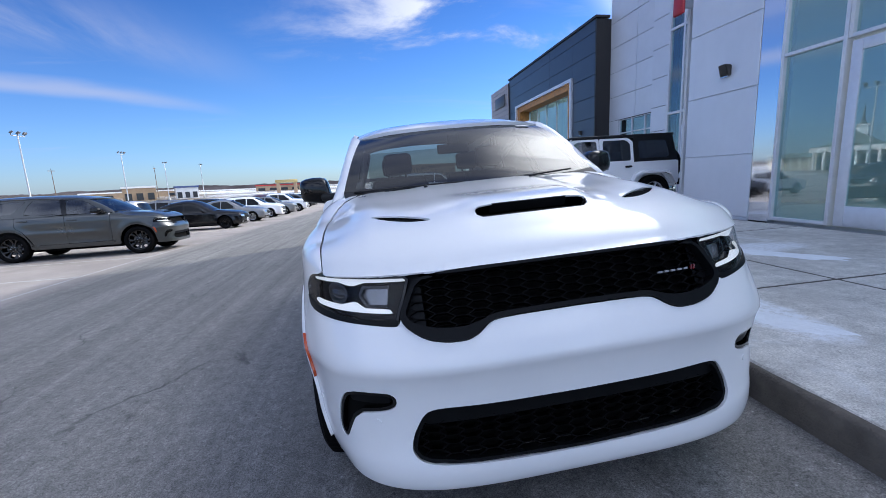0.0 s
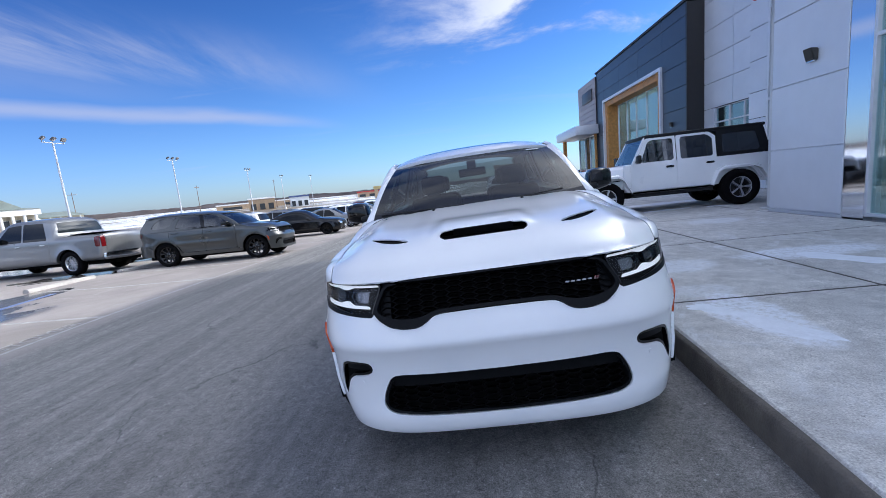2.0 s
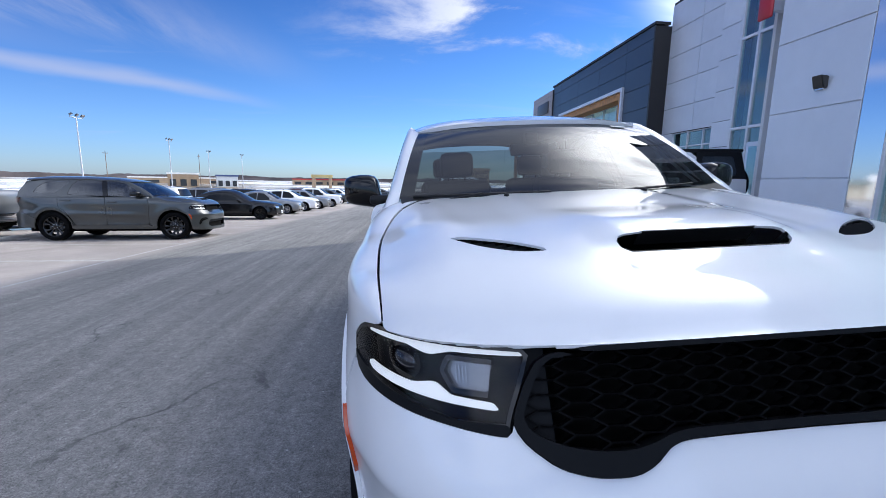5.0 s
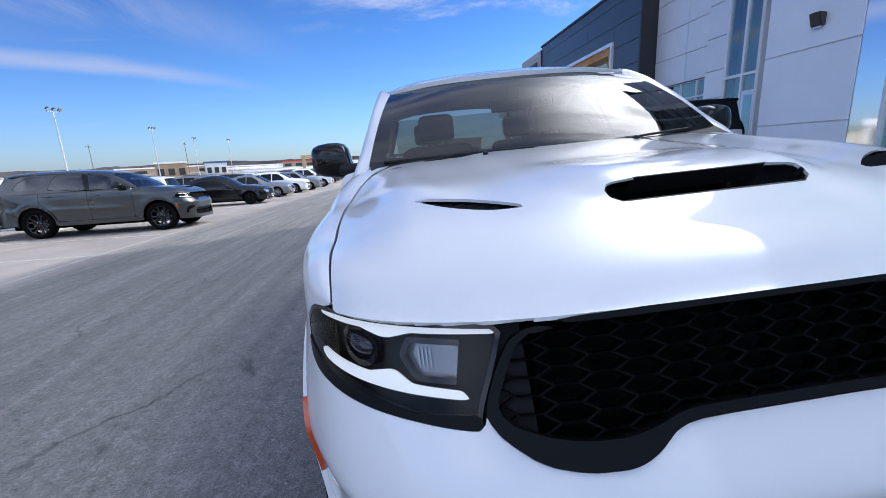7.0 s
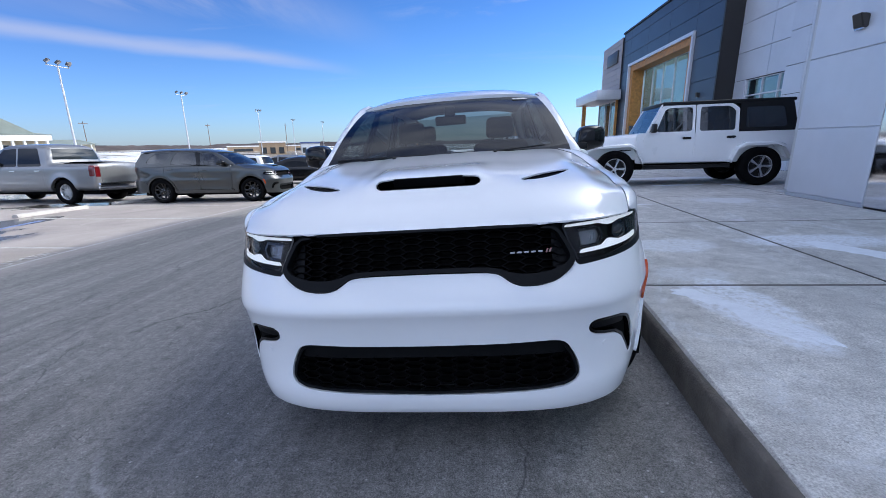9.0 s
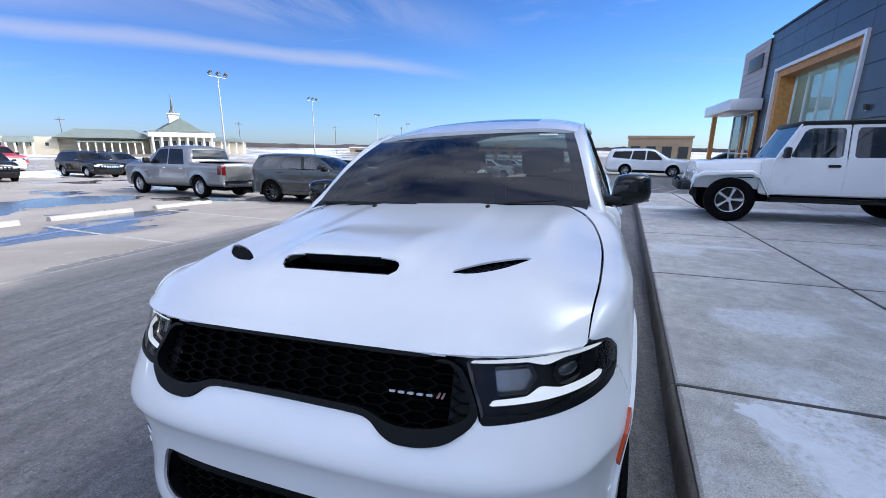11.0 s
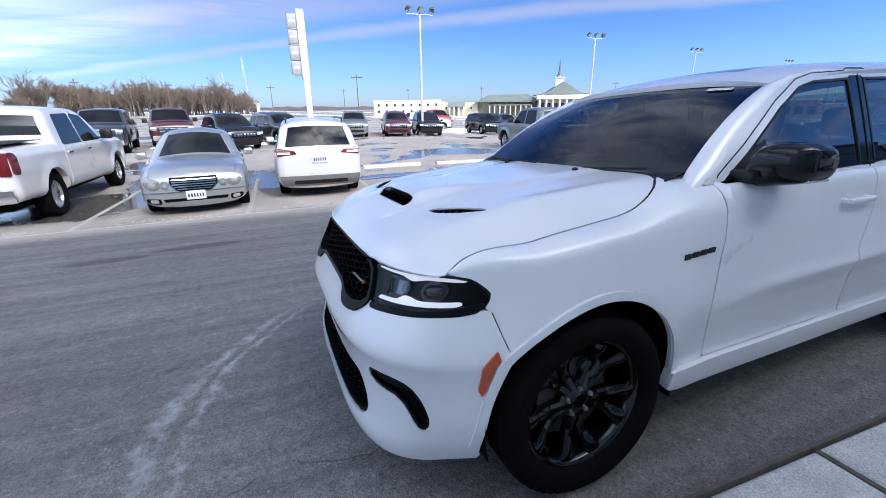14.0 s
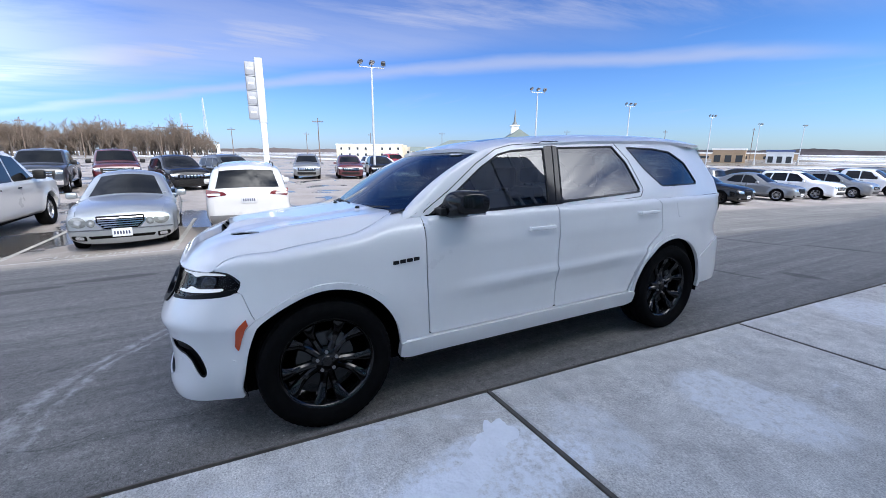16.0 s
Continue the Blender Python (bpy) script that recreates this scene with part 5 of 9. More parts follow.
def pickup(label, mat, L=5.9, W=1.02, H=1.97, wb=3.67, fo=0.95, R=0.41, group="", bright=True):
    root = tagged(new("pickup_truck"), label, "pickup truck", group)
    y0, y1 = -fo, L - fo
    bed = y1 - 1.75
    out = [(y0 + 0.06, 0.34), (y0, 0.50), (y0, 1.0), (y0 + 0.06, 1.18), (y0 + 0.35, 1.26), (y0 + 1.25, 1.31), (y0 + 1.45, 1.34), (y0 + 2.15, H - 0.07), (y0 + 2.5, H), (bed - 0.45, H), (bed - 0.14, H - 0.06), (bed - 0.03, H - 0.30), (bed, 1.36), (bed + 0.1, 1.345), (y1 - 0.1, 1.34), (y1, 1.30), (y1, 0.62), (y1 - 0.1, 0.46)]
    S = Shape(out, W, 1.24, 0.24, 0.12, [(0, R, R + 0.09), (wb, R, R + 0.09)], crown=0.05, taper=0.05)
    hull(root, S, mat)
    i, j = S.span((y0 + 1.48, 1.38), (y0 + 2.15, H - 0.07))
    P, F = S.strip(i, j, lift=0.006, inset=-0.02)
    mesh_ob("windscreen", P, [f[::-1] for f in F], TINT, root)
    i, j = S.span((bed - 0.10, H - 0.12), (bed - 0.01, 1.46))
    P, F = S.strip(i, j, lift=0.006)
    mesh_ob("rear_window", P, [f[::-1] for f in F], PALE_TINT, root)
    b, ya = 1.28, y0 + 1.82
    side_parts(root, S, "side_window", [(ya, b), (ya + 0.48, H - 0.18), (ya + 0.98, H - 0.13), (ya + 1.0, b)], TINT)
    side_parts(root, S, "side_window", [(ya + 1.1, b), (ya + 1.1, H - 0.13), (bed - 0.50, H - 0.14), (bed - 0.33, b)], TINT)
    side_parts(root, S, "door", [(0.72, 0.50), (0.72, 1.22), (1.92, 1.22), (1.92, 0.50)], mat, lift=0.005, depth=0.006)
    side_parts(root, S, "door", [(1.96, 0.50), (1.96, 1.22), (bed - 0.25, 1.22), (bed - 0.25, 0.50)], mat, lift=0.005, depth=0.006)
    side_parts(root, S, "bed_side", [(bed + 0.04, 0.92), (bed + 0.04, 1.29), (y1 - 0.22, 1.29), (y1 - 0.22, 0.92)], mat, lift=0.004, depth=0.006)
    for yy in (1.75, 2.75):
        side_parts(root, S, "door_handle", [(yy - 0.1, 1.10), (yy + 0.1, 1.10), (yy + 0.1, 1.125), (yy - 0.1, 1.125)], CHROME, lift=0.02, depth=0.02, step=0.02, rnd=0.004)
    face_part(root, S, "grille", [(-0.62, 0.72), (-0.68, 1.06), (0.68, 1.06), (0.62, 0.72)], BLACK)
    for k in range(3):
        u = 0.78 + 0.1 * k
        face_part(root, S, "grille_bar", [(-0.58, u), (0.58, u), (0.58, u + 0.03), (-0.58, u + 0.03)], CHROME if bright else mat, lift=0.02, rnd=0.008)
    face_part(root, S, "headlamp", [(0.70, 0.92), (0.70, 1.05), (0.93, 1.07), (0.92, 0.94)], LENS_CLEAR, pair=True)
    face_part(root, S, "front_bumper", [(-0.9, 0.46), (-0.9, 0.66), (0.9, 0.66), (0.9, 0.46)], CHROME if bright else mat, lift=0.05, depth=0.05)
    face_part(root, S, "tail_lamp", [(0.83, 0.92), (0.83, 1.26), (0.95, 1.26), (0.95, 0.92)], LENS_RED, rear=True, pair=True)
    side_parts(root, S, "tail_lamp_side", [(y1 - 0.20, 0.94), (y1 - 0.20, 1.25), (y1 - 0.07, 1.25), (y1 - 0.07, 0.94)], LENS_RED, lift=0.006, depth=0.01)
    face_part(root, S, "tailgate", [(-0.78, 0.74), (-0.78, 1.28), (0.78, 1.28), (0.78, 0.74)], mat, rear=True, lift=0.012)
    face_part(root, S, "rear_bumper", [(-0.93, 0.50), (-0.93, 0.68), (0.93, 0.68), (0.93, 0.50)], CHROME, rear=True, lift=0.12, depth=0.12)
    box("bed_floor", -W + 0.16, W - 0.16, bed + 0.12, y1 - 0.12, 1.395, 1.40, BLACK, root)
    mirror_pods(root, S, y0 + 1.9, 1.27, BLACK, (0.24, 0.11, 0.22))
    wheels(root, (0, wb), W - 0.16, R, 0.28, R * 0.62, 6, SILVER_RIM)
    return root, wb


def put(made, x, y, heading):
    root, wb = made
    return stand(root, x, y, heading, wb)


put(sedan("pale silver sedan with round headlamps, parked in a wet stall", LIGHT_BLUE), -7.75, -2.2, 2)
put(suv("white crossover seen from behind, parked in a stall", GREYED_WHITE, L=4.65, W=0.92, H=1.66, wb=2.72, grille="bars"), -11.25, 0.45, 176)
put(pickup("white crew-cab pickup truck parked in a stall", GREYED_WHITE), -11.9, -5.45, 178)
put(pickup("silver crew-cab pickup truck with red tail lamps", SILVER), -17.2, 11.8, 176)
row = "row of parked stock"
put(pickup("dark navy pickup truck facing the drive", NAVY, group=row), -22.3, -7.4, 6)
put(pickup("dark maroon pickup truck facing the drive", MAROON, group=row), -24.7, -4.9, 9)
put(suv("black crossover with a bright slotted grille", BLACK_PAINT, group=row), -21.8, -1.7, 17)
put(suv("dark grey crossover parked on the lot", GREY_PAINT, group=row), -23.0, 0.9, 22)
for x, y, c, lab in ((-28.0, 5.4, SILVER, "silver crossover on the far side of the lot"), (-28.0, 8.5, MAROON, "maroon crossover on the far side of the lot"), (-28.6, 11.2, BLACK_PAINT, "black crossover on the far side of the lot")):
    put(suv(lab, c, group=row), x, y, -12)
put(suv("black crossover side-on beyond the pickup", BLACK_PAINT, group=row), -30.5, 17.6, -4)
put(suv("dark crossover with snow on its roof", NAVY, group=row), -32.5, 21.0, 0)
put(suv("white boxy off-roader beyond the crossovers", GREYED_WHITE, group=row), -40.0, 17.0, 90)
put(pickup("red pickup truck on the far lot", RED_PAINT, group=row), -44.0, 19.0, 0)
put(sedan("black sedan with dark wheels, nose to the drive", BLACK_PAINT, L=5.0, H=1.48, wb=3.05, twin=False, rimmat=DARK_RIM, group=row), -8.3, 21.8, 2)
for y, f in ((28.2, lambda: sedan("silver sedan, nose to the drive", SILVER, L=5.0, H=1.48, wb=3.05, twin=False, group=row)), (33.0, lambda: suv("white small off-roader, nose to the drive", WHITE, L=4.3, H=1.68, group=row)), (38.5, lambda: suv("pale grey crossover, nose to the drive", SILVER, group=row)), (45.5, lambda: pickup("white pickup truck, nose to the drive", WHITE, group=row)), (52.0, lambda: suv("grey crossover at the row's end", GREY_PAINT, group=row)), (58.0, lambda: suv("white crossover at the row's end", WHITE, group=row))):
    put(f(), -8.7, y, 2)
put(suv("white large crossover parked across the drive's end", WHITE, L=4.95, W=0.98, H=1.75, wb=2.82, grille="bars"), 5.55, 29.7, -5)
put(suv("dark crossover beyond the drive's end", BLACK_PAINT), 8.2, 33.5, 172)
put(sedan("dark sedan far down the drive", NAVY, twin=False), -3.0, 66.0, 10)
put(suv("grey crossover in the second row of the lot", GREY_PAINT, group=row), -14.8, 15.2, 180)
for i in range(7):
    y = 24 + 6.2 * i
    m = [GREYED_WHITE, SILVER, BLACK_PAINT, GREY_PAINT, GREYED_WHITE, MAROON, SILVER][i]
    nm = ["white", "silver", "black", "grey", "white", "maroon", "silver"][i]
    put(suv(nm + " crossover in the second row of the lot", m, group=row), -17.0, y, 180)

# ---------- the three-row suv ----------
SIDE_W, FRONT_YC, FRONT_A, REAR_YC, REAR_A = 0.955, 0.10, 0.90, 3.15, 1.03
AF, AR = (0.015, 0.402), (3.06, 0.402)          # wheel-arch centres
AXLES = (0.0, 3.05)
ORANGE = material("amber_lens", (0.50, 0.060, 0.008), 0.2, coat=0.6)
LED = bpy.data.materials.new("lit_led_bar")
LED.use_nodes = True
LED.node_tree.nodes["Principled BSDF"].inputs["Base Color"].default_value = (0.62, 0.65, 0.66, 1)
LED.node_tree.nodes["Principled BSDF"].inputs["Emission Color"].default_value = (0.95, 0.98, 1.0, 1)
LED.node_tree.nodes["Principled BSDF"].inputs["Emission Strength"].default_value = 0.22
SATIN_BLACK = material("satin_black_trim", (0.0045, 0.005, 0.006), 0.45, var=0.2, scale=30, spec=0.12)
GRILLE_BLACK = material("grille_black", (0.0035, 0.0035, 0.004), 0.55, spec=0.05)
LENS_COVER = glass("lamp_cover", (0.95, 0.95, 0.96), 0.0, 1.30)


def contour():
    """The car's plan outline from the middle of its nose to the middle of its tail."""
    q = np.linspace(0, math.pi / 2, 500)
    xf, yf = SIDE_W * np.sin(q) ** 0.5, FRONT_YC - FRONT_A * np.cos(q) ** 0.5
    q = q[::-1]
    xr, yr = SIDE_W * np.sin(q) ** 0.5, REAR_YC + REAR_A * np.cos(q) ** 0.5
    x, y = np.concatenate([xf, xr]), np.concatenate([yf, yr])
    s = np.concatenate([[0], np.cumsum(np.hypot(np.diff(x), np.diff(y)))])
    return s, x, y


CS, CX, CY = contour()
NF = 500
S_SIDE = float(np.interp(0.5, CY[:], CS))


def su(x):
    """Distance along the outline from the nose's middle, for a place x across the front."""
    return np.interp(x, CX[:NF], CS[:NF])


def sy(y):
    """The same for a place y along the side."""
    return np.interp(y, CY, CS)


def sc(y, z):
    """The same near the front corner, where the skin leans back with height."""
    y0 = y
    for _ in range(30):
        y0 = y - float(front_in(np.array(z))) * float(sstep(0.1, -0.42, np.array(y0)))
    return float(sy(y0))


def sr(x):
    """The same for a place x across the tail."""
    return np.interp(-np.asarray(x), -CX[NF:], CS[NF:])


front_in = spline([0.18, 0.23, 0.25, 0.30, 0.35, 0.40, 0.46, 0.54, 0.62, 0.665, 0.685, 0.70, 0.735, 0.79, 0.85, 0.90, 0.97, 1.05], [0.06, 0.004, -0.022, -0.040, -0.036, -0.022, -0.014, -0.014, -0.024, -0.036, -0.044, -0.042, -0.028, 0.002, 0.036, 0.062, 0.092, 0.13])
side_in = spline([0.18, 0.28, 0.36, 0.42, 0.48, 0.55, 0.62, 0.70, 0.78, 0.85, 0.93, 1.00, 1.05, 1.15], [-0.085, -0.066, -0.050, -0.044, -0.043, -0.038, -0.030, -0.020, -0.013, -0.009, -0.003, 0.003, 0.0, -0.012])
rear_in = spline([0.25, 0.40, 0.60, 0.75, 0.80, 1.10, 1.30, 1.60, 1.75], [0.05, 0.0, 0.0, 0.02, 0.07, 0.05, 0.10, 0.30, 0.42])
shoulder = spline([-0.95, -0.6, -0.42, -0.2, 0.0, 0.25, 0.5, 0.75, 1.5, 2.5, 3.2, 3.8], [0.990, 0.990, 0.992, 1.000, 1.008, 1.021, 1.036, 1.052, 1.090, 1.115, 1.125, 1.12])
hood_rise = spline([0.0, 0.04, 0.10, 0.18, 0.30, 0.5, 0.75, 1.0, 1.3], [0.985, 1.025, 1.065, 1.10, 1.132, 1.162, 1.185, 1.210, 1.235])
ROLL = 0.20


def nose_y(x):
    """The hood's front edge."""
    return np.interp(np.abs(x), CX[:NF], CY[:NF]) + 0.095


def hood_z(x, y):
    a = np.abs(x)
    yn = np.maximum(0, y - nose_y(np.minimum(a, 0.9)))
    z = hood_rise(yn) - 0.065 * sstep(0.64, 0.88, a) * sstep(0.02, 0.3, yn) * (1 - 0.75 * sstep(0.15, 0.55, y))
    # a broad raised centre, and the scoop's lip
    z = z + 0.011 * (1 - sstep(0.30, 0.42, a)) * sstep(0.10, 0.35, yn)
    lip = (1 - sstep(0.20, 0.31, a)) * sstep(-0.475, -0.40, y) * (1 - sstep(-0.36, 0.05, y))
    dip = (1 - sstep(0.20, 0.28, a)) * np.exp(-(((y + 0.52) / 0.06) ** 2))
    # creases that run out behind the side louvres
    fold = np.exp(-(((a - 0.60 - 0.12 * (y + 0.3)) / 0.05) ** 2)) * sstep(-0.35, -0.1, y) * (1 - sstep(0.2, 0.5, y))
    return z + 0.030 * lip - 0.008 * dip + 0.006 * fold


hood_edge = spline([-0.7, -0.5, -0.36, -0.2, 0.0, 0.13, 0.25, 0.35, 0.43, 0.50, 0.66], [0.815, 0.832, 0.845, 0.855, 0.861, 0.858, 0.844, 0.815, 0.770, 0.708, 0.69])


def flare(y, z):
    w = 0.0
    for (cy, cz), k in ((AF, 1.0), (AR, 1.0)):
        d = np.hypot(y - cy, z - cz)
        w = w + 0.028 * k * np.exp(-(((d - 0.46) / np.where(d > 0.46, 0.15, 0.085)) ** 2)) * sstep(0.08, 0.26, z) * (1 - 0.75 * sstep(0.62, 0.34, z) * sstep(0.15, 0.4, np.where(cy < 1, y - cy, cy - y)))
    return w


def skin(s, v):
    """The body's lower skin: distance round the outline, and height, rolling inwards over the shoulder."""
    side = np.sign(s) + (s == 0)
    a = np.abs(s)
    x0, y0 = np.interp(a, CS, CX), np.interp(a, CS, CY)
    zs = shoulder(y0)
    z = np.minimum(v, zs)
    f = sstep(0.1, -0.42, y0)
    r = sstep(3.35, 3.75, y0)
    # a crease along the doors, rising to the rear
    zc = 0.725 + 0.018 * (y0 - 1.2)
    ridge = np.maximum(0, 1 - np.abs(z - zc) / np.where(z > zc, 0.045, 0.09)) * sstep(0.65, 1.3, y0) * sstep(3.0, 2.5, y0)
    wz = (side_in(z) + 0.019 * ridge) * (0.35 + 0.65 * sstep(-0.75, -0.2, y0)) * (1 - 0.7 * r)
    x = x0 * (1 + wz / SIDE_W) + flare(y0, z) * sstep(-0.6, -0.38, y0) * (1 - sstep(3.45, 3.7, y0))
    x = x * (1 - 0.035 * sstep(0.48, 0.24, z) * sstep(-0.25, -0.5, y0))
    y = y0 + front_in(z) * f - rear_in(z) * r
    # corner pillar of the lower bumper
    q = np.clip((v - zs) / ROLL, 0, 1) * math.pi / 2
    xt = np.where(y0 < 0.652, hood_edge(y), 0.905)
    zt = np.where(y0 < 0.652, hood_z(xt, y) + 0.003 * sstep(0.2, 0.5, y0), 1.20)
    over = v > zs
    x = np.where(over, np.minimum(xt, x) + np.maximum(0, x - xt) * np.cos(q) ** 0.85, x)
    z = np.where(over, zs + np.maximum(0.01, zt - zs) * np.sin(q) ** 0.8, z)
    return side * x, y, z


def glass_x(y, z):
    w = 0.905 - 0.37 * (z - 1.20) - 0.05 * (z - 1.20) ** 2
    return w - 0.10 * sstep(3.2, 4.0, y) - 0.03 * sstep(1.3, 0.6, y)


def upper(y, z):
    return glass_x(y, z), y, z


roof_line = spline([1.0, 1.25, 1.5, 2.0, 2.7, 3.3, 3.6, 3.8], [1.614, 1.670, 1.712, 1.752, 1.770, 1.762, 1.740, 1.715])


def roof(x, y):
    a = np.clip(np.abs(x) / 0.735, 0, 1)
    return x, y + 0.0 * x, roof_line(y) + 0.012 - 0.045 * a**2 - 0.045 * a**6


def rounded_loop(pts, times=2):
    P = np.array(pts, float)
    for _ in range(times):
        Q = np.roll(P, -1, 0)
        P = np.stack([P * 0.8 + Q * 0.2, P * 0.2 + Q * 0.8], 1).reshape(-1, 2)
    return P


def both_sides(pts):
    """A shape given on one side of the middle, closed across it."""
    P = np.array(pts, float)
    return np.vstack([P, P[::-1] * np.array([-1, 1])])


def to_s(pts):
    """(x, z) on the front, as (distance along the outline, z)."""
    return np.array([(math.copysign(float(su(abs(x))), x) if abs(x) > 1e-6 else 0.0, z) for x, z in pts])


GRILLE = [(0.0, 0.985), (0.25, 0.985), (0.45, 0.980), (0.520, 0.962), (0.552, 0.915), (0.583, 0.850), (0.562, 0.818), (0.505, 0.782), (0.440, 0.769), (0.372, 0.769), (0.334, 0.782), (0.290, 0.813), (0.24, 0.820), (0.0, 0.822)]
GRILLE_IN = [(0.0, 0.972), (0.25, 0.972), (0.45, 0.966), (0.508, 0.954), (0.534, 0.911), (0.561, 0.857), (0.541, 0.833), (0.480, 0.815), (0.430, 0.809), (0.370, 0.809), (0.325, 0.818), (0.285, 0.832), (0.24, 0.837), (0.0, 0.839)]
LOWER = [(0.0, 0.540), (0.3, 0.543), (0.500, 0.550), (0.545, 0.535), (0.585, 0.465), (0.606, 0.405), (0.590, 0.372), (0.530, 0.354), (0.3, 0.343), (0.0, 0.338)]
FOG = [(0.626, 0.590), (0.646, 0.616), (0.760, 0.616), (0.806, 0.598), (0.832, 0.548), (0.850, 0.47), (0.852, 0.432), (0.842, 0.410), (0.822, 0.421), (0.768, 0.530), (0.666, 0.546), (0.634, 0.562)]


def lamp_shape():
    a = to_s([(0.528, 0.978), (0.62, 0.982), (0.74, 0.986), (0.845, 0.988)])
    b = np.array([(sc(-0.455, 0.978), 0.978), (sc(-0.402, 0.928), 0.928), (sc(-0.425, 0.890), 0.890), (sc(-0.47, 0.859), 0.859)])
    c = to_s([(0.79, 0.843), (0.70, 0.835), (0.63, 0.828), (0.585, 0.825), (0.583, 0.850), (0.552, 0.915)])
    return np.vstack([a, b, c])


def off(place, k):
    """The same surface set in by k."""

    def f(u, v):
        e = 2e-3
        p = np.stack(place(u, v), -1)
        du = np.stack(place(u + e, v), -1) - np.stack(place(u - e, v), -1)
        dv = np.stack(place(u, v + e), -1) - np.stack(place(u, v - e), -1)
        n = np.cross(du, dv)
        n = n / (np.linalg.norm(n, axis=-1, keepdims=True) + 1e-12)
        q = p - n * k
        return q[..., 0], q[..., 1], q[..., 2]

    return f


def honeycomb(place, inside, u0, u1, v0, v1, pu, pv, thick, depth, back):
    """Flattened six-sided mesh of ribs, standing off a surface, clipped to a shape."""
    vs, fs = [], []

    def rib(a, b):
        n = 3
        P = np.array([[a[0] + (b[0] - a[0]) * i / n, a[1] + (b[1] - a[1]) * i / n] for i in range(n + 1)])
        mid = P.mean(0)
        if inside(np.array([mid[0]]), np.array([mid[1]]))[0] > 0.004:
            return
        t = np.array([b[0] - a[0], b[1] - a[1]])
        nn = np.array([-t[1], t[0]]) / (np.hypot(*t) + 1e-9) * thick / 2
        k = len(vs)
        for w, dd in ((nn, back), (nn, back + depth), (-nn, back + depth), (-nn, back)):
            x, y, z = off(place, dd)(P[:, 0] + w[0], P[:, 1] + w[1])
            vs.extend(zip(x, y, z))
        m = n + 1
        for c in range(4):
            d = (c + 1) % 4
            for i in range(n):
                fs.append((k + c * m + i, k + c * m + i + 1, k + d * m + i + 1, k + d * m + i))

    rows = int((v1 - v0) / pv) + 2
    cols = int((u1 - u0) / pu) + 2
    e = pv / 2
    for r in range(rows):
        v = v0 + r * pv
        for c in range(-1, cols):
            u = u0 + c * pu + (pu / 2 if r % 2 else 0)
            # a low flat, a rise, a high flat, a fall: rows touch and close six-sided cells
            rib((u, v - e), (u + 0.30 * pu, v - e))
            rib((u + 0.30 * pu, v - e), (u + 0.5 * pu, v + e))
            rib((u + 0.5 * pu, v + e), (u + 0.8 * pu, v + e))
            rib((u + 0.8 * pu, v + e), (u + pu, v - e))
    return vs, fs


def alloy_mesh(rim, w, mat):
    """Five pairs of curved spokes, split and dished, with lug nuts and a barrel."""
    bm = bmesh.new()
    h = w / 2 * 0.72

    def turn(prof, n=56):
        vs, fs = lathe(prof, n)
        b = [bm.verts.new(v) for v in vs]
        for f in fs:
            bm.faces.new([b[i] for i in f])

    turn([(rim + 0.003, -h), (rim - 0.02, -h * 0.85), (rim - 0.028, h * 0.45), (rim - 0.02, h * 0.82), (rim - 0.006, h * 0.98), (rim + 0.004, h * 1.02), (rim + 0.006, h * 0.9)])
    turn([(0.001, h * 0.64), (0.030, h * 0.64), (0.034, h * 0.60), (0.066, h * 0.57), (0.086, h * 0.45), (0.086, h * 0.1)], 30)
    for s in range(5):
        a0 = 2 * math.pi * s / 5 + math.pi / 2
        for k in (-1, 1):
            rings = []
            for i in range(8):
                t = i / 7
                r = 0.066 + (rim - 0.018 - 0.066) * t
                a = a0 + k * (0.20 + 0.085 * t - 0.03 * math.sin(math.pi * t))
                wd = 0.023 - 0.004 * math.sin(math.pi * t) + 0.016 * t**3
                xo = h * (0.60 - 0.20 * math.sin(math.pi * min(1, t * 1.2)) + 0.32 * t)
                er, et = Vector((0, math.cos(a), math.sin(a))), Vector((0, -math.sin(a), math.cos(a)))
                ring = []
                for dw, dx in ((-1.0, -0.045), (-1.0, -0.010), (-0.45, 0.0), (0.45, 0.0), (1.0, -0.010), (1.0, -0.045)):
                    ring.append(bm.verts.new(er * r + et * dw * wd + Vector((xo + dx, 0, 0))))
                rings.append(ring)
            for p, q in zip(rings, rings[1:]):
                for i in range(6):
                    j = (i + 1) % 6
                    bm.faces.new((p[i], p[j], q[j], q[i]))
            bm.faces.new(rings[0][::-1])
            bm.faces.new(rings[-1])
    bmesh.ops.recalc_face_normals(bm, faces=bm.faces)
    me = bpy.data.meshes.new("rim")
    bm.to_mesh(me)
    bm.free()
    me.shade_smooth()
    me.set_sharp_from_angle(angle=radians(35))
    me.materials.append(mat)
    return me


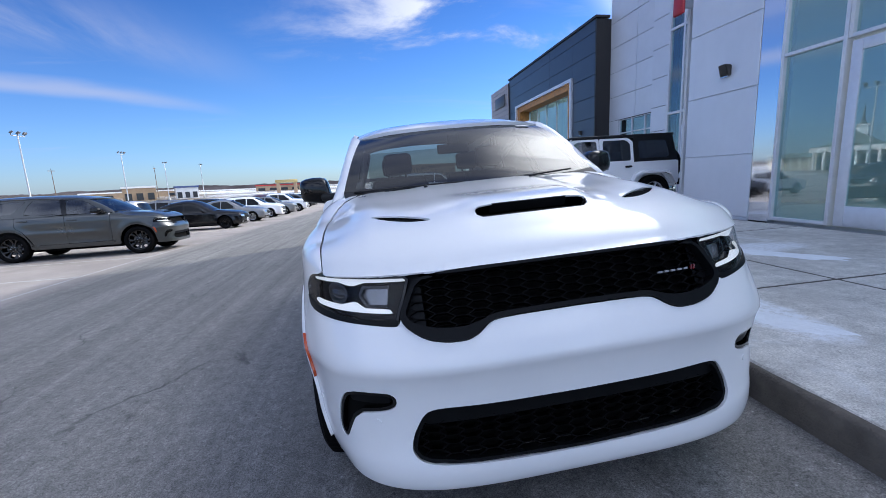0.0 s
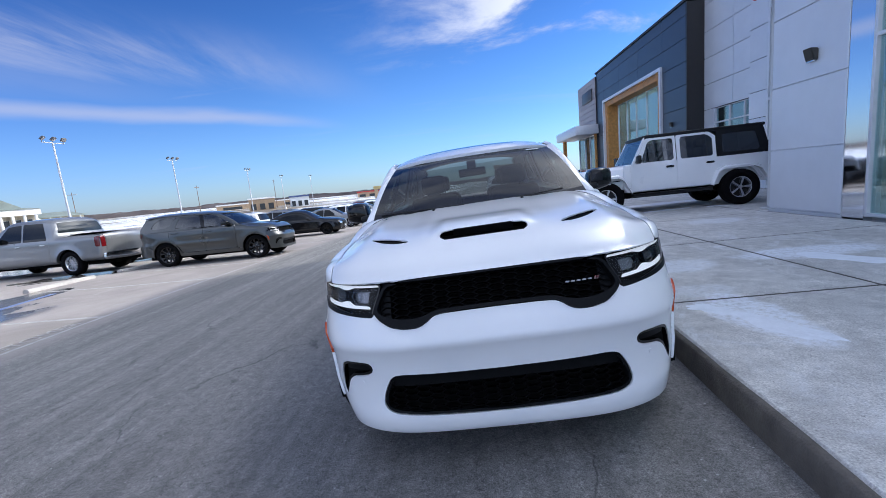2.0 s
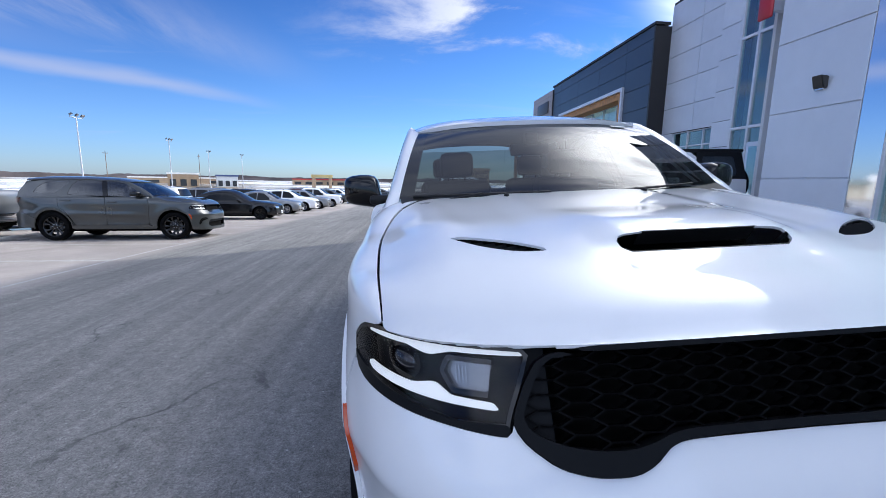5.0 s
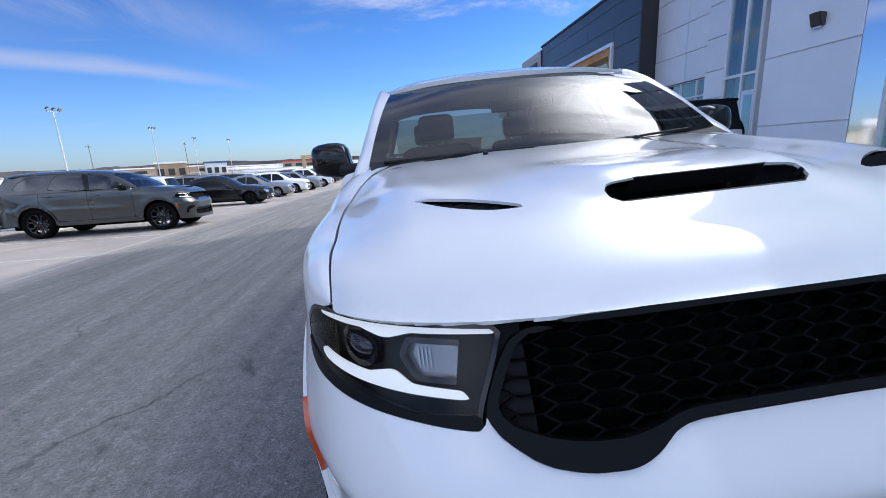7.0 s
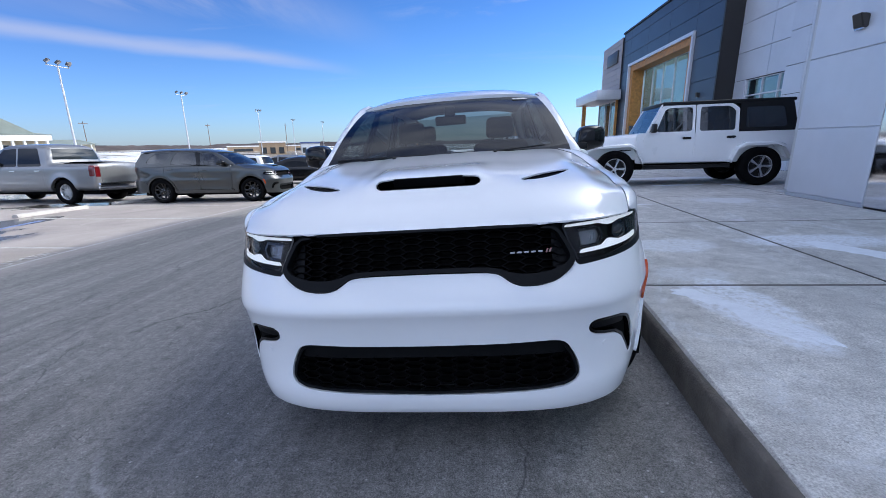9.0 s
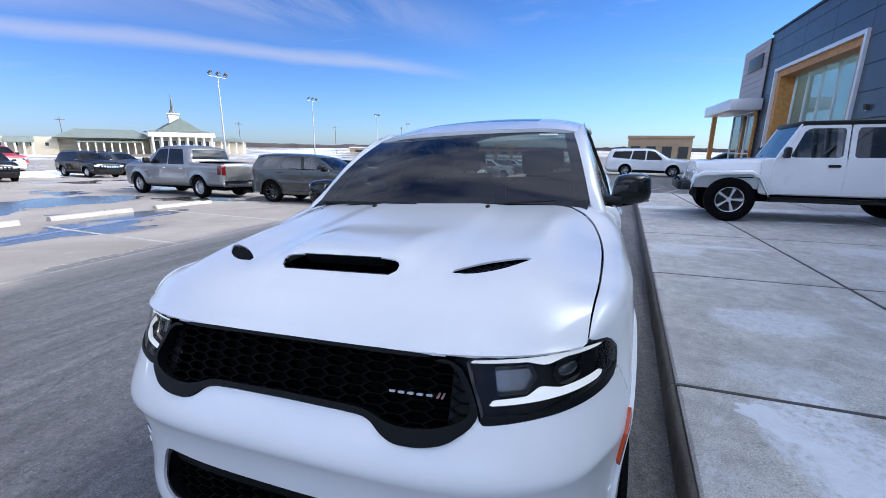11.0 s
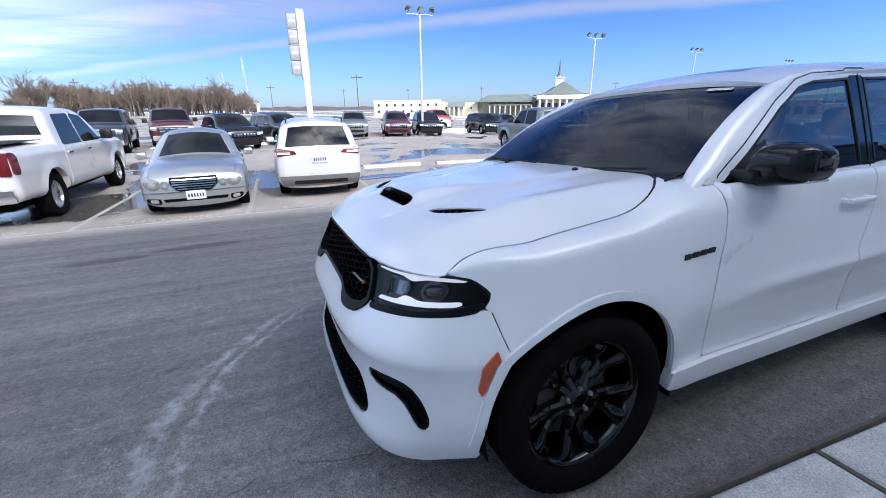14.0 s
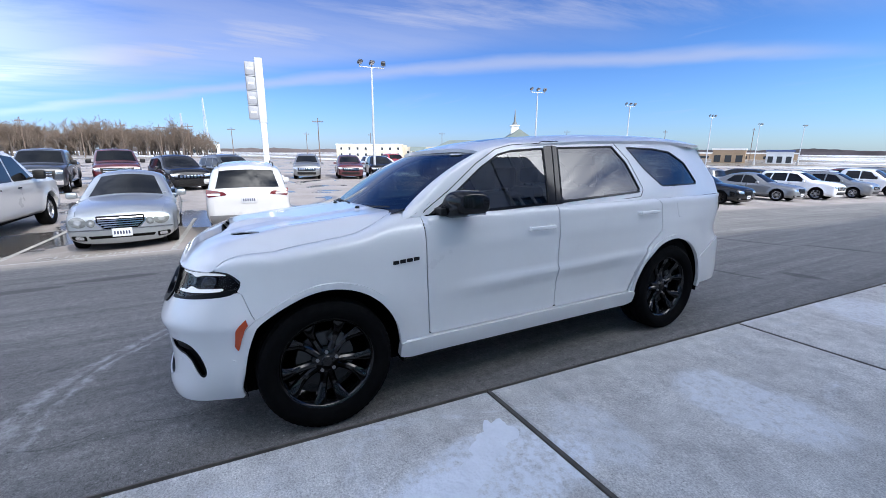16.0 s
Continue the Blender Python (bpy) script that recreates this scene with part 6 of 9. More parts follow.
def treaded_tyre(R, w, rim):
    """A tyre with ribs, grooves and shoulder blocks, and a raised band on the wall."""
    h = w / 2
    prof = [(rim, -h * 0.72), (rim + 0.010, -h * 0.90), (rim + 0.016, -h * 0.95), (rim + 0.045, -h), (rim + 0.05, -h - 0.002), (rim + 0.075, -h - 0.002), (rim + 0.08, -h), (R - 0.028, -h * 0.97), (R - 0.008, -h * 0.86)]
    for g in (-0.5, 0.0, 0.5):
        prof += [(R - 0.001, (g - 0.19) * h), (R, (g - 0.06) * h), (R - 0.009, (g - 0.045) * h), (R - 0.009, (g + 0.045) * h), (R, (g + 0.06) * h), (R - 0.001, (g + 0.19) * h)]
    prof += [(r, -x) for r, x in prof[:9][::-1]]
    n = 180
    vs, fs = lathe(prof, n)
    k = len(prof)
    me = bpy.data.meshes.new("tyre")
    vs = [list(v) for v in vs]
    # shoulder blocks: every third step round is a groove across the edge
    for i in range(0, n, 3):
        for c in (7, 8, 9, k - 10, k - 9, k - 8):
            v = vs[i * k + c]
            for j in (1, 2):
                v[j] *= 1 - 0.009
    me.from_pydata([tuple(v) for v in vs], [], fs)
    me.shade_smooth()
    me.set_sharp_from_angle(angle=radians(35))
    me.materials.append(RUBBER)
    return me


SUV_CACHE = {}


def bm_mesh(name, bm, mat):
    bmesh.ops.recalc_face_normals(bm, faces=bm.faces)
    me = bpy.data.meshes.new(name)
    bm.to_mesh(me)
    bm.free()
    me.materials.append(mat)
    return me


def brake_mesh():
    bm = bmesh.new()
    vs, fs = lathe([(0.06, 0.012), (0.17, 0.012), (0.17, -0.012), (0.06, -0.012)], 40)
    b = [bm.verts.new(v) for v in vs]
    for f in fs:
        bm.faces.new([b[i] for i in f])
    add_box(bm, -0.03, 0.045, 0.09, 0.175, -0.02, 0.11, 0.015)
    me = bpy.data.meshes.new("brake")
    bm.to_mesh(me)
    bm.free()
    me.materials.append(material("brake_steel", (0.07, 0.07, 0.072), 0.45, 0.6, var=0.15, scale=20))
    return me


def suv_body(root, body, fine=1.0):
    st = 0.020 * fine
    U = float(sy(-0.40))
    grille = poly_sdf(to_s(rounded_loop(both_sides(GRILLE), 1)))
    lower = poly_sdf(to_s(rounded_loop(both_sides(LOWER), 2)))
    fog_r = poly_sdf(rounded_loop(to_s(FOG), 1))
    lamp_r = poly_sdf(rounded_loop(lamp_shape(), 1))
    mir = lambda f: (lambda u, v: f(np.abs(u), v))
    fog, lamp = mir(fog_r), mir(lamp_r)
    # ----- front bumper: one skin from corner to corner -----
    half = [(0.0, 0.86), (su(0.45), 0.86), (su(0.6), 0.86), (su(0.8), 0.86), (sc(-0.43, 0.875), 0.875), (sc(-0.415, 0.872), 0.872), (sc(-0.34, 0.69), 0.690), (sy(-0.30), 0.60), (sy(-0.30), 0.32), (sy(-0.37), 0.285), (sy(-0.60), 0.272), (su(0.55), 0.256), (0.0, 0.252)]
    shape = cut(poly_sdf(both_sides(half)), grille, lamp, lower, fog, mir(circle_sdf(float(sy(AF[0])), AF[1], 0.437)))
    bd = (-U - 0.16, U + 0.16, 0.19, 1.0)
    P, F = panel(shape, bd, st * 0.75, skin, depth=0.022)
    mesh_ob("front_bumper", P, F, body, root)
    # ----- grille -----
    inner = poly_sdf(to_s(rounded_loop(both_sides(GRILLE_IN), 1)))
    ring = lambda u, v: np.maximum(grille(u, v) + 0.002, -inner(u, v))
    bx = (-0.78, 0.78, 0.75, 1.0)
    P, F = panel(ring, bx, st * 0.6, skin, depth=0.06, lift=0.010)
    g = mesh_ob("grille", P, F, SATIN_BLACK, root)
    # a black sheet paints the deep shade behind the mesh
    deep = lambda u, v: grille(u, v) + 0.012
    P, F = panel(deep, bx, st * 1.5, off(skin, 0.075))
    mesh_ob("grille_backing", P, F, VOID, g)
    if fine < 1.5:
        vs, fs = honeycomb(skin, lambda u, v: inner(u, v) - 0.004, -0.66, 0.66, 0.800, 0.99, 0.132, 0.0126, 0.0034, 0.034, 0.016)
        mesh_ob("grille_mesh", vs, fs, GRILLE_BLACK, g, "black honeycomb mesh")
    for side in (1, -1):
        fill = panel(poly_sdf([(su(0.50), 0.815), (su(0.64), 0.815), (su(0.60), 0.985), (su(0.50), 0.985)]), (float(su(0.48)), float(su(0.66)), 0.80, 1.0), st, off(skin, 0.028))
        P, F = fill if side > 0 else mirrored(fill)
        mesh_ob("grille_end", P, F, SATIN_BLACK, g)
    # badge: slim plain bars
    for i in range(5):
        u0 = su(0.335 + 0.026 * i)
        P, F = panel(poly_sdf([(u0, 0.880), (u0 + 0.018, 0.880), (u0 + 0.018, 0.886), (u0, 0.886)]), (u0 - 0.004, u0 + 0.024, 0.874, 0.892), 0.004, skin, depth=0.008, lift=0.004)
        mesh_ob("badge", P, F, material("badge_grey", (0.30, 0.31, 0.33), 0.35, 0.5), g)
    for i in range(2):
        u0 = su(0.466 + 0.012 * i)
        P, F = panel(poly_sdf([(u0, 0.877), (u0 + 0.007, 0.877), (u0 + 0.014, 0.892), (u0 + 0.007, 0.892)]), (u0 - 0.004, u0 + 0.02, 0.873, 0.896), 0.003, skin, depth=0.008, lift=0.004)
        mesh_ob("badge", P, F, LENS_RED, g)
    # ----- lower grille -----
    ring = lambda u, v: np.maximum(lower(u, v) + 0.003, -(lower(u, v) + 0.016))
    bl = (-0.72, 0.72, 0.32, 0.57)
    P, F = panel(ring, bl, st * 0.6, off(skin, 0.008), depth=0.06)
    lg = mesh_ob("lower_grille", P, F, SATIN_BLACK, root)
    # shade behind the lower mesh, painted as a black sheet
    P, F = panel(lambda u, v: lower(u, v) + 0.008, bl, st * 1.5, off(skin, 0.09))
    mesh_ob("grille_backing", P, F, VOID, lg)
    P, F = panel(both(lambda u, v: lower(u, v) + 0.012, lambda u, v: 0.478 - v), bl, st, off(skin, 0.03), depth=0.03)
    mesh_ob("crossbar", P, F, SATIN_BLACK, lg)
    if fine < 1.5:
        vs, fs = honeycomb(skin, lambda u, v: np.maximum(lower(u, v) + 0.014, v - 0.478), -0.68, 0.68, 0.345, 0.48, 0.132, 0.0136, 0.0036, 0.03, 0.03)
        mesh_ob("grille_mesh", vs, fs, GRILLE_BLACK, lg, "black honeycomb mesh")
    # ----- fog recesses and headlamps -----
    for side in (1, -1):
        def add(name, sheet, mat, parent, label=""):
            P, F = sheet if side > 0 else mirrored(sheet)
            return mesh_ob(name, P, F, mat, parent, label)

        bf = (float(su(0.60)), float(sy(-0.45)), 0.39, 0.63)
        rec = add("fog_recess", panel(lambda u, v: np.maximum(fog_r(u, v) + 0.002, -(fog_r(u, v) + 0.014)), bf, st * 0.3, off(skin, 0.004), depth=0.02), GLOSS_BLACK, root)
        add("recess_back", panel(fog_r, bf, st, off(skin, 0.026)), VOID, rec)
        add("fog_lamp", panel(poly_sdf(to_s([(0.66, 0.57), (0.66, 0.598), (0.79, 0.595), (0.80, 0.565)]), 0.004), bf, st * 0.6, off(skin, 0.016), depth=0.008), SATIN_BLACK, rec)
        bh = (float(su(0.50)), float(sy(-0.40)), 0.80, 1.0)
        hl = add("headlamp", panel(lambda u, v: np.maximum(lamp_r(u, v) + 0.001, -(lamp_r(u, v) + 0.009)), bh, st * 0.22, off(skin, 0.001), depth=0.06), GLOSS_BLACK, root)
        add("housing", panel(lambda u, v: lamp_r(u, v) + 0.004, bh, st, off(skin, 0.055)), material("lamp_housing", (0.005, 0.005, 0.0055), 0.6, spec=0.1), hl)
        # lit bars: each with its notch
        ua, ub, uc, ud = [float(su(k)) for k in (0.545, 0.70, 0.73, 0.765)]
        ue = float(su(0.862))
        up = [(ua, 0.964), (ua - 0.004, 0.968), (ua + 0.006, 0.973), (ub, 0.976), (uc, 0.977), (ue + 0.004, 0.978), (ue + 0.020, 0.972), (ue + 0.014, 0.967), (ud + 0.02, 0.967), (uc + 0.014, 0.956), (uc - 0.004, 0.956), (ub - 0.014, 0.966)]
        dn = [(float(su(0.604)), 0.868), (float(su(0.612)), 0.878), (ub - 0.006, 0.884), (uc - 0.008, 0.902), (uc + 0.006, 0.902), (ud + 0.012, 0.893), (ue + 0.020, 0.899), (ue + 0.036, 0.893), (ue + 0.012, 0.885), (ub, 0.873)]
        for pts in (up, dn):
            add("light_bar", panel(poly_sdf(pts, 0.0015), bh, st * 0.35, off(skin, 0.010), depth=0.006), LED, hl, "lit white light bar")
        add("lamp_trim", panel(lambda u, v: np.maximum(lamp_r(u, v) + 0.001, v - (0.846 + 0.15 * np.maximum(0, u - 0.70))), bh, st * 0.4, off(skin, -0.001), depth=0.02), SATIN_BLACK, hl, "satin black strip under the lamp")
        # projector and reflector
        bowls = ((0.805, 0.928, 0.025, 0.044), (0.655, 0.922, 0.030, 0.052))
        for k, (cx, cz, rz, ru) in enumerate(bowls):
            cu = float(su(cx))
            if k == 0:
                pts = [(cu + ru * math.cos(t), cz + rz * math.sin(t)) for t in np.linspace(0, 2 * math.pi, 24, endpoint=False)]
            else:
                pts = [(cu + 0.062, cz + 0.002), (cu + 0.048, cz + 0.024), (cu - 0.044, cz + 0.022), (cu - 0.060, cz + 0.012), (cu - 0.036, cz - 0.026), (cu + 0.042, cz - 0.024)]
            f = poly_sdf(pts)
            rim_s = lambda u, v: np.maximum(f(u, v) - 0.010, -f(u, v))
            add("bezel", panel(rim_s, bh, st * 0.35, off(skin, 0.030), depth=0.025), GLOSS_BLACK, hl)
            if k == 0:
                def bulge(u, v, cu=cu, cz=cz, ru=ru, rz=rz):
                    q = np.clip(((u - cu) / ru) ** 2 + ((v - cz) / rz) ** 2, 0, 1)
                    p0, p1 = off(skin, 0.022)(u, v), off(skin, 0.050)(u, v)
                    t = 1 - np.sqrt(1 - q * 0.98)
                    return tuple(a * (1 - t) + b * t for a, b in zip(p0, p1))

                add("projector_lens", panel(f, bh, st * 0.35, bulge), material("projector_glass", (0.012, 0.013, 0.018), 0.02, spec=0.6), hl)
            else:
                add("reflector", panel(f, bh, st * 0.35, off(skin, 0.048)), material("reflector_bowl", (0.22, 0.225, 0.235), 0.25, 0.6), hl)
                for i in range(4):
                    u0 = cu + 0.012 + 0.008 * i
                    add("facet", panel(poly_sdf([(u0, cz - 0.015), (u0 + 0.003, cz - 0.014), (u0 + 0.003, cz + 0.014), (u0, cz + 0.016)]), (u0 - 0.002, u0 + 0.006, cz - 0.02, cz + 0.02), 0.003, off(skin, 0.044), depth=0.004), material("facet_metal", (0.4, 0.41, 0.42), 0.2, 0.7), hl)
        cover = add("lamp_cover", panel(lambda u, v: lamp_r(u, v) + 0.008, bh, st * 0.7, off(skin, 0.002)), LENS_COVER, hl)
        cover.visible_shadow = False
        # ----- fender -----
        yk = lambda y: float(sy(y))
        top = 1.0 + ROLL
        fend = [(sc(-0.43, 0.878), 0.878), (sc(-0.45, 0.92), 0.92), (float(su(0.835)), 0.975), (float(su(0.826)), 1.25), (yk(0.345), 1.32), (yk(0.40), 1.32), (yk(0.60), 1.35), (yk(0.66), 1.35), (yk(0.632), 1.11), (yk(0.64), 0.80), (yk(0.66), 0.425), (yk(0.50), 0.405), (yk(0.30), 0.405), (sc(-0.335, 0.69), 0.69), (sc(-0.412, 0.874), 0.874)]
        archF = circle_sdf(yk(AF[0]), AF[1], 0.437)
        archR = circle_sdf(yk(AR[0]), AR[1], 0.437)
        rolled = lambda u, v: v - (shoulder(np.interp(u, CS, CY)) + ROLL - 0.003)
        fender = lambda u, v: np.maximum(cut(poly_sdf(fend), archF, lamp_r)(u, v), rolled(u, v))
        add("fender", panel(fender, (float(su(0.80)), yk(0.68), 0.38, 1.36), st * 1.2, skin, depth=0.02), body, root)
        # ----- doors, quarter panel, sill -----
        gap = 0.0022
        d1 = [(yk(0.636), 1.40), (yk(0.636), 1.10), (yk(0.645), 0.80), (yk(0.665), 0.425), (yk(1.728), 0.425), (yk(1.728), 1.40)]
        d2 = [(yk(1.732), 1.40), (yk(1.732), 0.425), (yk(2.535), 0.425), (yk(2.60), 0.60), (yk(2.72), 0.80), (yk(2.885), 0.93), (yk(2.895), 1.17), (yk(2.80), 1.40)]
        q1 = [(yk(2.80), 1.40), (yk(2.899), 1.17), (yk(2.889), 0.93), (yk(2.72), 0.79), (yk(2.54), 0.42), (yk(3.50), 0.42), (yk(3.47), 0.62), (yk(3.72), 0.74), (sr(0.80), 0.78), (sr(0.76), 1.30), (sr(0.76), 1.40)]
        for nm, poly in (("front_door", d1), ("rear_door", d2), ("quarter_panel", q1)):
            reg = poly_sdf(poly)
            ff = lambda u, v, reg=reg: np.maximum(np.maximum(reg(u, v) + gap, -archR(u, v)), rolled(u, v) + 0.002)
            uu = [p[0] for p in poly]
            ob = add(nm, panel(ff, (min(uu) - 0.02, max(uu) + 0.02, 0.40, 1.36), st * 1.05, skin, depth=0.018), body, root)
            if nm != "quarter_panel":
                y = 1.55 if nm == "front_door" else 2.70
                x, _, z = skin(np.array([yk(y)]), np.array([1.075]))
                bm = bmesh.new()
                zz = 1.06 if nm == "front_door" else 1.096
                add_box(bm, x[0] + 0.022, x[0] + 0.042, y - 0.115, y + 0.115, zz - 0.014, zz + 0.014, 0.010)
                add_box(bm, x[0] - 0.02, x[0] + 0.03, y - 0.112, y - 0.085, zz - 0.012, zz + 0.012, 0.006)
                add_box(bm, x[0] - 0.02, x[0] + 0.03, y + 0.075, y + 0.112, zz - 0.013, zz + 0.013, 0.006)
                if side < 0:
                    bmesh.ops.scale(bm, vec=(-1, 1, 1), verts=bm.verts)
                bm_ob("door_handle", bm, body, ob, smooth=True)
        # the arch lips stand a little proud
        for cyz, nm, ang in ((AF, "arch_lip", 0), (AR, "arch_lip", 1)):
            c = (yk(cyz[0]), cyz[1])
            ringf = lambda u, v, c=c: np.maximum(np.maximum(np.hypot(u - c[0], v - c[1]) - 0.476, 0.440 - np.hypot(u - c[0], v - c[1])), 0.33 - v)
            add(nm, panel(ringf, (c[0] - 0.5, c[0] + 0.5, 0.30, 0.9), st, skin, depth=0.03, lift=0.012), body, root)
        sill = poly_sdf([(yk(0.43), 0.42), (yk(0.44), 0.325), (yk(0.52), 0.312), (yk(2.52), 0.312), (yk(2.60), 0.330), (yk(2.62), 0.42)])
        add("sill", panel(cut(sill, archF, archR), (yk(0.42), yk(2.62), 0.25, 0.44), st * 1.3, off(skin, -0.026), depth=0.05), body, root)
        # rear bumper corner shown from the side, and tail lamp
        rb = [(yk(3.45), 0.36), (yk(3.470), 0.615), (yk(3.72), 0.735), (sr(0.80), 0.775), (sr(0.0) + 0.002, 0.775), (sr(0.0) + 0.002, 0.36), (sr(0.75), 0.36), (yk(3.70), 0.36)]
        add("rear_bumper", panel(cut(poly_sdf(rb), archR), (yk(3.40), float(sr(0.0)) + 0.01, 0.28, 0.80), st * 1.6, off(skin, -0.004), depth=0.02), body, root)
        tl = [(yk(3.86), 1.205), (sr(0.80), 1.18), (sr(0.0) + 0.002, 1.16), (sr(0.0) + 0.002, 1.04), (sr(0.80), 1.04), (yk(3.96), 1.03)]
        add("tail_lamp", panel(poly_sdf(tl), (yk(3.6), float(sr(0.0)) + 0.01, 1.0, 1.25), st * 1.2, off(skin, -0.006), depth=0.02), LENS_RED if fine > 1.5 else GLOSS_BLACK, root)
        lift_g = [(sr(0.76), 0.78), (sr(0.0) + 0.002, 0.78), (sr(0.0) + 0.002, 1.19), (sr(0.76), 1.19)]
        add("tailgate", panel(poly_sdf(lift_g), (float(sr(0.80)), float(sr(0.0)) + 0.01, 0.75, 1.22), st * 2, skin, depth=0.02), body, root)
        # amber marker on the arch, parking sensors
        cu, cz = yk(AF[0]), AF[1]
        band = [(0.484, 0.36), (0.484, 0.50), (0.484, 0.68), (0.518, 0.70), (0.511, 0.54), (0.503, 0.40)]
        mk = poly_sdf([(cu - r * math.cos(a), cz + r * math.sin(a)) for r, a in band], 0.002)
        add("side_marker", panel(mk, (cu - 0.56, cu - 0.34, 0.50, 0.80), 0.005, off(skin, -0.010), depth=0.014), ORANGE, root, "amber side marker lamp")
        for u, v in ((yk(-0.47), 0.505), (float(su(0.70)), 0.505)):
            add("parking_sensor", panel(circle_sdf(u, v, 0.011), (u - 0.015, u + 0.015, v - 0.015, v + 0.015), 0.004, skin, depth=0.006, lift=0.003), body, root)
        # plain bars where the fender badge sits
        if fine < 1.5:
            for i in range(4):
                u = yk(0.415 + 0.045 * i)
                v = 0.929 + 0.003 * i
                add("fender_badge", panel(poly_sdf([(u, v), (u + 0.035, v + 0.001), (u + 0.035, v + 0.021), (u, v + 0.020)], 0.001), (u - 0.01, u + 0.05, v - 0.01, v + 0.03), 0.005, skin, depth=0.006, lift=0.005), BLACK, root)
        fc = [(yk(3.125), 1.035), (yk(3.285), 1.030), (yk(3.275), 1.165), (yk(3.115), 1.170)]
        if side > 0:
            add("fuel_flap", panel(poly_sdf(fc, 0.012), (yk(3.08), yk(3.33), 1.0, 1.2), st, skin, depth=0.004, lift=0.003), body, root)
        # ----- pillars and side glass -----
        wf = [(0.70, 1.196), (0.88, 1.305), (1.14, 1.486), (1.31, 1.577), (1.44, 1.605), (1.735, 1.622), (1.665, 1.222), (1.10, 1.203)]
        wr = [(1.80, 1.226), (1.885, 1.627), (2.485, 1.640), (2.60, 1.510), (2.685, 1.290), (2.66, 1.265)]
        wq = [(2.665, 1.633), (3.00, 1.622), (3.215, 1.596), (3.42, 1.492), (3.550, 1.325), (3.53, 1.305), (3.01, 1.303), (2.975, 1.315), (2.81, 1.455)]
        pill = [(0.56, 1.195), (0.70, 1.262), (0.90, 1.425), (1.11, 1.553), (1.27, 1.622), (1.44, 1.662), (1.80, 1.672), (2.7, 1.680), (3.3, 1.670), (3.60, 1.652), (3.78, 1.625), (3.81, 1.56), (3.95, 1.33), (4.03, 1.195)]
        wins = [poly_sdf(w, 0.006) for w in (wf, wr, wq)]
        bp = poly_sdf([(1.655, 1.212), (1.745, 1.640), (1.885, 1.645), (1.80, 1.212)])
        pbox = (0.5, 3.95, 1.18, 1.70)
        pl_ob = add("side_frame", panel(cut(poly_sdf(pill), *wins, bp), pbox, st * 1.1, upper, depth=0.03), body, root)
        add("middle_pillar", panel(cut(bp, *[grow(w, -0.0) for w in wins]), (1.6, 1.95, 1.2, 1.66), st, upper, depth=0.02, lift=-0.002), GLOSS_BLACK, root)
        for nm, w, mt in (("front_side_window", wins[0], GLASS_DOOR), ("rear_side_window", wins[1], GLASS_DARK), ("quarter_window", wins[2], GLASS_DARK)):
            pane = add(nm, panel(grow(w, 0.004), pbox, st * 1.5, off(upper, 0.006)), mt, root)
            pane.visible_shadow = False
            if fine > 1.5:
                continue
            seal = lambda u, v, w=w: np.maximum(w(u, v) - 0.002, -(w(u, v) + 0.009))
            add("window_seal", panel(seal, pbox, st * 0.35, upper, depth=0.012, lift=0.0005), BLACK, pane)
        # dark shut line round the doors' window frames
        if fine < 1.5:
            dw = lambda u, v: np.minimum(np.minimum(wins[0](u, v), wins[1](u, v)), bp(u, v))
            line = lambda u, v: np.maximum(np.maximum(np.abs(dw(u, v) - 0.036) - 0.0028, 1.215 - v), u - 2.74)
            add("door_seam", panel(line, (0.5, 2.8, 1.2, 1.70), 0.0055, upper, depth=0.004, lift=0.0015), BLACK, root)
            split = poly_sdf([(1.735, 1.200), (1.741, 1.200), (1.841, 1.672), (1.835, 1.672)])
            add("door_seam", panel(split, (1.72, 1.86, 1.19, 1.68), 0.004, upper, depth=0.004, lift=0.002), BLACK, root)
        # black belt moulding
        belt = poly_sdf([(0.66, 1.190), (1.70, 1.216), (2.67, 1.256), (2.69, 1.272), (1.70, 1.231), (0.66, 1.204)])
        add("belt_moulding", panel(belt, (0.6, 2.75, 1.17, 1.29), st * 0.6, upper, depth=0.01, lift=0.006), GLOSS_BLACK, root)
        # ----- front pillar skin between windscreen and side frame -----
        rows = []
        for i in range(25):
            t = -0.22 + 1.22 * i / 24
            yo = np.interp(t, [-0.22, 0, 0.25, 0.5, 0.75, 1], [0.42, 0.56, 0.74, 0.93, 1.14, 1.36])
            zo = np.interp(yo, [0.42] + [p[0] for p in pill[:6]], [1.125] + [p[1] for p in pill[:6]])
            a = np.array(upper(np.array(yo), np.array(zo)), float)
            b = np.array(screen(1.0, t), float)
            sink = np.array([0.0, 0.0, -0.06 * max(0.0, -t / 0.22)])
            a, b = a + sink, b + sink
            rows.append([a * (1 - k) + b * k + np.array([0.012, -0.010, 0.012]) * math.sin(math.pi * k) for k in np.linspace(0, 1, 7)])
        vs = [p for r in rows for p in r]
        fs = [(i * 7 + j, (i + 1) * 7 + j, (i + 1) * 7 + j + 1, i * 7 + j + 1) for i in range(24) for j in range(6)]
        add("windscreen_pillar", (np.array(vs), [list(f[::-1]) for f in fs]), body, root)
        # mirror
        mirror_arm(root, side, body)
    # ----- hood -----
    xs = np.linspace(-0.825, 0.825, 41)
    front = [(x, float(nose_y(x)) - 0.006) for x in xs]
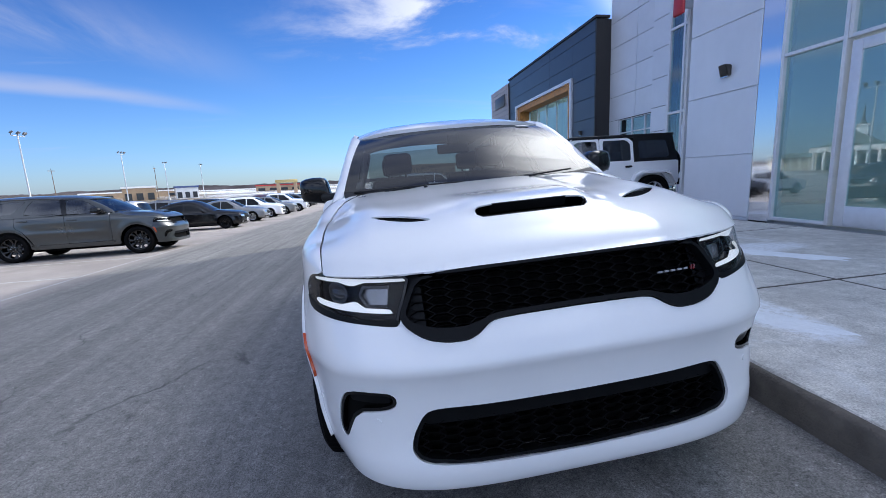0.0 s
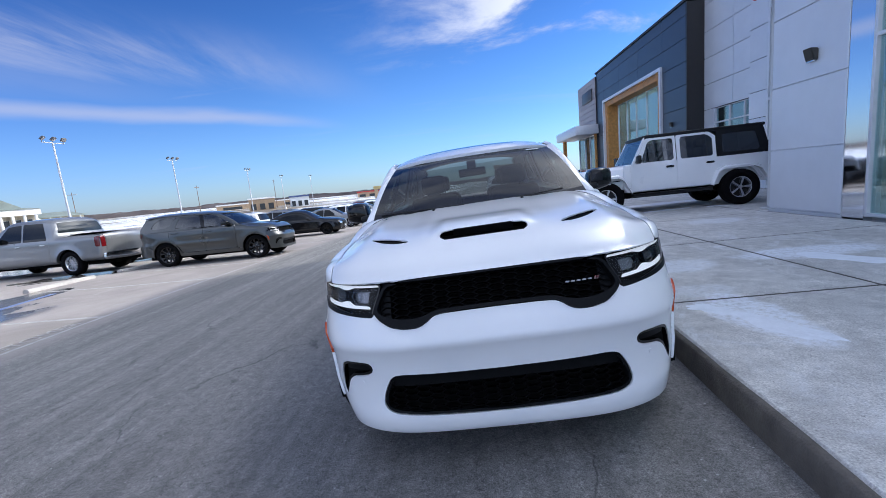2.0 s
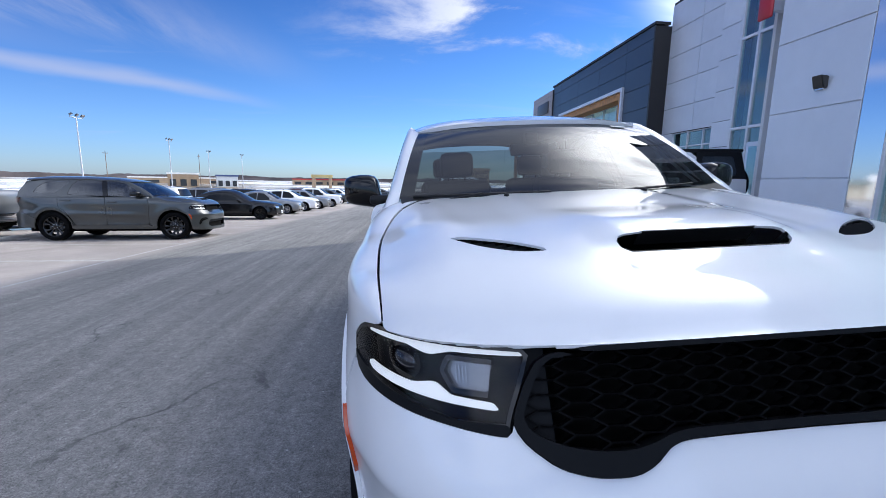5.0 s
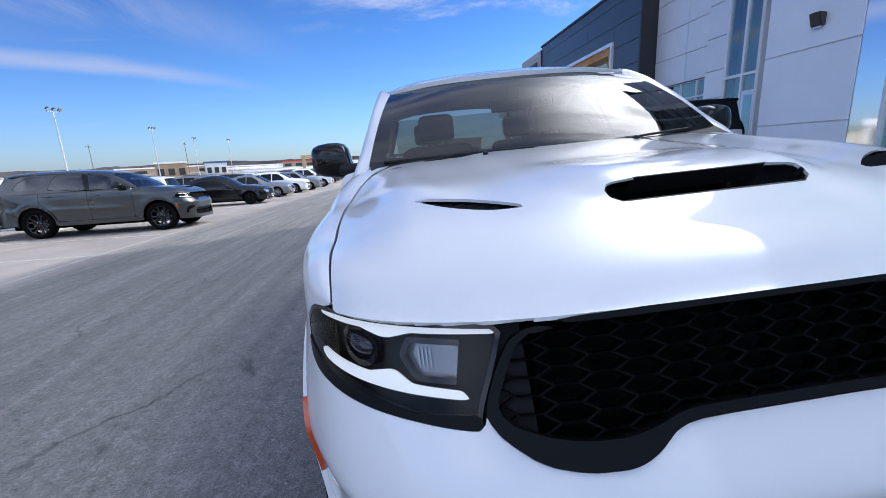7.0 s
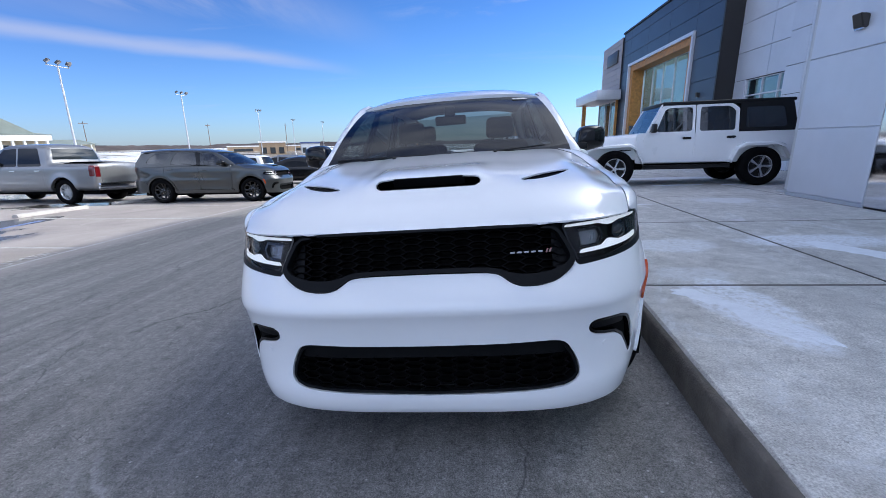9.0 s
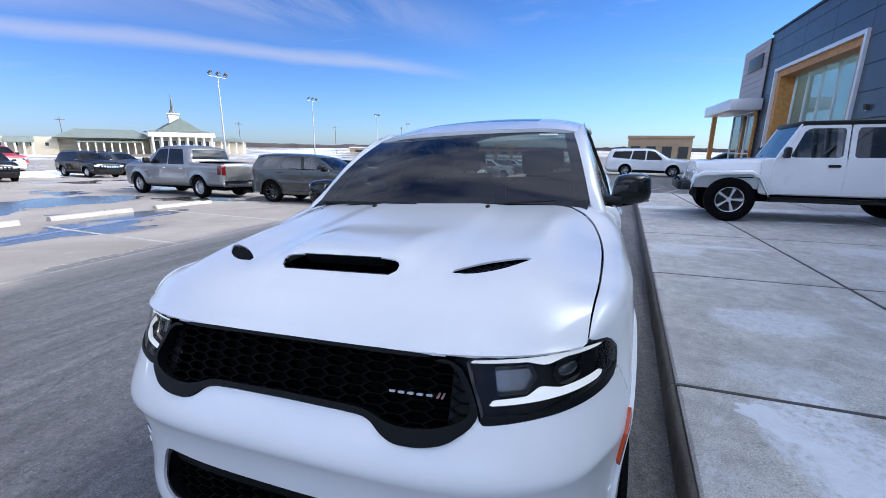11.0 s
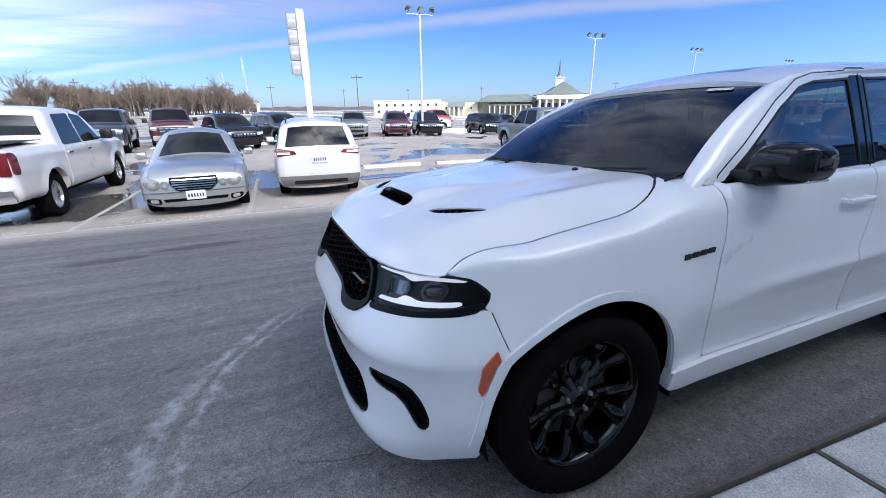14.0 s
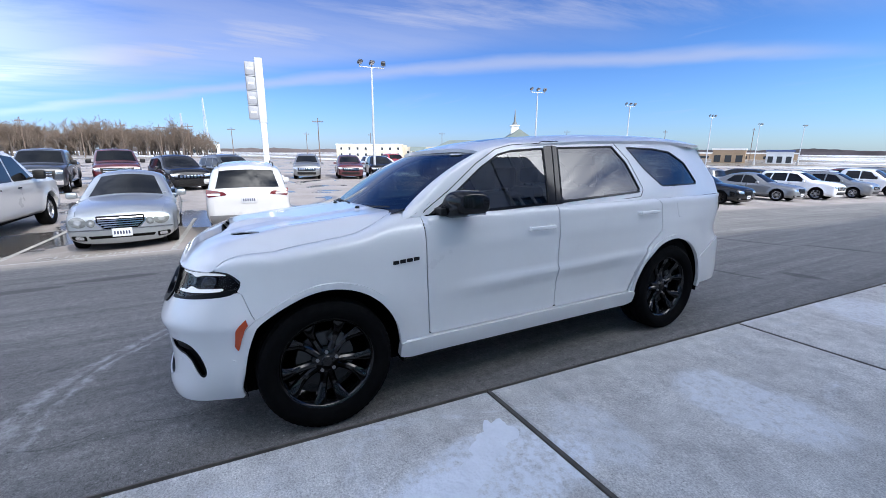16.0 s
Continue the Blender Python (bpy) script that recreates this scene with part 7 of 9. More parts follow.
    hoodpoly = front + [(float(hood_edge(y)) - 0.0035, y) for y in np.linspace(-0.47, 0.53, 18)] + [(0.60, 0.53), (0.45, 0.505), (0.2, 0.485), (0.0, 0.48), (-0.2, 0.485), (-0.45, 0.505), (-0.60, 0.53)] + [(0.0035 - float(hood_edge(y)), y) for y in np.linspace(0.53, -0.47, 18)]
    hp = poly_sdf(hoodpoly)
    scoop = poly_sdf([(-0.205, -0.462), (0.205, -0.462), (0.226, -0.447), (0.220, -0.436), (0.15, -0.430), (-0.15, -0.430), (-0.220, -0.436), (-0.226, -0.447)], 0.010)
    louv = poly_sdf(rounded_loop([(0.385, -0.428), (0.48, -0.425), (0.57, -0.370), (0.655, -0.268), (0.60, -0.280), (0.50, -0.335)], 2))
    louvm = lambda u, v: louv(np.abs(u), v)
    place = lambda x, y: (x, y, hood_z(x, y))
    P, F = panel(cut(hp, scoop, louvm), (-0.88, 0.88, -0.76, 0.60), st * 0.8, place, depth=0.007)
    hood = mesh_ob("hood", P, F, body, root, sharp=30)
    # flat black sheet in place of the shade inside the scoop
    P, F = panel(grow(scoop, 0.02), (-0.30, 0.30, -0.55, -0.35), st, lambda x, y: (x, y, hood_z(x, y) * 0 + 1.085))
    mesh_ob("scoop_duct", P, F, VOID, hood)
    P, F = panel(lambda u, v: np.maximum(scoop(u, v) - 0.001, -(scoop(u, v) + 0.004)), (-0.27, 0.27, -0.52, -0.38), st * 0.5, place, depth=0.05)
    mesh_ob("scoop_rim", P, F, BLACK, hood)
    for side in (1, -1):
        sheet = panel(louv, (0.36, 0.68, -0.45, -0.25), st * 0.7, lambda x, y: (x, y, hood_z(x, y) - 0.024))
        P, F = sheet if side > 0 else mirrored(sheet)
        lv = mesh_ob("louvre", P, F, BLACK, hood)
        bm = bmesh.new()
        for i in range(9):
            t = i / 8
            x, y = 0.41 + 0.22 * t, -0.415 + 0.125 * t
            z = float(hood_z(np.array(x), np.array(y))) - 0.014
            ln = 0.034 * math.sin(math.pi * (0.12 + 0.76 * t))
            add_box(bm, -0.003, 0.003, -ln, ln, -0.006, 0.006, m=Matrix.Translation((x, y, z)) @ Matrix.Rotation(0.9, 4, "Z") @ Matrix.Rotation(0.5, 4, "Y"))
        if side < 0:
            bmesh.ops.scale(bm, vec=(-1, 1, 1), verts=bm.verts)
        bm_ob("fin", bm, SATIN_BLACK, lv)
    for x in (-0.32, 0.32):
        z = float(hood_z(np.array(x), np.array(0.40)))
        bm = bmesh.new()
        bmesh.ops.create_uvsphere(bm, u_segments=10, v_segments=6, radius=0.012)
        bmesh.ops.scale(bm, vec=(1.0, 1.5, 0.8), verts=bm.verts)
        bmesh.ops.translate(bm, vec=(x, 0.40, z + 0.004), verts=bm.verts)
        bm_ob("washer_nozzle", bm, BLACK, hood, smooth=True)
    # ----- windscreen, cowl, wipers -----
    qs, ts = np.linspace(-1, 1, 25), np.linspace(0, 1, 17)
    vs = np.array([screen(q, t) for t in ts for q in qs])
    fs = [[i * 25 + j, i * 25 + j + 1, (i + 1) * 25 + j + 1, (i + 1) * 25 + j] for i in range(16) for j in range(24)]
    ws = mesh_ob("windscreen", vs, fs, GLASS_WS, root, sharp=0)
    ws.visible_shadow = False
    # dark printed border of the glass
    keep = [f for k, f in enumerate(fs) if (k // 24) == 0 or (k % 24) in (0, 23)]
    mesh_ob("glass_border", vs - np.array([0, -0.002, 0.003]), keep, GLOSS_BLACK, ws, sharp=0)
    if fine < 1.5:
        st_q = [np.array(screen(q, t)) + np.array([0, -0.004, 0.005]) for q, t in ((0.70, 0.925), (0.86, 0.925), (0.86, 0.965), (0.70, 0.965))]
        stk = mesh_ob("sticker", st_q, [(0, 1, 2, 3)], material("sticker_paper", (0.55, 0.56, 0.56), 0.6), ws, "pale inspection sticker")
    cowl = []
    for q in np.linspace(-1, 1, 25):
        b = np.array(screen(q, 0.0))
        cowl += [tuple(b + np.array([0, 0.02, 0.012])), (b[0] * 0.99, b[1] - 0.06, b[2] - 0.015), (b[0] * 0.98, b[1] - 0.16, b[2] - 0.05)]
    mesh_ob("cowl", cowl, [[i * 3 + j, i * 3 + j + 1, i * 3 + j + 4, i * 3 + j + 3] for i in range(24) for j in range(2)], BLACK, root)
    for q0, q1 in ((-0.92, -0.12), (0.02, 0.80)):
        bm = bmesh.new()
        a, b = Vector(screen(q0, 0.0)) + Vector((0, -0.012, 0.008)), Vector(screen(q1, 0.03)) + Vector((0, -0.012, 0.012))
        c = Vector(screen((q0 + q1) / 2 + 0.1, 0.0)) + Vector((0, -0.04, 0.015))
        add_tube(bm, a, b, 0.007, 0.005, 6)
        add_tube(bm, Vector(screen(q0 + 0.08, -0.05)) + Vector((0, -0.02, 0.0)), (a + b) / 2 + Vector((0, -0.005, 0.004)), 0.008, 0.006, 6)
        bm_ob("wiper", bm, BLACK, root, smooth=True)
    # ----- roof -----
    fr = lambda x: 1.052 + 0.15 * (x / 0.70) ** 2
    rp = [(x, fr(x)) for x in np.linspace(-0.70, 0.70, 15)] + [(0.735, 1.45), (0.735, 3.60), (0.66, 3.80), (-0.66, 3.80), (-0.735, 3.60), (-0.735, 1.45)]
    sun_h = poly_sdf([(-0.40, 1.42), (0.40, 1.42), (0.40, 2.30), (-0.40, 2.30)], 0.03)
    P, F = panel(cut(poly_sdf(rp), sun_h), (-0.76, 0.76, 1.02, 3.85), st * 1.6, roof, depth=0.025)
    rf = mesh_ob("roof", P, F, body, root)
    P, F = panel(grow(sun_h, -0.004), (-0.45, 0.45, 1.35, 2.35), st * 2, roof, depth=0.01, lift=-0.002)
    mesh_ob("sunroof", P, F, GLOSS_BLACK, rf)
    # tailgate glass under the roof spoiler
    vs = [((0.70 - 0.02 * t) * q, 3.74 + 0.30 * t + 0.03 * (1 - q * q), 1.64 - 0.44 * t) for t in np.linspace(0, 1, 6) for q in np.linspace(-1, 1, 9)]
    rg = mesh_ob("rear_window", vs, [[i * 9 + j, (i + 1) * 9 + j, (i + 1) * 9 + j + 1, i * 9 + j + 1] for i in range(5) for j in range(8)], GLASS_CLEAR, root)
    rg.visible_shadow = False


def screen(q, t):
    """A point of the windscreen: q across (-1 to 1), t from its base to its top."""
    b = np.array([0.800 * q, 0.455 + 0.105 * q * q, 1.212 + 0.024 * q**4])
    e = np.array([0.678 * q, 1.050 + 0.13 * q * q, 1.612 - 0.018 * q * q])
    bow = np.array([0, -0.018, 0.028]) * 4 * t * (1 - t)
    p = b * (1 - t) + e * t + bow
    return tuple(p)


def mirror_arm(root, side, body):
    """A black door mirror: a rounded shell that narrows to a foot on the door."""
    bm = bmesh.new()
    rings = []
    for x, z0, z1, y0, y1 in ((0.862, 1.172, 1.200, 0.755, 0.835), (0.885, 1.170, 1.215, 0.750, 0.875), (0.906, 1.171, 1.250, 0.760, 0.930), (0.918, 1.173, 1.318, 0.775, 0.965), (0.935, 1.175, 1.343, 0.778, 0.978), (0.965, 1.179, 1.352, 0.780, 0.988), (1.010, 1.186, 1.354, 0.788, 0.998), (1.055, 1.194, 1.350, 0.803, 1.006), (1.085, 1.203, 1.341, 0.825, 1.011), (1.098, 1.215, 1.328, 0.850, 1.012), (1.103, 1.235, 1.308, 0.880, 1.008)):
        ring = []
        for i in range(28):
            t = 2 * math.pi * i / 28
            c, s = math.cos(t), math.sin(t)
            ring.append(bm.verts.new((x, (y0 + y1) / 2 + (y1 - y0) / 2 * math.copysign(abs(c) ** 0.6, c), (z0 + z1) / 2 + (z1 - z0) / 2 * math.copysign(abs(s) ** 0.6, s))))
        rings.append(ring)
    for p, q in zip(rings, rings[1:]):
        for i in range(28):
            j = (i + 1) % 28
            bm.faces.new((p[i], p[j], q[j], q[i]))
    bm.faces.new(rings[-1])
    bm.faces.new(rings[0][::-1])
    bmesh.ops.recalc_face_normals(bm, faces=bm.faces)
    if side < 0:
        bmesh.ops.scale(bm, vec=(-1, 1, 1), verts=bm.verts)
        bmesh.ops.reverse_faces(bm, faces=bm.faces)
    mo = bm_ob("door_mirror", bm, GLOSS_BLACK, root, "gloss black door mirror", smooth=True, sharp=0)
    bm = bmesh.new()
    add_box(bm, 0.84, 0.96, 0.74, 0.86, 1.195, 1.245, 0.018)
    if side < 0:
        bmesh.ops.scale(bm, vec=(-1, 1, 1), verts=bm.verts)
    bm_ob("stalk", bm, BLACK, mo, smooth=True)
    bm = bmesh.new()
    add_box(bm, 1.03, 1.094, 0.86, 0.99, 1.201, 1.212, 0.004)
    if side < 0:
        bmesh.ops.scale(bm, vec=(-1, 1, 1), verts=bm.verts)
    bm_ob("indicator", bm, LENS_CLEAR, mo, smooth=True)
    # the black sail on the door in front of the glass
    vs = [(0.905, 0.70, 1.20), (0.912, 0.98, 1.20), (0.845, 0.99, 1.36), (0.86, 0.93, 1.335)]
    vs = [(float(glass_x(np.array(y), np.array(z))) + 0.004, y, z) for _, y, z in vs]
    P = np.array(vs)
    F = [[0, 1, 2, 3]]
    if side < 0:
        P, F = mirrored((P, F))
    mesh_ob("sail", P, F, BLACK, mo, smooth=False)


def suv_inside(root):
    """Seats, dash and wheel wells seen through the glass and round the tyres."""
    bm = bmesh.new()
    add_box(bm, -0.80, 0.80, 0.55, 0.80, 0.70, 1.13, 0.06)
    add_box(bm, -0.86, 0.86, 0.62, 3.85, 0.42, 0.60)
    add_box(bm, -0.86, -0.82, 0.6, 3.8, 0.5, 1.14)
    add_box(bm, 0.82, 0.86, 0.6, 3.8, 0.5, 1.14)
    add_box(bm, -0.8, 0.8, 3.80, 3.84, 0.5, 1.15)
    bm_ob("cabin", bm, INTERIOR, root)
    for y in (1.35, 2.25):
        for x in (-0.40, 0.40):
            bm = bmesh.new()
            add_box(bm, x - 0.25, x + 0.25, y - 0.25, y + 0.25, 0.58, 0.80, 0.06)
            add_box(bm, x - 0.24, x + 0.24, y + 0.16, y + 0.32, 0.75, 1.30, 0.06, m=Matrix.Translation((0, y * 0, 0)))
            add_box(bm, x - 0.12, x + 0.12, y + 0.24, y + 0.33, 1.32, 1.50, 0.04)
            add_tube(bm, (x - 0.06, y + 0.28, 1.25), (x - 0.06, y + 0.28, 1.36), 0.008)
            add_tube(bm, (x + 0.06, y + 0.28, 1.25), (x + 0.06, y + 0.28, 1.36), 0.008)
            bm_ob("seat", bm, INTERIOR, root, smooth=True)
    bm = bmesh.new()
    n = 28
    for i in range(n):
        a, b = 2 * math.pi * i / n, 2 * math.pi * (i + 1) / n
        m = Matrix.Translation((0.40, 0.92, 1.05)) @ Matrix.Rotation(radians(65), 4, "X")
        add_tube(bm, m @ Vector((0.18 * math.cos(a), 0.18 * math.sin(a), 0)), m @ Vector((0.18 * math.cos(b), 0.18 * math.sin(b), 0)), 0.014, n=6)
    bm_ob("steering_wheel", bm, INTERIOR, root, smooth=True)
    box("rear_view_mirror", -0.12, 0.12, 1.13, 1.16, 1.44, 1.51, INTERIOR, root, bevel=0.012)
    box("mirror_mount", -0.04, 0.04, 1.09, 1.15, 1.50, 1.575, INTERIOR, root, bevel=0.012)
    # headliner keeps the cabin dark
    P, F = panel(poly_sdf([(-0.68, 1.25), (0.68, 1.25), (0.70, 3.65), (-0.70, 3.65)]), (-0.75, 0.75, 1.2, 3.7), 0.12, lambda x, y: (x, y, roof(x, y)[2] - 0.04))
    mesh_ob("headliner", P, F, INTERIOR, root)
    # underside and wheel liners, shade painted in as near-black
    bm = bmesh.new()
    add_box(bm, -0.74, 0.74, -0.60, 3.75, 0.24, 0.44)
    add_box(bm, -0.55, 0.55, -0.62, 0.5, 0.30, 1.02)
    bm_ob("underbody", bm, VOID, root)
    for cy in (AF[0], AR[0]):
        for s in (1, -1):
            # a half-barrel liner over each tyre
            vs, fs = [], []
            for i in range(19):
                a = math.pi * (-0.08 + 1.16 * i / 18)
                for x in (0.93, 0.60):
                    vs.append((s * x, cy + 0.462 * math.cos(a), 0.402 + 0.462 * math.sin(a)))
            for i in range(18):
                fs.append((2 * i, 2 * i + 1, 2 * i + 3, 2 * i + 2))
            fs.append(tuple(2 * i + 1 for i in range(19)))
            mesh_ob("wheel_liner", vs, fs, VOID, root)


def suv_wheels(root, R=0.386, w=0.262, rim=0.272):
    if "w" not in SUV_CACHE:
        SUV_CACHE["w"] = treaded_tyre(R, w, rim), alloy_mesh(rim, w, DARK_RIM), brake_mesh()
        bm = bmesh.new()
        add_tube(bm, (-0.02, 0, 0), (0.010, 0, 0), 0.0115, 0.0105, 6)
        add_tube(bm, (0.010, 0, 0), (0.016, 0, 0), 0.0085, 0.006, 8)
        SUV_CACHE["n"] = bm_mesh("lug_nut", bm, material("nut_steel", (0.42, 0.42, 0.43), 0.28, 0.9))
        bm = bmesh.new()
        add_tube(bm, (-0.004, 0, 0), (0.004, 0, 0), 0.030, 0.027, 20)
        for k in (-1, 1):
            add_box(bm, 0.004, 0.0055, -0.003 + 0.007 * k, 0.003 + 0.007 * k, -0.010, 0.010)
        SUV_CACHE["c"] = bm_mesh("centre_cap", bm, DARK_RIM)
    ty, ri, br = SUV_CACHE["w"]
    for y in AXLES:
        for s in (1, -1):
            wh = share("wheel", ty, root, pose(s * 0.832, y, R, (37 if y < 1 else 11) * s, 0, 0 if s > 0 else 180))
            share("rim", ri, wh)
            share("brake", br, wh)
            for k in range(5):
                a = 2 * math.pi * (k + 0.5) / 5 + math.pi / 2
                share("lug_nut", SUV_CACHE["n"], wh, pose(w / 2 * 0.72 * 0.57, 0.058 * math.cos(a), 0.058 * math.sin(a)))
            share("centre_cap", SUV_CACHE["c"], wh, pose(w / 2 * 0.72 * 0.64, 0, 0))


show = tagged(new("suv"), "glossy white three-row suv with black grille, hood scoop and wheels", "car")
suv_body(show, WHITE)
suv_inside(show)
suv_wheels(show)
stand(show, 0.033, 0.0, -90.5, 3.05)

grey = tagged(new("suv"), "dark grey three-row suv with black wheels, side-on in a stall", "car")
suv_body(grey, GREY_PAINT, 2.0)
suv_inside(grey)
suv_wheels(grey)
stand(grey, -7.35, 11.9, 3, 3.05)

# ---------- off-road wagon on the pavement ----------


def plate_sheet(pts, rnd, step, place, depth, lift=0.0):
    y, z = [p[0] for p in pts], [p[1] for p in pts]
    return panel(poly_sdf(pts, rnd), (min(y) - 0.05, max(y) + 0.05, min(z) - 0.05, max(z) + 0.05), step, place, depth=depth, lift=lift)


def off_roader():
    root = tagged(new("off_roader"), "white boxy off-road wagon with black hardtop and spare wheel", "car")
    body = WHITE
    wb, R = 2.95, 0.405
    side_x = lambda y, z: (0.775 - 0.02 * np.abs(z - 0.95) - 0.12 * np.maximum(0, z - 1.14), y, z)

    def twin(name, pts, mat, depth=0.02, lift=0.0, rnd=0.01, step=0.06, parent=None, holes=()):
        f = cut(poly_sdf(pts, rnd), *holes)
        y, z = [p[0] for p in pts], [p[1] for p in pts]
        sh = panel(f, (min(y) - 0.05, max(y) + 0.05, min(z) - 0.05, max(z) + 0.05), step, side_x, depth=depth, lift=lift)
        for s in (1, -1):
            P, F = sh if s > 0 else mirrored(sh)
            mesh_ob(name, P, F, mat, parent or root)

    # tub, hood and nose
    bm = bmesh.new()
    add_box(bm, -0.74, 0.74, 0.50, 3.62, 0.50, 1.12, 0.03)
    bm_ob("tub_core", bm, body, root, smooth=True)
    archR = circle_sdf(wb, R, 0.50)
    twin("tub_side", [(0.46, 0.54), (0.46, 1.13), (3.64, 1.13), (3.66, 0.60), (2.45, 0.54)], body, holes=(archR,), depth=0.05)
    vs, fs = [], []
    prof = [(1.0, 0.60), (1.0, 0.93), (0.97, 1.02), (0.86, 1.075), (0.5, 1.10), (0.0, 1.108)]
    prof = prof + [(-x, z) for x, z in prof[-2::-1]]
    for t in np.linspace(0, 1, 8):
        w = 0.57 + 0.14 * t
        for x, z in prof:
            vs.append((w * x, -0.58 + 1.12 * t, z + (0.07 * t if z > 0.9 else 0)))
    k = len(prof)
    for i in range(7):
        for j in range(k - 1):
            fs.append((i * k + j, i * k + j + 1, (i + 1) * k + j + 1, (i + 1) * k + j))
    fs.append(tuple(range(k))[::-1])
    mesh_ob("hood", vs, fs, body, root, sharp=40)
    nose = lambda x, z: (x, -0.585 - 0.0 * x + 0.05 * np.abs(x) ** 2 + 0.04 * (z - 0.6), z)
    slots = [poly_sdf([(u - 0.022, 0.72), (u + 0.022, 0.72), (u + 0.022, 0.96), (u - 0.022, 0.96)], 0.014) for u in [-0.27 + 0.09 * i for i in range(7)]]
    P, F = panel(cut(poly_sdf([(-0.60, 0.62), (0.60, 0.62), (0.60, 0.98), (0.5, 1.04), (-0.5, 1.04), (-0.60, 0.98)], 0.02), *slots), (-0.66, 0.66, 0.58, 1.08), 0.03, nose, depth=0.03, lift=0.012)
    mesh_ob("grille", P, F, body, root)
    box("radiator", -0.36, 0.36, -0.56, -0.55, 0.66, 1.0, VOID, root)
    for s in (1, -1):
        bm = bmesh.new()
        add_tube(bm, (s * 0.46, -0.615, 0.86), (s * 0.46, -0.55, 0.86), 0.092, 0.092, 24)
        bm_ob("headlamp", bm, LENS_CLEAR, root, smooth=True)
        # flat-topped wing over each tyre, bent from one plate
        for nm, pts in (("front_wing", [(-0.66, 0.66), (-0.60, 0.86), (-0.48, 0.93), (0.28, 0.96), (0.42, 0.88), (0.58, 0.56)]), ("rear_wing", [(2.36, 0.56), (2.48, 0.84), (2.62, 0.92), (3.22, 0.93), (3.38, 0.86), (3.52, 0.62)])):
            vs, fs = [], []
            for y, z in pts:
                d = 0.05
                for x, dz in ((0.60 if nm == "front_wing" else 0.74, 0.0), (0.90, 0.0), (0.935, -0.03), (0.935, -0.075), (0.90, -0.06), (0.60 if nm == "front_wing" else 0.74, -0.05)):
                    vs.append((s * x, y, z + dz))
            for i in range(len(pts) - 1):
                for j in range(6):
                    a = (i * 6 + j, i * 6 + (j + 1) % 6, (i + 1) * 6 + (j + 1) % 6, (i + 1) * 6 + j)
                    fs.append(a if s > 0 else a[::-1])
            fs += [tuple(range(6)), tuple(range(len(vs) - 6, len(vs)))]
            mesh_ob(nm, vs, fs, body, root, sharp=35)
        bm = bmesh.new()
        add_box(bm, s * 0.86, s * 0.74, 0.62, 2.36, 0.40, 0.47, 0.02)
        bm_ob("side_step", bm, BLACK, root, smooth=True)
        bm = bmesh.new()
        add_box(bm, s * 0.80, s * 1.0, 0.72, 0.80, 1.17, 1.36, 0.03)
        add_box(bm, s * 0.74, s * 0.84, 0.74, 0.78, 1.17, 1.22, 0.01)
        bm_ob("mirror", bm, BLACK, root, smooth=True)
        bm = bmesh.new()
        add_box(bm, s * 0.60, s * 0.735, 3.63, 3.68, 0.86, 1.08, 0.012)
        bm_ob("tail_lamp", bm, LENS_RED, root, smooth=True)
        box("fender_badge", s * 0.722 - 0.012, s * 0.722 + 0.012, 0.12, 0.36, 0.80, 0.82, BLACK, root)
    # doors with framed windows
    w1 = [(0.86, 1.19), (1.02, 1.62), (1.08, 1.66), (1.56, 1.66), (1.56, 1.19)]
    w2 = [(1.74, 1.19), (1.74, 1.66), (2.32, 1.66), (2.42, 1.58), (2.42, 1.19)]
    d1 = [(0.62, 0.60), (0.62, 1.14), (0.74, 1.18), (0.98, 1.72), (1.62, 1.72), (1.62, 0.60)]
    d2 = [(1.66, 0.60), (1.66, 1.72), (2.36, 1.72), (2.49, 1.62), (2.49, 0.95), (2.36, 0.80), (2.26, 0.60)]
    for d, w in ((d1, w1), (d2, w2)):
        twin("door", d, body, depth=0.03, lift=0.010, step=0.05, holes=(poly_sdf(w, 0.012),))
        twin("door_window", w, GLASS_DARK, depth=0.0, lift=-0.005, rnd=0.02)
        yh = d[-2][0] - 0.14 if d is d1 else 2.36
        twin("door_handle", [(yh - 0.08, 1.02), (yh + 0.08, 1.02), (yh + 0.08, 1.05), (yh - 0.08, 1.05)], BLACK, depth=0.03, lift=0.035, step=0.03)
        for zz in (0.72, 1.02):
            twin("hinge", [(d[0][0] - 0.03, zz), (d[0][0] + 0.05, zz), (d[0][0] + 0.05, zz + 0.03), (d[0][0] - 0.03, zz + 0.03)], body, depth=0.02, lift=0.025, step=0.03)
    # black hardtop: roof slab, rear quarters, tail
    bm = bmesh.new()
    add_box(bm, -0.70, 0.70, 0.96, 3.58, 1.735, 1.81, 0.03)
    bm_ob("roof", bm, BLACK, root, smooth=True)
    q = [(2.53, 1.15), (2.53, 1.74), (3.52, 1.74), (3.63, 1.15)]
    wq = [(2.66, 1.24), (2.66, 1.62), (3.34, 1.62), (3.42, 1.24)]
    twin("hardtop_side", q, BLACK, depth=0.03, lift=0.004, holes=(poly_sdf(wq, 0.02),))
    twin("quarter_window", wq, GLASS_DARK, depth=0.0, lift=-0.004, rnd=0.025)
    twin("header", [(0.96, 1.70), (0.98, 1.76), (2.60, 1.76), (2.60, 1.725)], BLACK, depth=0.02, lift=0.008)
    vs = [(x * w, y, z) for z, y, w in ((1.15, 3.63, 0.74), (1.74, 3.52, 0.68)) for x in (-1, 1)]
    mesh_ob("rear_window", vs, [(0, 1, 3, 2)], GLASS_DARK, root)
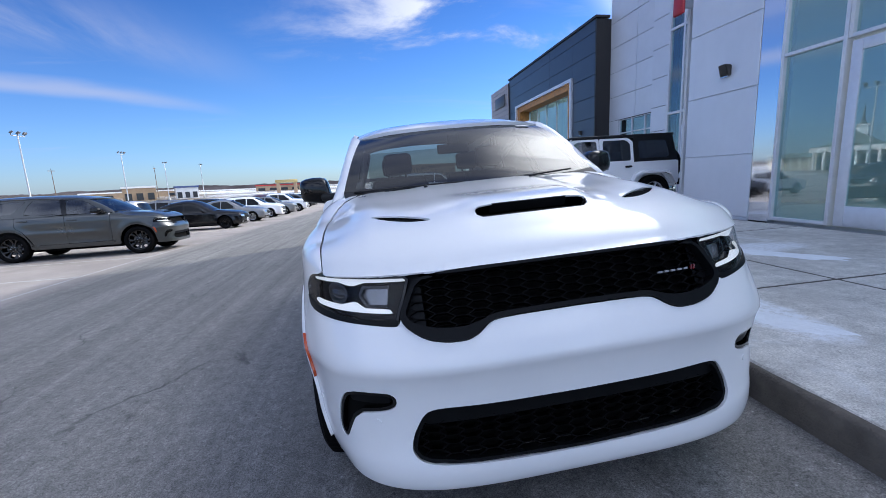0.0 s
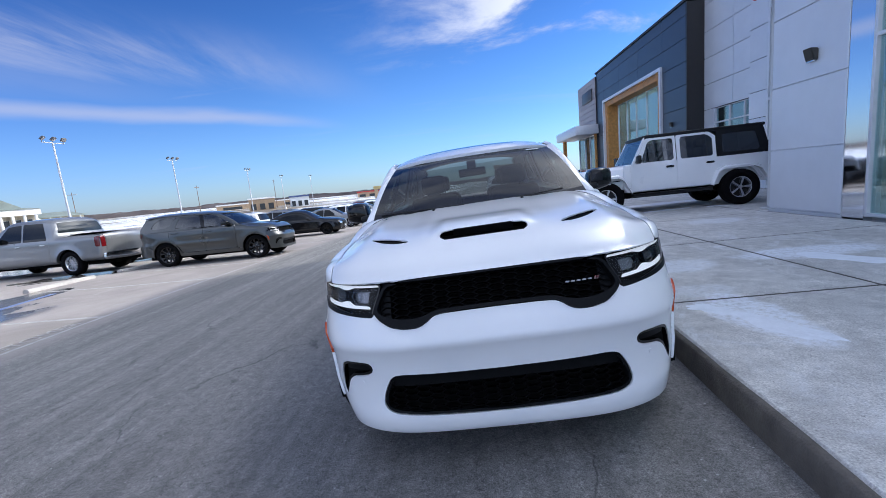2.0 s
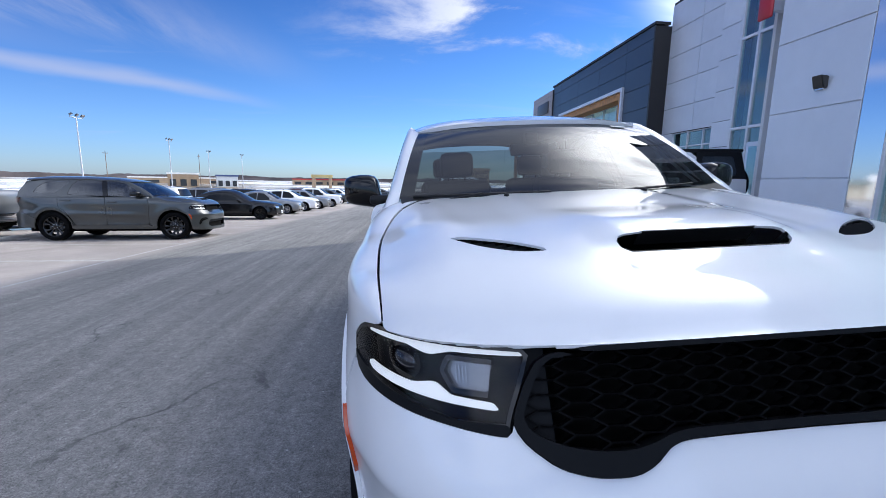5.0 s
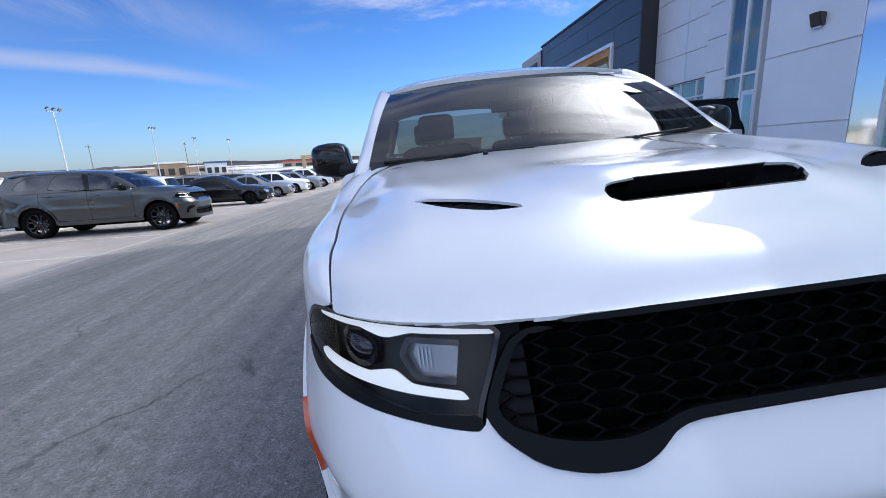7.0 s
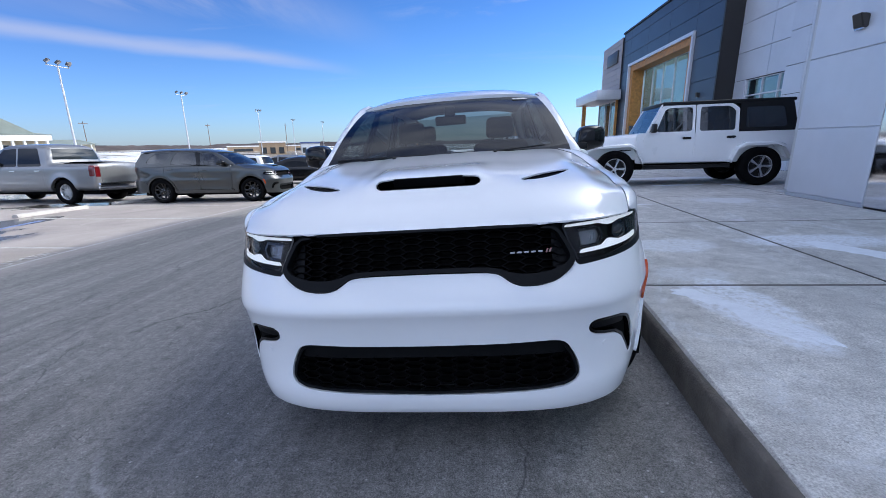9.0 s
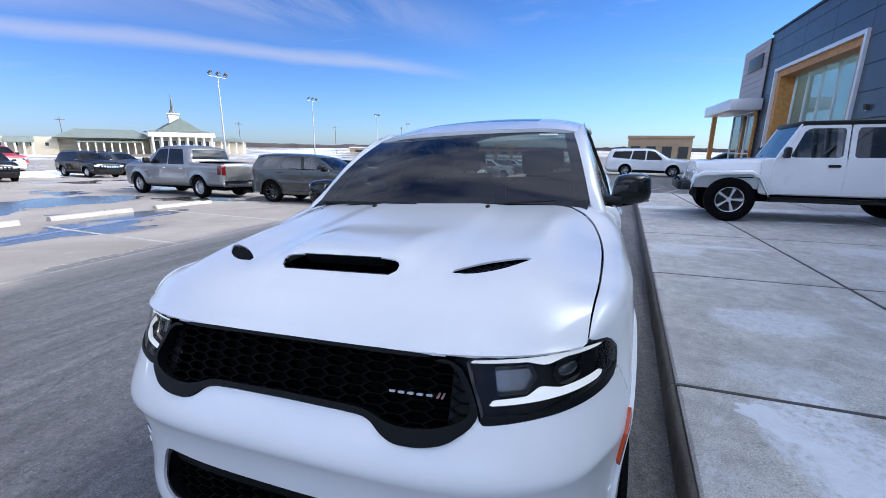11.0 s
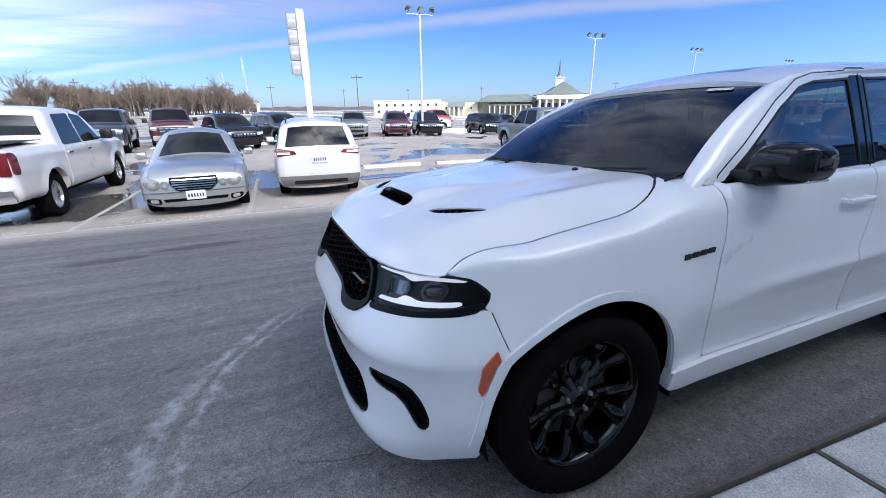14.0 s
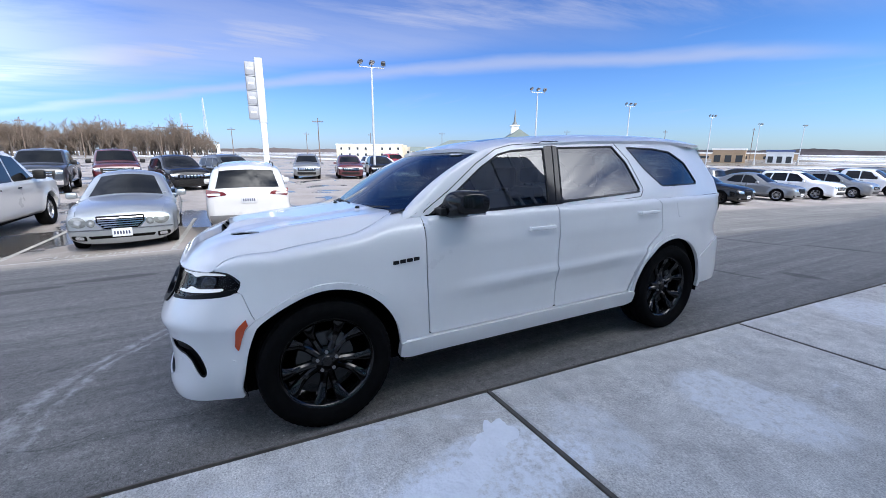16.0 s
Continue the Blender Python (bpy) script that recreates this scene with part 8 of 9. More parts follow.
    # windscreen in its white frame
    for s in (1, -1):
        bm = bmesh.new()
        m = Matrix.Translation((s * 0.70, 0.66, 1.13)) @ Matrix.Rotation(radians(-27), 4, "X") @ Matrix.Rotation(radians(-4 * s), 4, "Y")
        add_box(bm, -0.035, 0.035, -0.03, 0.03, 0.0, 0.70, 0.01, m)
        bm_ob("screen_post", bm, body, root, smooth=True)
    vs = [(-0.69, 0.64, 1.16), (0.69, 0.64, 1.16), (0.645, 0.95, 1.74), (-0.645, 0.95, 1.74)]
    mesh_ob("windscreen", vs, [(0, 1, 2, 3)], GLASS_CLEAR, root)
    box("screen_header", -0.66, 0.66, 0.93, 1.0, 1.72, 1.79, BLACK, root, bevel=0.015)
    box("cowl", -0.72, 0.72, 0.50, 0.68, 1.10, 1.17, body, root, bevel=0.02)
    for x in (-0.36, 0.36):
        for y in (1.45, 2.25):
            bm = bmesh.new()
            add_box(bm, x - 0.24, x + 0.24, y, y + 0.16, 1.0, 1.42, 0.05)
            add_box(bm, x - 0.13, x + 0.13, y + 0.04, y + 0.14, 1.44, 1.62, 0.04)
            bm_ob("seat", bm, INTERIOR, root, smooth=True)
    # bumpers, underside and spare
    bm = bmesh.new()
    add_box(bm, -0.62, 0.62, -0.86, -0.64, 0.54, 0.72, 0.035)
    for s in (1, -1):
        add_box(bm, s * 0.60, s * 0.86, -0.80, -0.62, 0.56, 0.70, 0.035)
        add_tube(bm, (s * 0.35, -0.80, 0.72), (s * 0.35, -0.86, 0.80), 0.018)
        add_tube(bm, (s * 0.35, -0.86, 0.80), (s * 0.35, -0.90, 0.73), 0.018)
    bm_ob("front_bumper", bm, BLACK, root, smooth=True)
    box("rear_bumper", -0.80, 0.80, 3.66, 3.84, 0.52, 0.68, BLACK, root, bevel=0.03)
    bm = bmesh.new()
    add_box(bm, -0.55, 0.55, -0.5, 3.5, 0.36, 0.58)
    add_tube(bm, (-0.7, 0, R), (0.7, 0, R), 0.05)
    add_tube(bm, (-0.7, wb, R), (0.7, wb, R), 0.05)
    add_box(bm, 0.1, 0.5, 2.5, 3.4, 0.34, 0.48, 0.03)
    add_box(bm, -0.72, 0.72, wb - 0.48, wb + 0.48, 0.5, 0.9)
    bm_ob("chassis", bm, VOID, root)
    wheels(root, (0, wb), 0.80, R, 0.27, 0.235, 5, SILVER_RIM, twin=False)
    ty, ri = WHEELS[(R, 0.27, 0.235, 5, SILVER_RIM.name)]
    sp = share("spare_wheel", ty, root, pose(0.08, 3.82, 1.02, 0, 0, 90))
    share("rim", ri, sp)
    return root, wb


put(off_roader(), 3.28, 8.47, 176)

# ---------- parking lot ----------
LINE = material("worn_white_line", (0.46, 0.45, 0.43), 0.85, var=0.25, scale=9, base2=(0.25, 0.24, 0.225))
BLUE_LINE = material("worn_blue_line", (0.10, 0.16, 0.34), 0.85, var=0.3, scale=7, base2=(0.17, 0.22, 0.36))
STOP = material("wheel_stop_concrete", (0.42, 0.40, 0.37), 0.85, var=0.2, scale=8, bump=0.3, bscale=80)


def stripe(x0, y0, x1, y1, w, mat, label):
    n = 12
    d = Vector((x1 - x0, y1 - y0))
    k = Vector((-d.y, d.x)).normalized() * w / 2
    vs, fs = [], []
    for i in range(n + 1):
        p = Vector((x0, y0)) + d * i / n
        for s in (1, -1):
            q = p + k * s
            vs.append((q.x, q.y, float(gz(q.x, q.y)) + 0.004))
    for i in range(n):
        fs.append((2 * i, 2 * i + 1, 2 * i + 3, 2 * i + 2))
    tagged(mesh_ob("parking_line", vs, fs, mat, sharp=0), label, "line", "painted parking lines", "structure")


for y in (-6.7, -3.95, -1.25, 1.42, 4.1, 7.2, 9.9, 12.9, 15.6, 18.3, 21.0, 23.7, 26.4, 29.1, 31.8, 34.5, 37.2):
    stripe(-11.2, y + 0.15, -6.5, y - 0.1, 0.10, LINE, "worn white stall line on the lot")
stripe(-9.75, 1.6, -10.3, 5.6, 0.17, BLUE_LINE, "worn blue line across the stalls")
stripe(-10.3, 5.6, -10.6, 7.0, 0.15, BLUE_LINE, "worn blue line across the stalls")
stripe(-6.55, -8.0, -6.5, 12.0, 0.07, LINE, "worn white line along the drive")
for i in range(7):
    stripe(0.9 + 0.8 * i, 15.8, 1.9 + 0.8 * i, 18.4, 0.11, LINE, "worn white hatching past the pavement")

for y0 in (-3.6, 2.1, 4.70, 7.40, 10.4, 13.1):
    bm = bmesh.new()
    prof = [(-0.10, 0.0), (-0.085, 0.09), (-0.05, 0.125), (0.05, 0.125), (0.085, 0.09), (0.10, 0.0)]
    a = [bm.verts.new((x, 0.0, z)) for x, z in prof]
    b = [bm.verts.new((x, 2.0, z)) for x, z in prof]
    for i in range(5):
        bm.faces.new((a[i], b[i], b[i + 1], a[i + 1]))
    bm.faces.new(a)
    bm.faces.new(b[::-1])
    ob = bm_ob("wheel_stop", bm, STOP, sharp=30, smooth=True)
    z = float(gz(-11.8, y0 + 1))
    ob.matrix_world = Matrix.Translation((-11.8, y0, z - 0.005)) @ Matrix.Rotation(math.atan2(float(gz(-11.8, y0 + 2)) - float(gz(-11.8, y0)), 2.0), 4, "X")
    tagged(ob, "pale concrete wheel stop at the head of a stall", "wheel stop", "wheel stops")


def ground_word(text, x, y, size):
    cu = bpy.data.curves.new("word", "FONT")
    cu.body, cu.size, cu.extrude, cu.align_x = text, size, 0.0015, "CENTER"
    tmp = new("word", cu)
    dg = bpy.context.evaluated_depsgraph_get()
    me = bpy.data.meshes.new_from_object(tmp.evaluated_get(dg))
    bpy.data.objects.remove(tmp)
    me.materials.append(LINE)
    ob = new("painted_word", me)
    tagged(ob, "worn white word painted at the mouth of a stall", "lettering", "painted words", "structure")
    ob.matrix_world = Matrix.Translation((x, y, float(gz(x, y)) + 0.006)) @ Matrix.Rotation(math.pi / 2, 4, "Z") @ Matrix.Rotation(0.012, 4, "Y")


for y in (-5.3, -2.6, 0.15, 2.85):
    ground_word("CUSTOMER", -6.62, y, 0.34)

# ---------- lamps, sign and poles ----------
GALV = material("galvanised_steel", (0.50, 0.51, 0.53), 0.45, 0.5, var=0.1, scale=3)
LAMP_HEAD = material("lamp_head", (0.08, 0.08, 0.085), 0.5, 0.3)
TIMBER = material("weathered_pole", (0.14, 0.10, 0.075), 0.9, var=0.25, scale=4)


def lamp_post(x, y, top):
    root = tagged(new("street_lamp"), "tall pale steel lamp post with three floodlights", "lamp post", "lot lamps")
    z = float(gz(x, y))
    bm = bmesh.new()
    add_tube(bm, (0, 0, 0), (0, 0, 0.7), 0.30, 0.30, 16)
    bm_ob("base", bm, STOP, root, smooth=True)
    bm = bmesh.new()
    add_tube(bm, (0, 0, 0.65), (0, 0, top - z), 0.10, 0.065, 10)
    bm_ob("pole", bm, GALV, root, smooth=True)
    bm = bmesh.new()
    add_tube(bm, (0, -0.95, top - z), (0, 0.95, top - z), 0.035, 0.035, 8)
    bm_ob("crossarm", bm, GALV, root, smooth=True)
    for k, a in ((-0.9, 25), (0.0, 10), (0.9, -20)):
        bm = bmesh.new()
        m = Matrix.Translation((0.05, k, top - z + 0.28)) @ Matrix.Rotation(radians(a), 4, "Z") @ Matrix.Rotation(radians(-38), 4, "Y")
        add_box(bm, -0.12, 0.22, -0.17, 0.17, -0.08, 0.08, 0.025, m)
        add_tube(bm, (0, k, top - z), (0.03, k, top - z + 0.2), 0.03, 0.03, 6)
        hd = bm_ob("floodlight", bm, LAMP_HEAD, root, smooth=True)
        bm = bmesh.new()
        add_box(bm, -0.09, 0.19, -0.14, 0.14, -0.088, -0.081, 0, m)
        bm_ob("lens", bm, LENS_CLEAR, hd)
    root.location = (x, y, z)


for x, y in ((-28.4, 10.6), (-33.0, 30.4), (-37.6, 50.7), (-43.2, 80.0), (-51.6, 114.3), (-48.9, 129.5)):
    lamp_post(x, y, 7.55)


def pylon_sign():
    root = tagged(new("pylon_sign"), "white dealership pylon sign on a boxed metal post", "sign")
    # white faces, with shade put in by greying their colour
    pale = material("sign_white", (0.46, 0.465, 0.48), 0.4, var=0.04)
    grey = material("sign_grey", (0.26, 0.265, 0.28), 0.5, var=0.1)
    bm = bmesh.new()
    add_box(bm, -0.35, 0.35, 0.20, 0.92, 4.6, 10.75, 0.05)
    bm_ob("spine", bm, pale, root, smooth=True)
    for i in range(4):
        z = 5.0 + 1.36 * i
        p = box("sign_panel", -0.3, 0.3, -0.72, 0.19, z, z + 1.26, grey, root, bevel=0.09)
        box("bar", 0.303, 0.315, -0.52, 0.02, z + 0.52, z + 0.74, pale, p)
        box("panel_frame", -0.31, 0.31, -0.70, 0.19, z - 0.05, z - 0.005, pale, p)
    bm = bmesh.new()
    add_box(bm, -0.26, 0.26, 0.28, 0.84, -0.3, 4.65, 0.10)
    bm_ob("post", bm, MULLION, root, smooth=True)
    for z in (1.5, 3.1):
        box("post_joint", -0.27, 0.27, 0.27, 0.85, z, z + 0.03, grey, root, bevel=0.004)
    root.location = (-44.5, 4.0, float(gz(-44.5, 4.0)))
    root.rotation_euler = (0, 0, radians(-3))


pylon_sign()


def utility_pole(x, y, h, arms=1, lean=0.0):
    root = tagged(new("utility_pole"), "weathered timber utility pole with crossarm", "utility pole", "utility poles")
    bm = bmesh.new()
    add_tube(bm, (0, 0, 0), (lean, 0, h), 0.12, 0.08, 8)
    bm_ob("pole", bm, TIMBER, root, smooth=True)
    for i in range(arms):
        bm = bmesh.new()
        add_box(bm, lean - 0.06, lean + 0.06, -1.2, 1.2, h - 0.8 - i, h - 0.65 - i)
        for k in (-1.1, -0.4, 0.4, 1.1):
            add_tube(bm, (lean, k, h - 0.66 - i), (lean, k, h - 0.45 - i), 0.04, 0.03, 6)
        bm_ob("crossarm", bm, TIMBER, root)
    root.location = (x, y, float(gz(x, y)) - 0.1)
    root.rotation_euler = (0, 0, 0.6 * math.sin(x * 3.1 + y))


rp = random.Random(5)
for x, y, h in ((-130, -38, 9), (-128, -27, 8.5), (-120, -18, 8), (-124, -11, 8), (-126, -5, 8.5), (-150, 6, 9), (-155, 30, 9), (-150, 52, 9.5), (-139, 76, 10), (-90, 20, 9), (-120, 120, 11), (-100, 150, 11), (-75, 160, 11)):
    utility_pole(x, y, h)


def lattice_mast(x, y, h):
    root = tagged(new("lattice_mast"), "slim grey lattice mast on the skyline", "mast", "masts")
    bm = bmesh.new()
    n = 16
    for i in range(n):
        w0, w1 = 0.9 * (1 - i / n) + 0.2, 0.9 * (1 - (i + 1) / n) + 0.2
        z0, z1 = h * i / n, h * (i + 1) / n
        for k in range(3):
            a, b = 2.1 * k, 2.1 * (k + 1)
            add_tube(bm, (w0 * math.cos(a), w0 * math.sin(a), z0), (w1 * math.cos(a), w1 * math.sin(a), z1), 0.08, 0.08, 5)
            add_tube(bm, (w0 * math.cos(a), w0 * math.sin(a), z0), (w1 * math.cos(b), w1 * math.sin(b), z1), 0.05, 0.05, 4)
    bm_ob("lattice", bm, GALV, root)
    root.location = (x, y, float(gz(x, y)))


lattice_mast(-197, -1.2, 22)
lattice_mast(-188, -9.0, 15)

# ---------- far buildings ----------
CREAM = material("cream_render", (0.52, 0.46, 0.35), 0.85, var=0.08, scale=0.4)
GREEN_ROOF = material("grey_green_roof", (0.16, 0.19, 0.17), 0.7, var=0.15, scale=0.5)
WHITE_TRIM = material("white_trim", (0.72, 0.71, 0.68), 0.7, var=0.05, scale=0.5)
DARK_PANE = material("dark_pane", (0.03, 0.035, 0.04), 0.15)


def gable(bm, x0, x1, y0, y1, z0, z1, hip=0.0):
    ym = (y0 + y1) / 2
    v = [bm.verts.new(c) for c in ((x0, y0, z0), (x1, y0, z0), (x1, y1, z0), (x0, y1, z0), (x0 + hip, ym, z1), (x1 - hip, ym, z1))]
    for f in ((0, 1, 5, 4), (2, 3, 4, 5), (1, 2, 5), (3, 0, 4), (3, 2, 1, 0)):
        bm.faces.new([v[i] for i in f])


def church():
    """Long cream wings and a columned portico under a hipped roof with a steeple."""
    root = tagged(new("church"), "cream church with green roof, columned portico and steeple", "building")
    # local: x along the front, y towards the viewer is negative, z up from datum
    def win(x, z, w=0.8, h=1.0, y=-0.05, n="window"):
        fr = box(n, x - w / 2 - 0.1, x + w / 2 + 0.1, y - 0.06, y + 0.05, z - 0.1, z + h + 0.1, WHITE_TRIM, root)
        box("pane", x - w / 2, x + w / 2, y - 0.09, y - 0.055, z, z + h, DARK_PANE, fr)

    box("wall", 0, 26, 0, 14, -3, 4.3, CREAM, root)
    box("coping", -0.2, 26.2, -0.2, 0.2, 4.3, 4.6, WHITE_TRIM, root)
    for i in range(8):
        for z in (0.0, 2.3):
            win(2 + 3.2 * i, z)
    box("wall", 26, 40, 2, 14, -3, 3.6, CREAM, root)
    for i in range(4):
        win(28 + 3.2 * i, 1.0, y=1.95)
    bm = bmesh.new()
    gable(bm, 29, 35, -1.0, 4.0, 2.0, 3.6)
    bm_ob("porch_roof", bm, GREEN_ROOF, root)
    for i in range(4):
        box("post", 29.3 + 1.75 * i, 29.7 + 1.75 * i, -0.8, -0.4, -3, 2.0, WHITE_TRIM, root)
    box("wall", 40, 62, 4, 22, -3, 3.5, CREAM, root)
    bm = bmesh.new()
    gable(bm, 39, 64, -1, 22, 3.5, 6.3, 5)
    bm_ob("roof", bm, GREEN_ROOF, root)
    box("verandah_roof", 44, 60, -2.0, 4.0, 2.2, 2.6, GREEN_ROOF, root)
    for i in range(9):
        box("post", 44.4 + 1.9 * i, 44.75 + 1.9 * i, -1.8, -1.4, -3, 2.2, WHITE_TRIM, root)
    # rounded portico
    box("wall", 62, 80, 0, 18, -3, 4.4, CREAM, root)
    box("entablature", 61.5, 80.5, -2.6, 0.5, 4.2, 5.8, WHITE_TRIM, root)
    for i in range(8):
        bm = bmesh.new()
        add_tube(bm, (62.6 + 2.4 * i, -2.0, -3), (62.6 + 2.4 * i, -2.0, 4.2), 0.42, 0.36, 12)
        bm_ob("column", bm, WHITE_TRIM, root, smooth=True)
    for i in range(7):
        win(63.8 + 2.4 * i, -2.0, 1.4, 5.0)
    bm = bmesh.new()
    gable(bm, 61.2, 80.8, -2.8, 16, 5.8, 7.2, 7)
    bm_ob("roof", bm, GREEN_ROOF, root)
    bm = bmesh.new()
    v = [bm.verts.new(c) for c in ((64.5, -1.5, 6.0), (77.5, -1.5, 6.0), (71, -1.5, 10.2), (64.5, 12, 6.0), (77.5, 12, 6.0), (71, 12, 10.2))]
    for f in ((0, 1, 2), (5, 4, 3), (0, 2, 5, 3), (1, 4, 5, 2), (0, 3, 4, 1)):
        bm.faces.new([v[i] for i in f])
    bm_ob("pediment", bm, GREEN_ROOF, root)
    # steeple
    bm = bmesh.new()
    add_box(bm, 68.6, 71.4, 3.6, 6.4, 8.0, 11.6)
    add_box(bm, 68.2, 71.8, 3.2, 6.8, 11.6, 12.0)
    bm_ob("belfry", bm, WHITE_TRIM, root)
    bm = bmesh.new()
    add_tube(bm, (70, 5, 12.0), (70, 5, 13.2), 1.2, 0.55, 8)
    add_tube(bm, (70, 5, 13.2), (70, 5, 18.2), 0.5, 0.03, 8)
    bm_ob("spire", bm, material("spire_metal", (0.12, 0.13, 0.13), 0.5, 0.3), root)
    box("wall", 80, 92, 4, 18, -3, 3.0, CREAM, root)
    bm = bmesh.new()
    gable(bm, 79.5, 93, 2.5, 19, 3.0, 4.6, 3)
    bm_ob("roof", bm, GREEN_ROOF, root)
    for i in range(5):
        box("post", 81 + 2.4 * i, 81.3 + 2.4 * i, 2.6, 3.0, -3, 3.0, WHITE_TRIM, root)
    a = math.atan2(113.5 - 40.0, -110.3 + 153.3)
    root.matrix_world = Matrix.Translation((-153.4, 40.0, -0.55)) @ Matrix.Rotation(a, 4, "Z") @ Matrix.Diagonal((0.93, 1, 0.93, 1))


church()


def shed(label, x, y, w, d, h, heading, mat, roofmat=None, doors=3):
    root = tagged(new("store_building"), label, "building", "far stores")
    box("wall", -w / 2, w / 2, 0, d, -2, h, mat, root)
    box("parapet", -w / 2 - 0.2, w / 2 + 0.2, -0.2, d + 0.2, h, h + 0.5, roofmat or WHITE_TRIM, root)
    for i in range(doors):
        u = -w / 2 + w * (i + 0.5) / doors
        box("window", u - w / doors * 0.3, u + w / doors * 0.3, -0.12, 0.05, 0.2, h * 0.6, DARK_PANE, root)
    root.matrix_world = Matrix.Translation((x, y, float(gz(x, y)))) @ Matrix.Rotation(radians(heading), 4, "Z")


BRICK_TAN = material("tan_masonry", (0.34, 0.24, 0.15), 0.85, var=0.15, scale=0.6)
BLUE_WALL = material("blue_fascia", (0.05, 0.08, 0.20), 0.6, var=0.1)
shed("tan masonry store beyond the lot", -67, 132, 8, 8, 3.6, 25, BRICK_TAN)
shed("store with a blue fascia beyond the lot", -56.5, 137.5, 6, 8, 3.2, 25, ROOM, BLUE_WALL)
shed("low brown store behind the drive", 13.0, 98.0, 12, 10, 4.2, -4, BRICK_TAN, BRICK_TAN, 4)
shed("long low tan store on the horizon", -95, 190, 40, 14, 2.2, 25, BRICK_TAN)
shed("long low store with red trim on the horizon", -40, 210, 30, 14, 2.4, 8, BRICK_TAN, RED_PAINT, 6)
shed("pale warehouse on the horizon", -250, -3, 14, 10, 4.0, 92, WHITE_TRIM, None, 2)

def gate_frame():
    root = tagged(new("gate"), "tan masonry gateway with a flat beam beyond the lot", "gateway")
    for x in (-2.6, 1.7):
        box("pier", x, x + 0.9, 0, 0.9, -1.0, 3.3, BRICK_TAN, root, bevel=0.03)
    box("beam", -2.8, 2.8, -0.1, 1.0, 3.3, 4.1, material("yellow_render", (0.42, 0.33, 0.14), 0.8, var=0.1), root, bevel=0.03)
    root.matrix_world = Matrix.Translation((-23.2, 115.6, float(gz(-23.2, 115.6)))) @ Matrix.Rotation(radians(10), 4, "Z")


gate_frame()

# ---------- woods and skyline ----------
BARK = material("grey_brown_bark", (0.10, 0.08, 0.065), 0.95, var=0.25, scale=2)
TWIG = material("winter_twigs", (0.14, 0.105, 0.08), 0.95, var=0.25, scale=0.8)


def tree_meshes(seed):
    """Leafless tree: tapered trunk with limbs, and a crown of fine twigs."""
    rng = random.Random(seed)
    trunk, crown = bmesh.new(), ([], [])

    def grow_limb(p, d, ln, r, depth):
        q = p + d * ln
        if depth < 2:
            add_tube(trunk, p, q, r, r * 0.62, 5)
        else:
            vs, fs = crown
            k = len(vs)
            side = d.cross(Vector((rng.uniform(-1, 1), rng.uniform(-1, 1), 0.3))).normalized() * max(r, 0.026)
            up = d.cross(side).normalized() * max(r, 0.026)
            vs.extend([p + side, p - side * 0.5 + up, p - side * 0.5 - up, q])
            fs.extend([(k, k + 1, k + 3), (k + 1, k + 2, k + 3), (k + 2, k, k + 3)])
        if depth >= 5:
            return
        for i in range((6, 4, 4, 3, 3)[depth]):
            t = rng.uniform(0.45, 1.0) if depth else rng.uniform(0.35, 1.0)
            nd_ = (d + Vector((rng.uniform(-1, 1), rng.uniform(-1, 1), rng.uniform(-0.1, 0.7))) * (0.75 if depth else 0.9)).normalized()
            grow_limb(p + d * ln * t, nd_, ln * rng.uniform(0.5, 0.78), r * 0.55, depth + 1)

    grow_limb(Vector((0, 0, -0.2)), Vector((rng.uniform(-0.05, 0.05), rng.uniform(-0.05, 0.05), 1)).normalized(), rng.uniform(3.2, 4.2), 0.24, 0)
    a = bpy.data.meshes.new("trunk")
    trunk.to_mesh(a)
    trunk.free()
    a.materials.append(BARK)
    b = bpy.data.meshes.new("crown")
    b.from_pydata([tuple(v) for v in crown[0]], [], crown[1])
    b.materials.append(TWIG)
    return a, b


KINDS = [tree_meshes(s) for s in (3, 8, 21, 34, 55)]
rt = random.Random(11)
for i in range(190):
    t = (i % 95) / 94
    back = i >= 95
    x = -158 - 9 * t + rt.uniform(-14, 6) - (12 if back else 0)
    y = -64 + 64 * t + rt.uniform(-2, 2)
    hh = (0.98 + 0.22 * math.sin(t * 9.0) ** 2) * (1.0 if t < 0.88 else 0.75) * rt.uniform(0.75, 1.12)
    if i % 4 == 0:
        hh *= 0.6
    tr, cr = KINDS[i % 5]
    root = tagged(new("tree"), "leafless winter tree with fine brown twigs", "tree", "bare wood beyond the lot")
    share("trunk", tr, root)
    share("crown", cr, root)
    root.matrix_world = Matrix.Translation((x, y, float(gz(x, y)))) @ Matrix.Rotation(rt.uniform(0, 6.28), 4, "Z") @ Matrix.Diagonal((hh * 1.1, hh * 1.1, hh, 1))


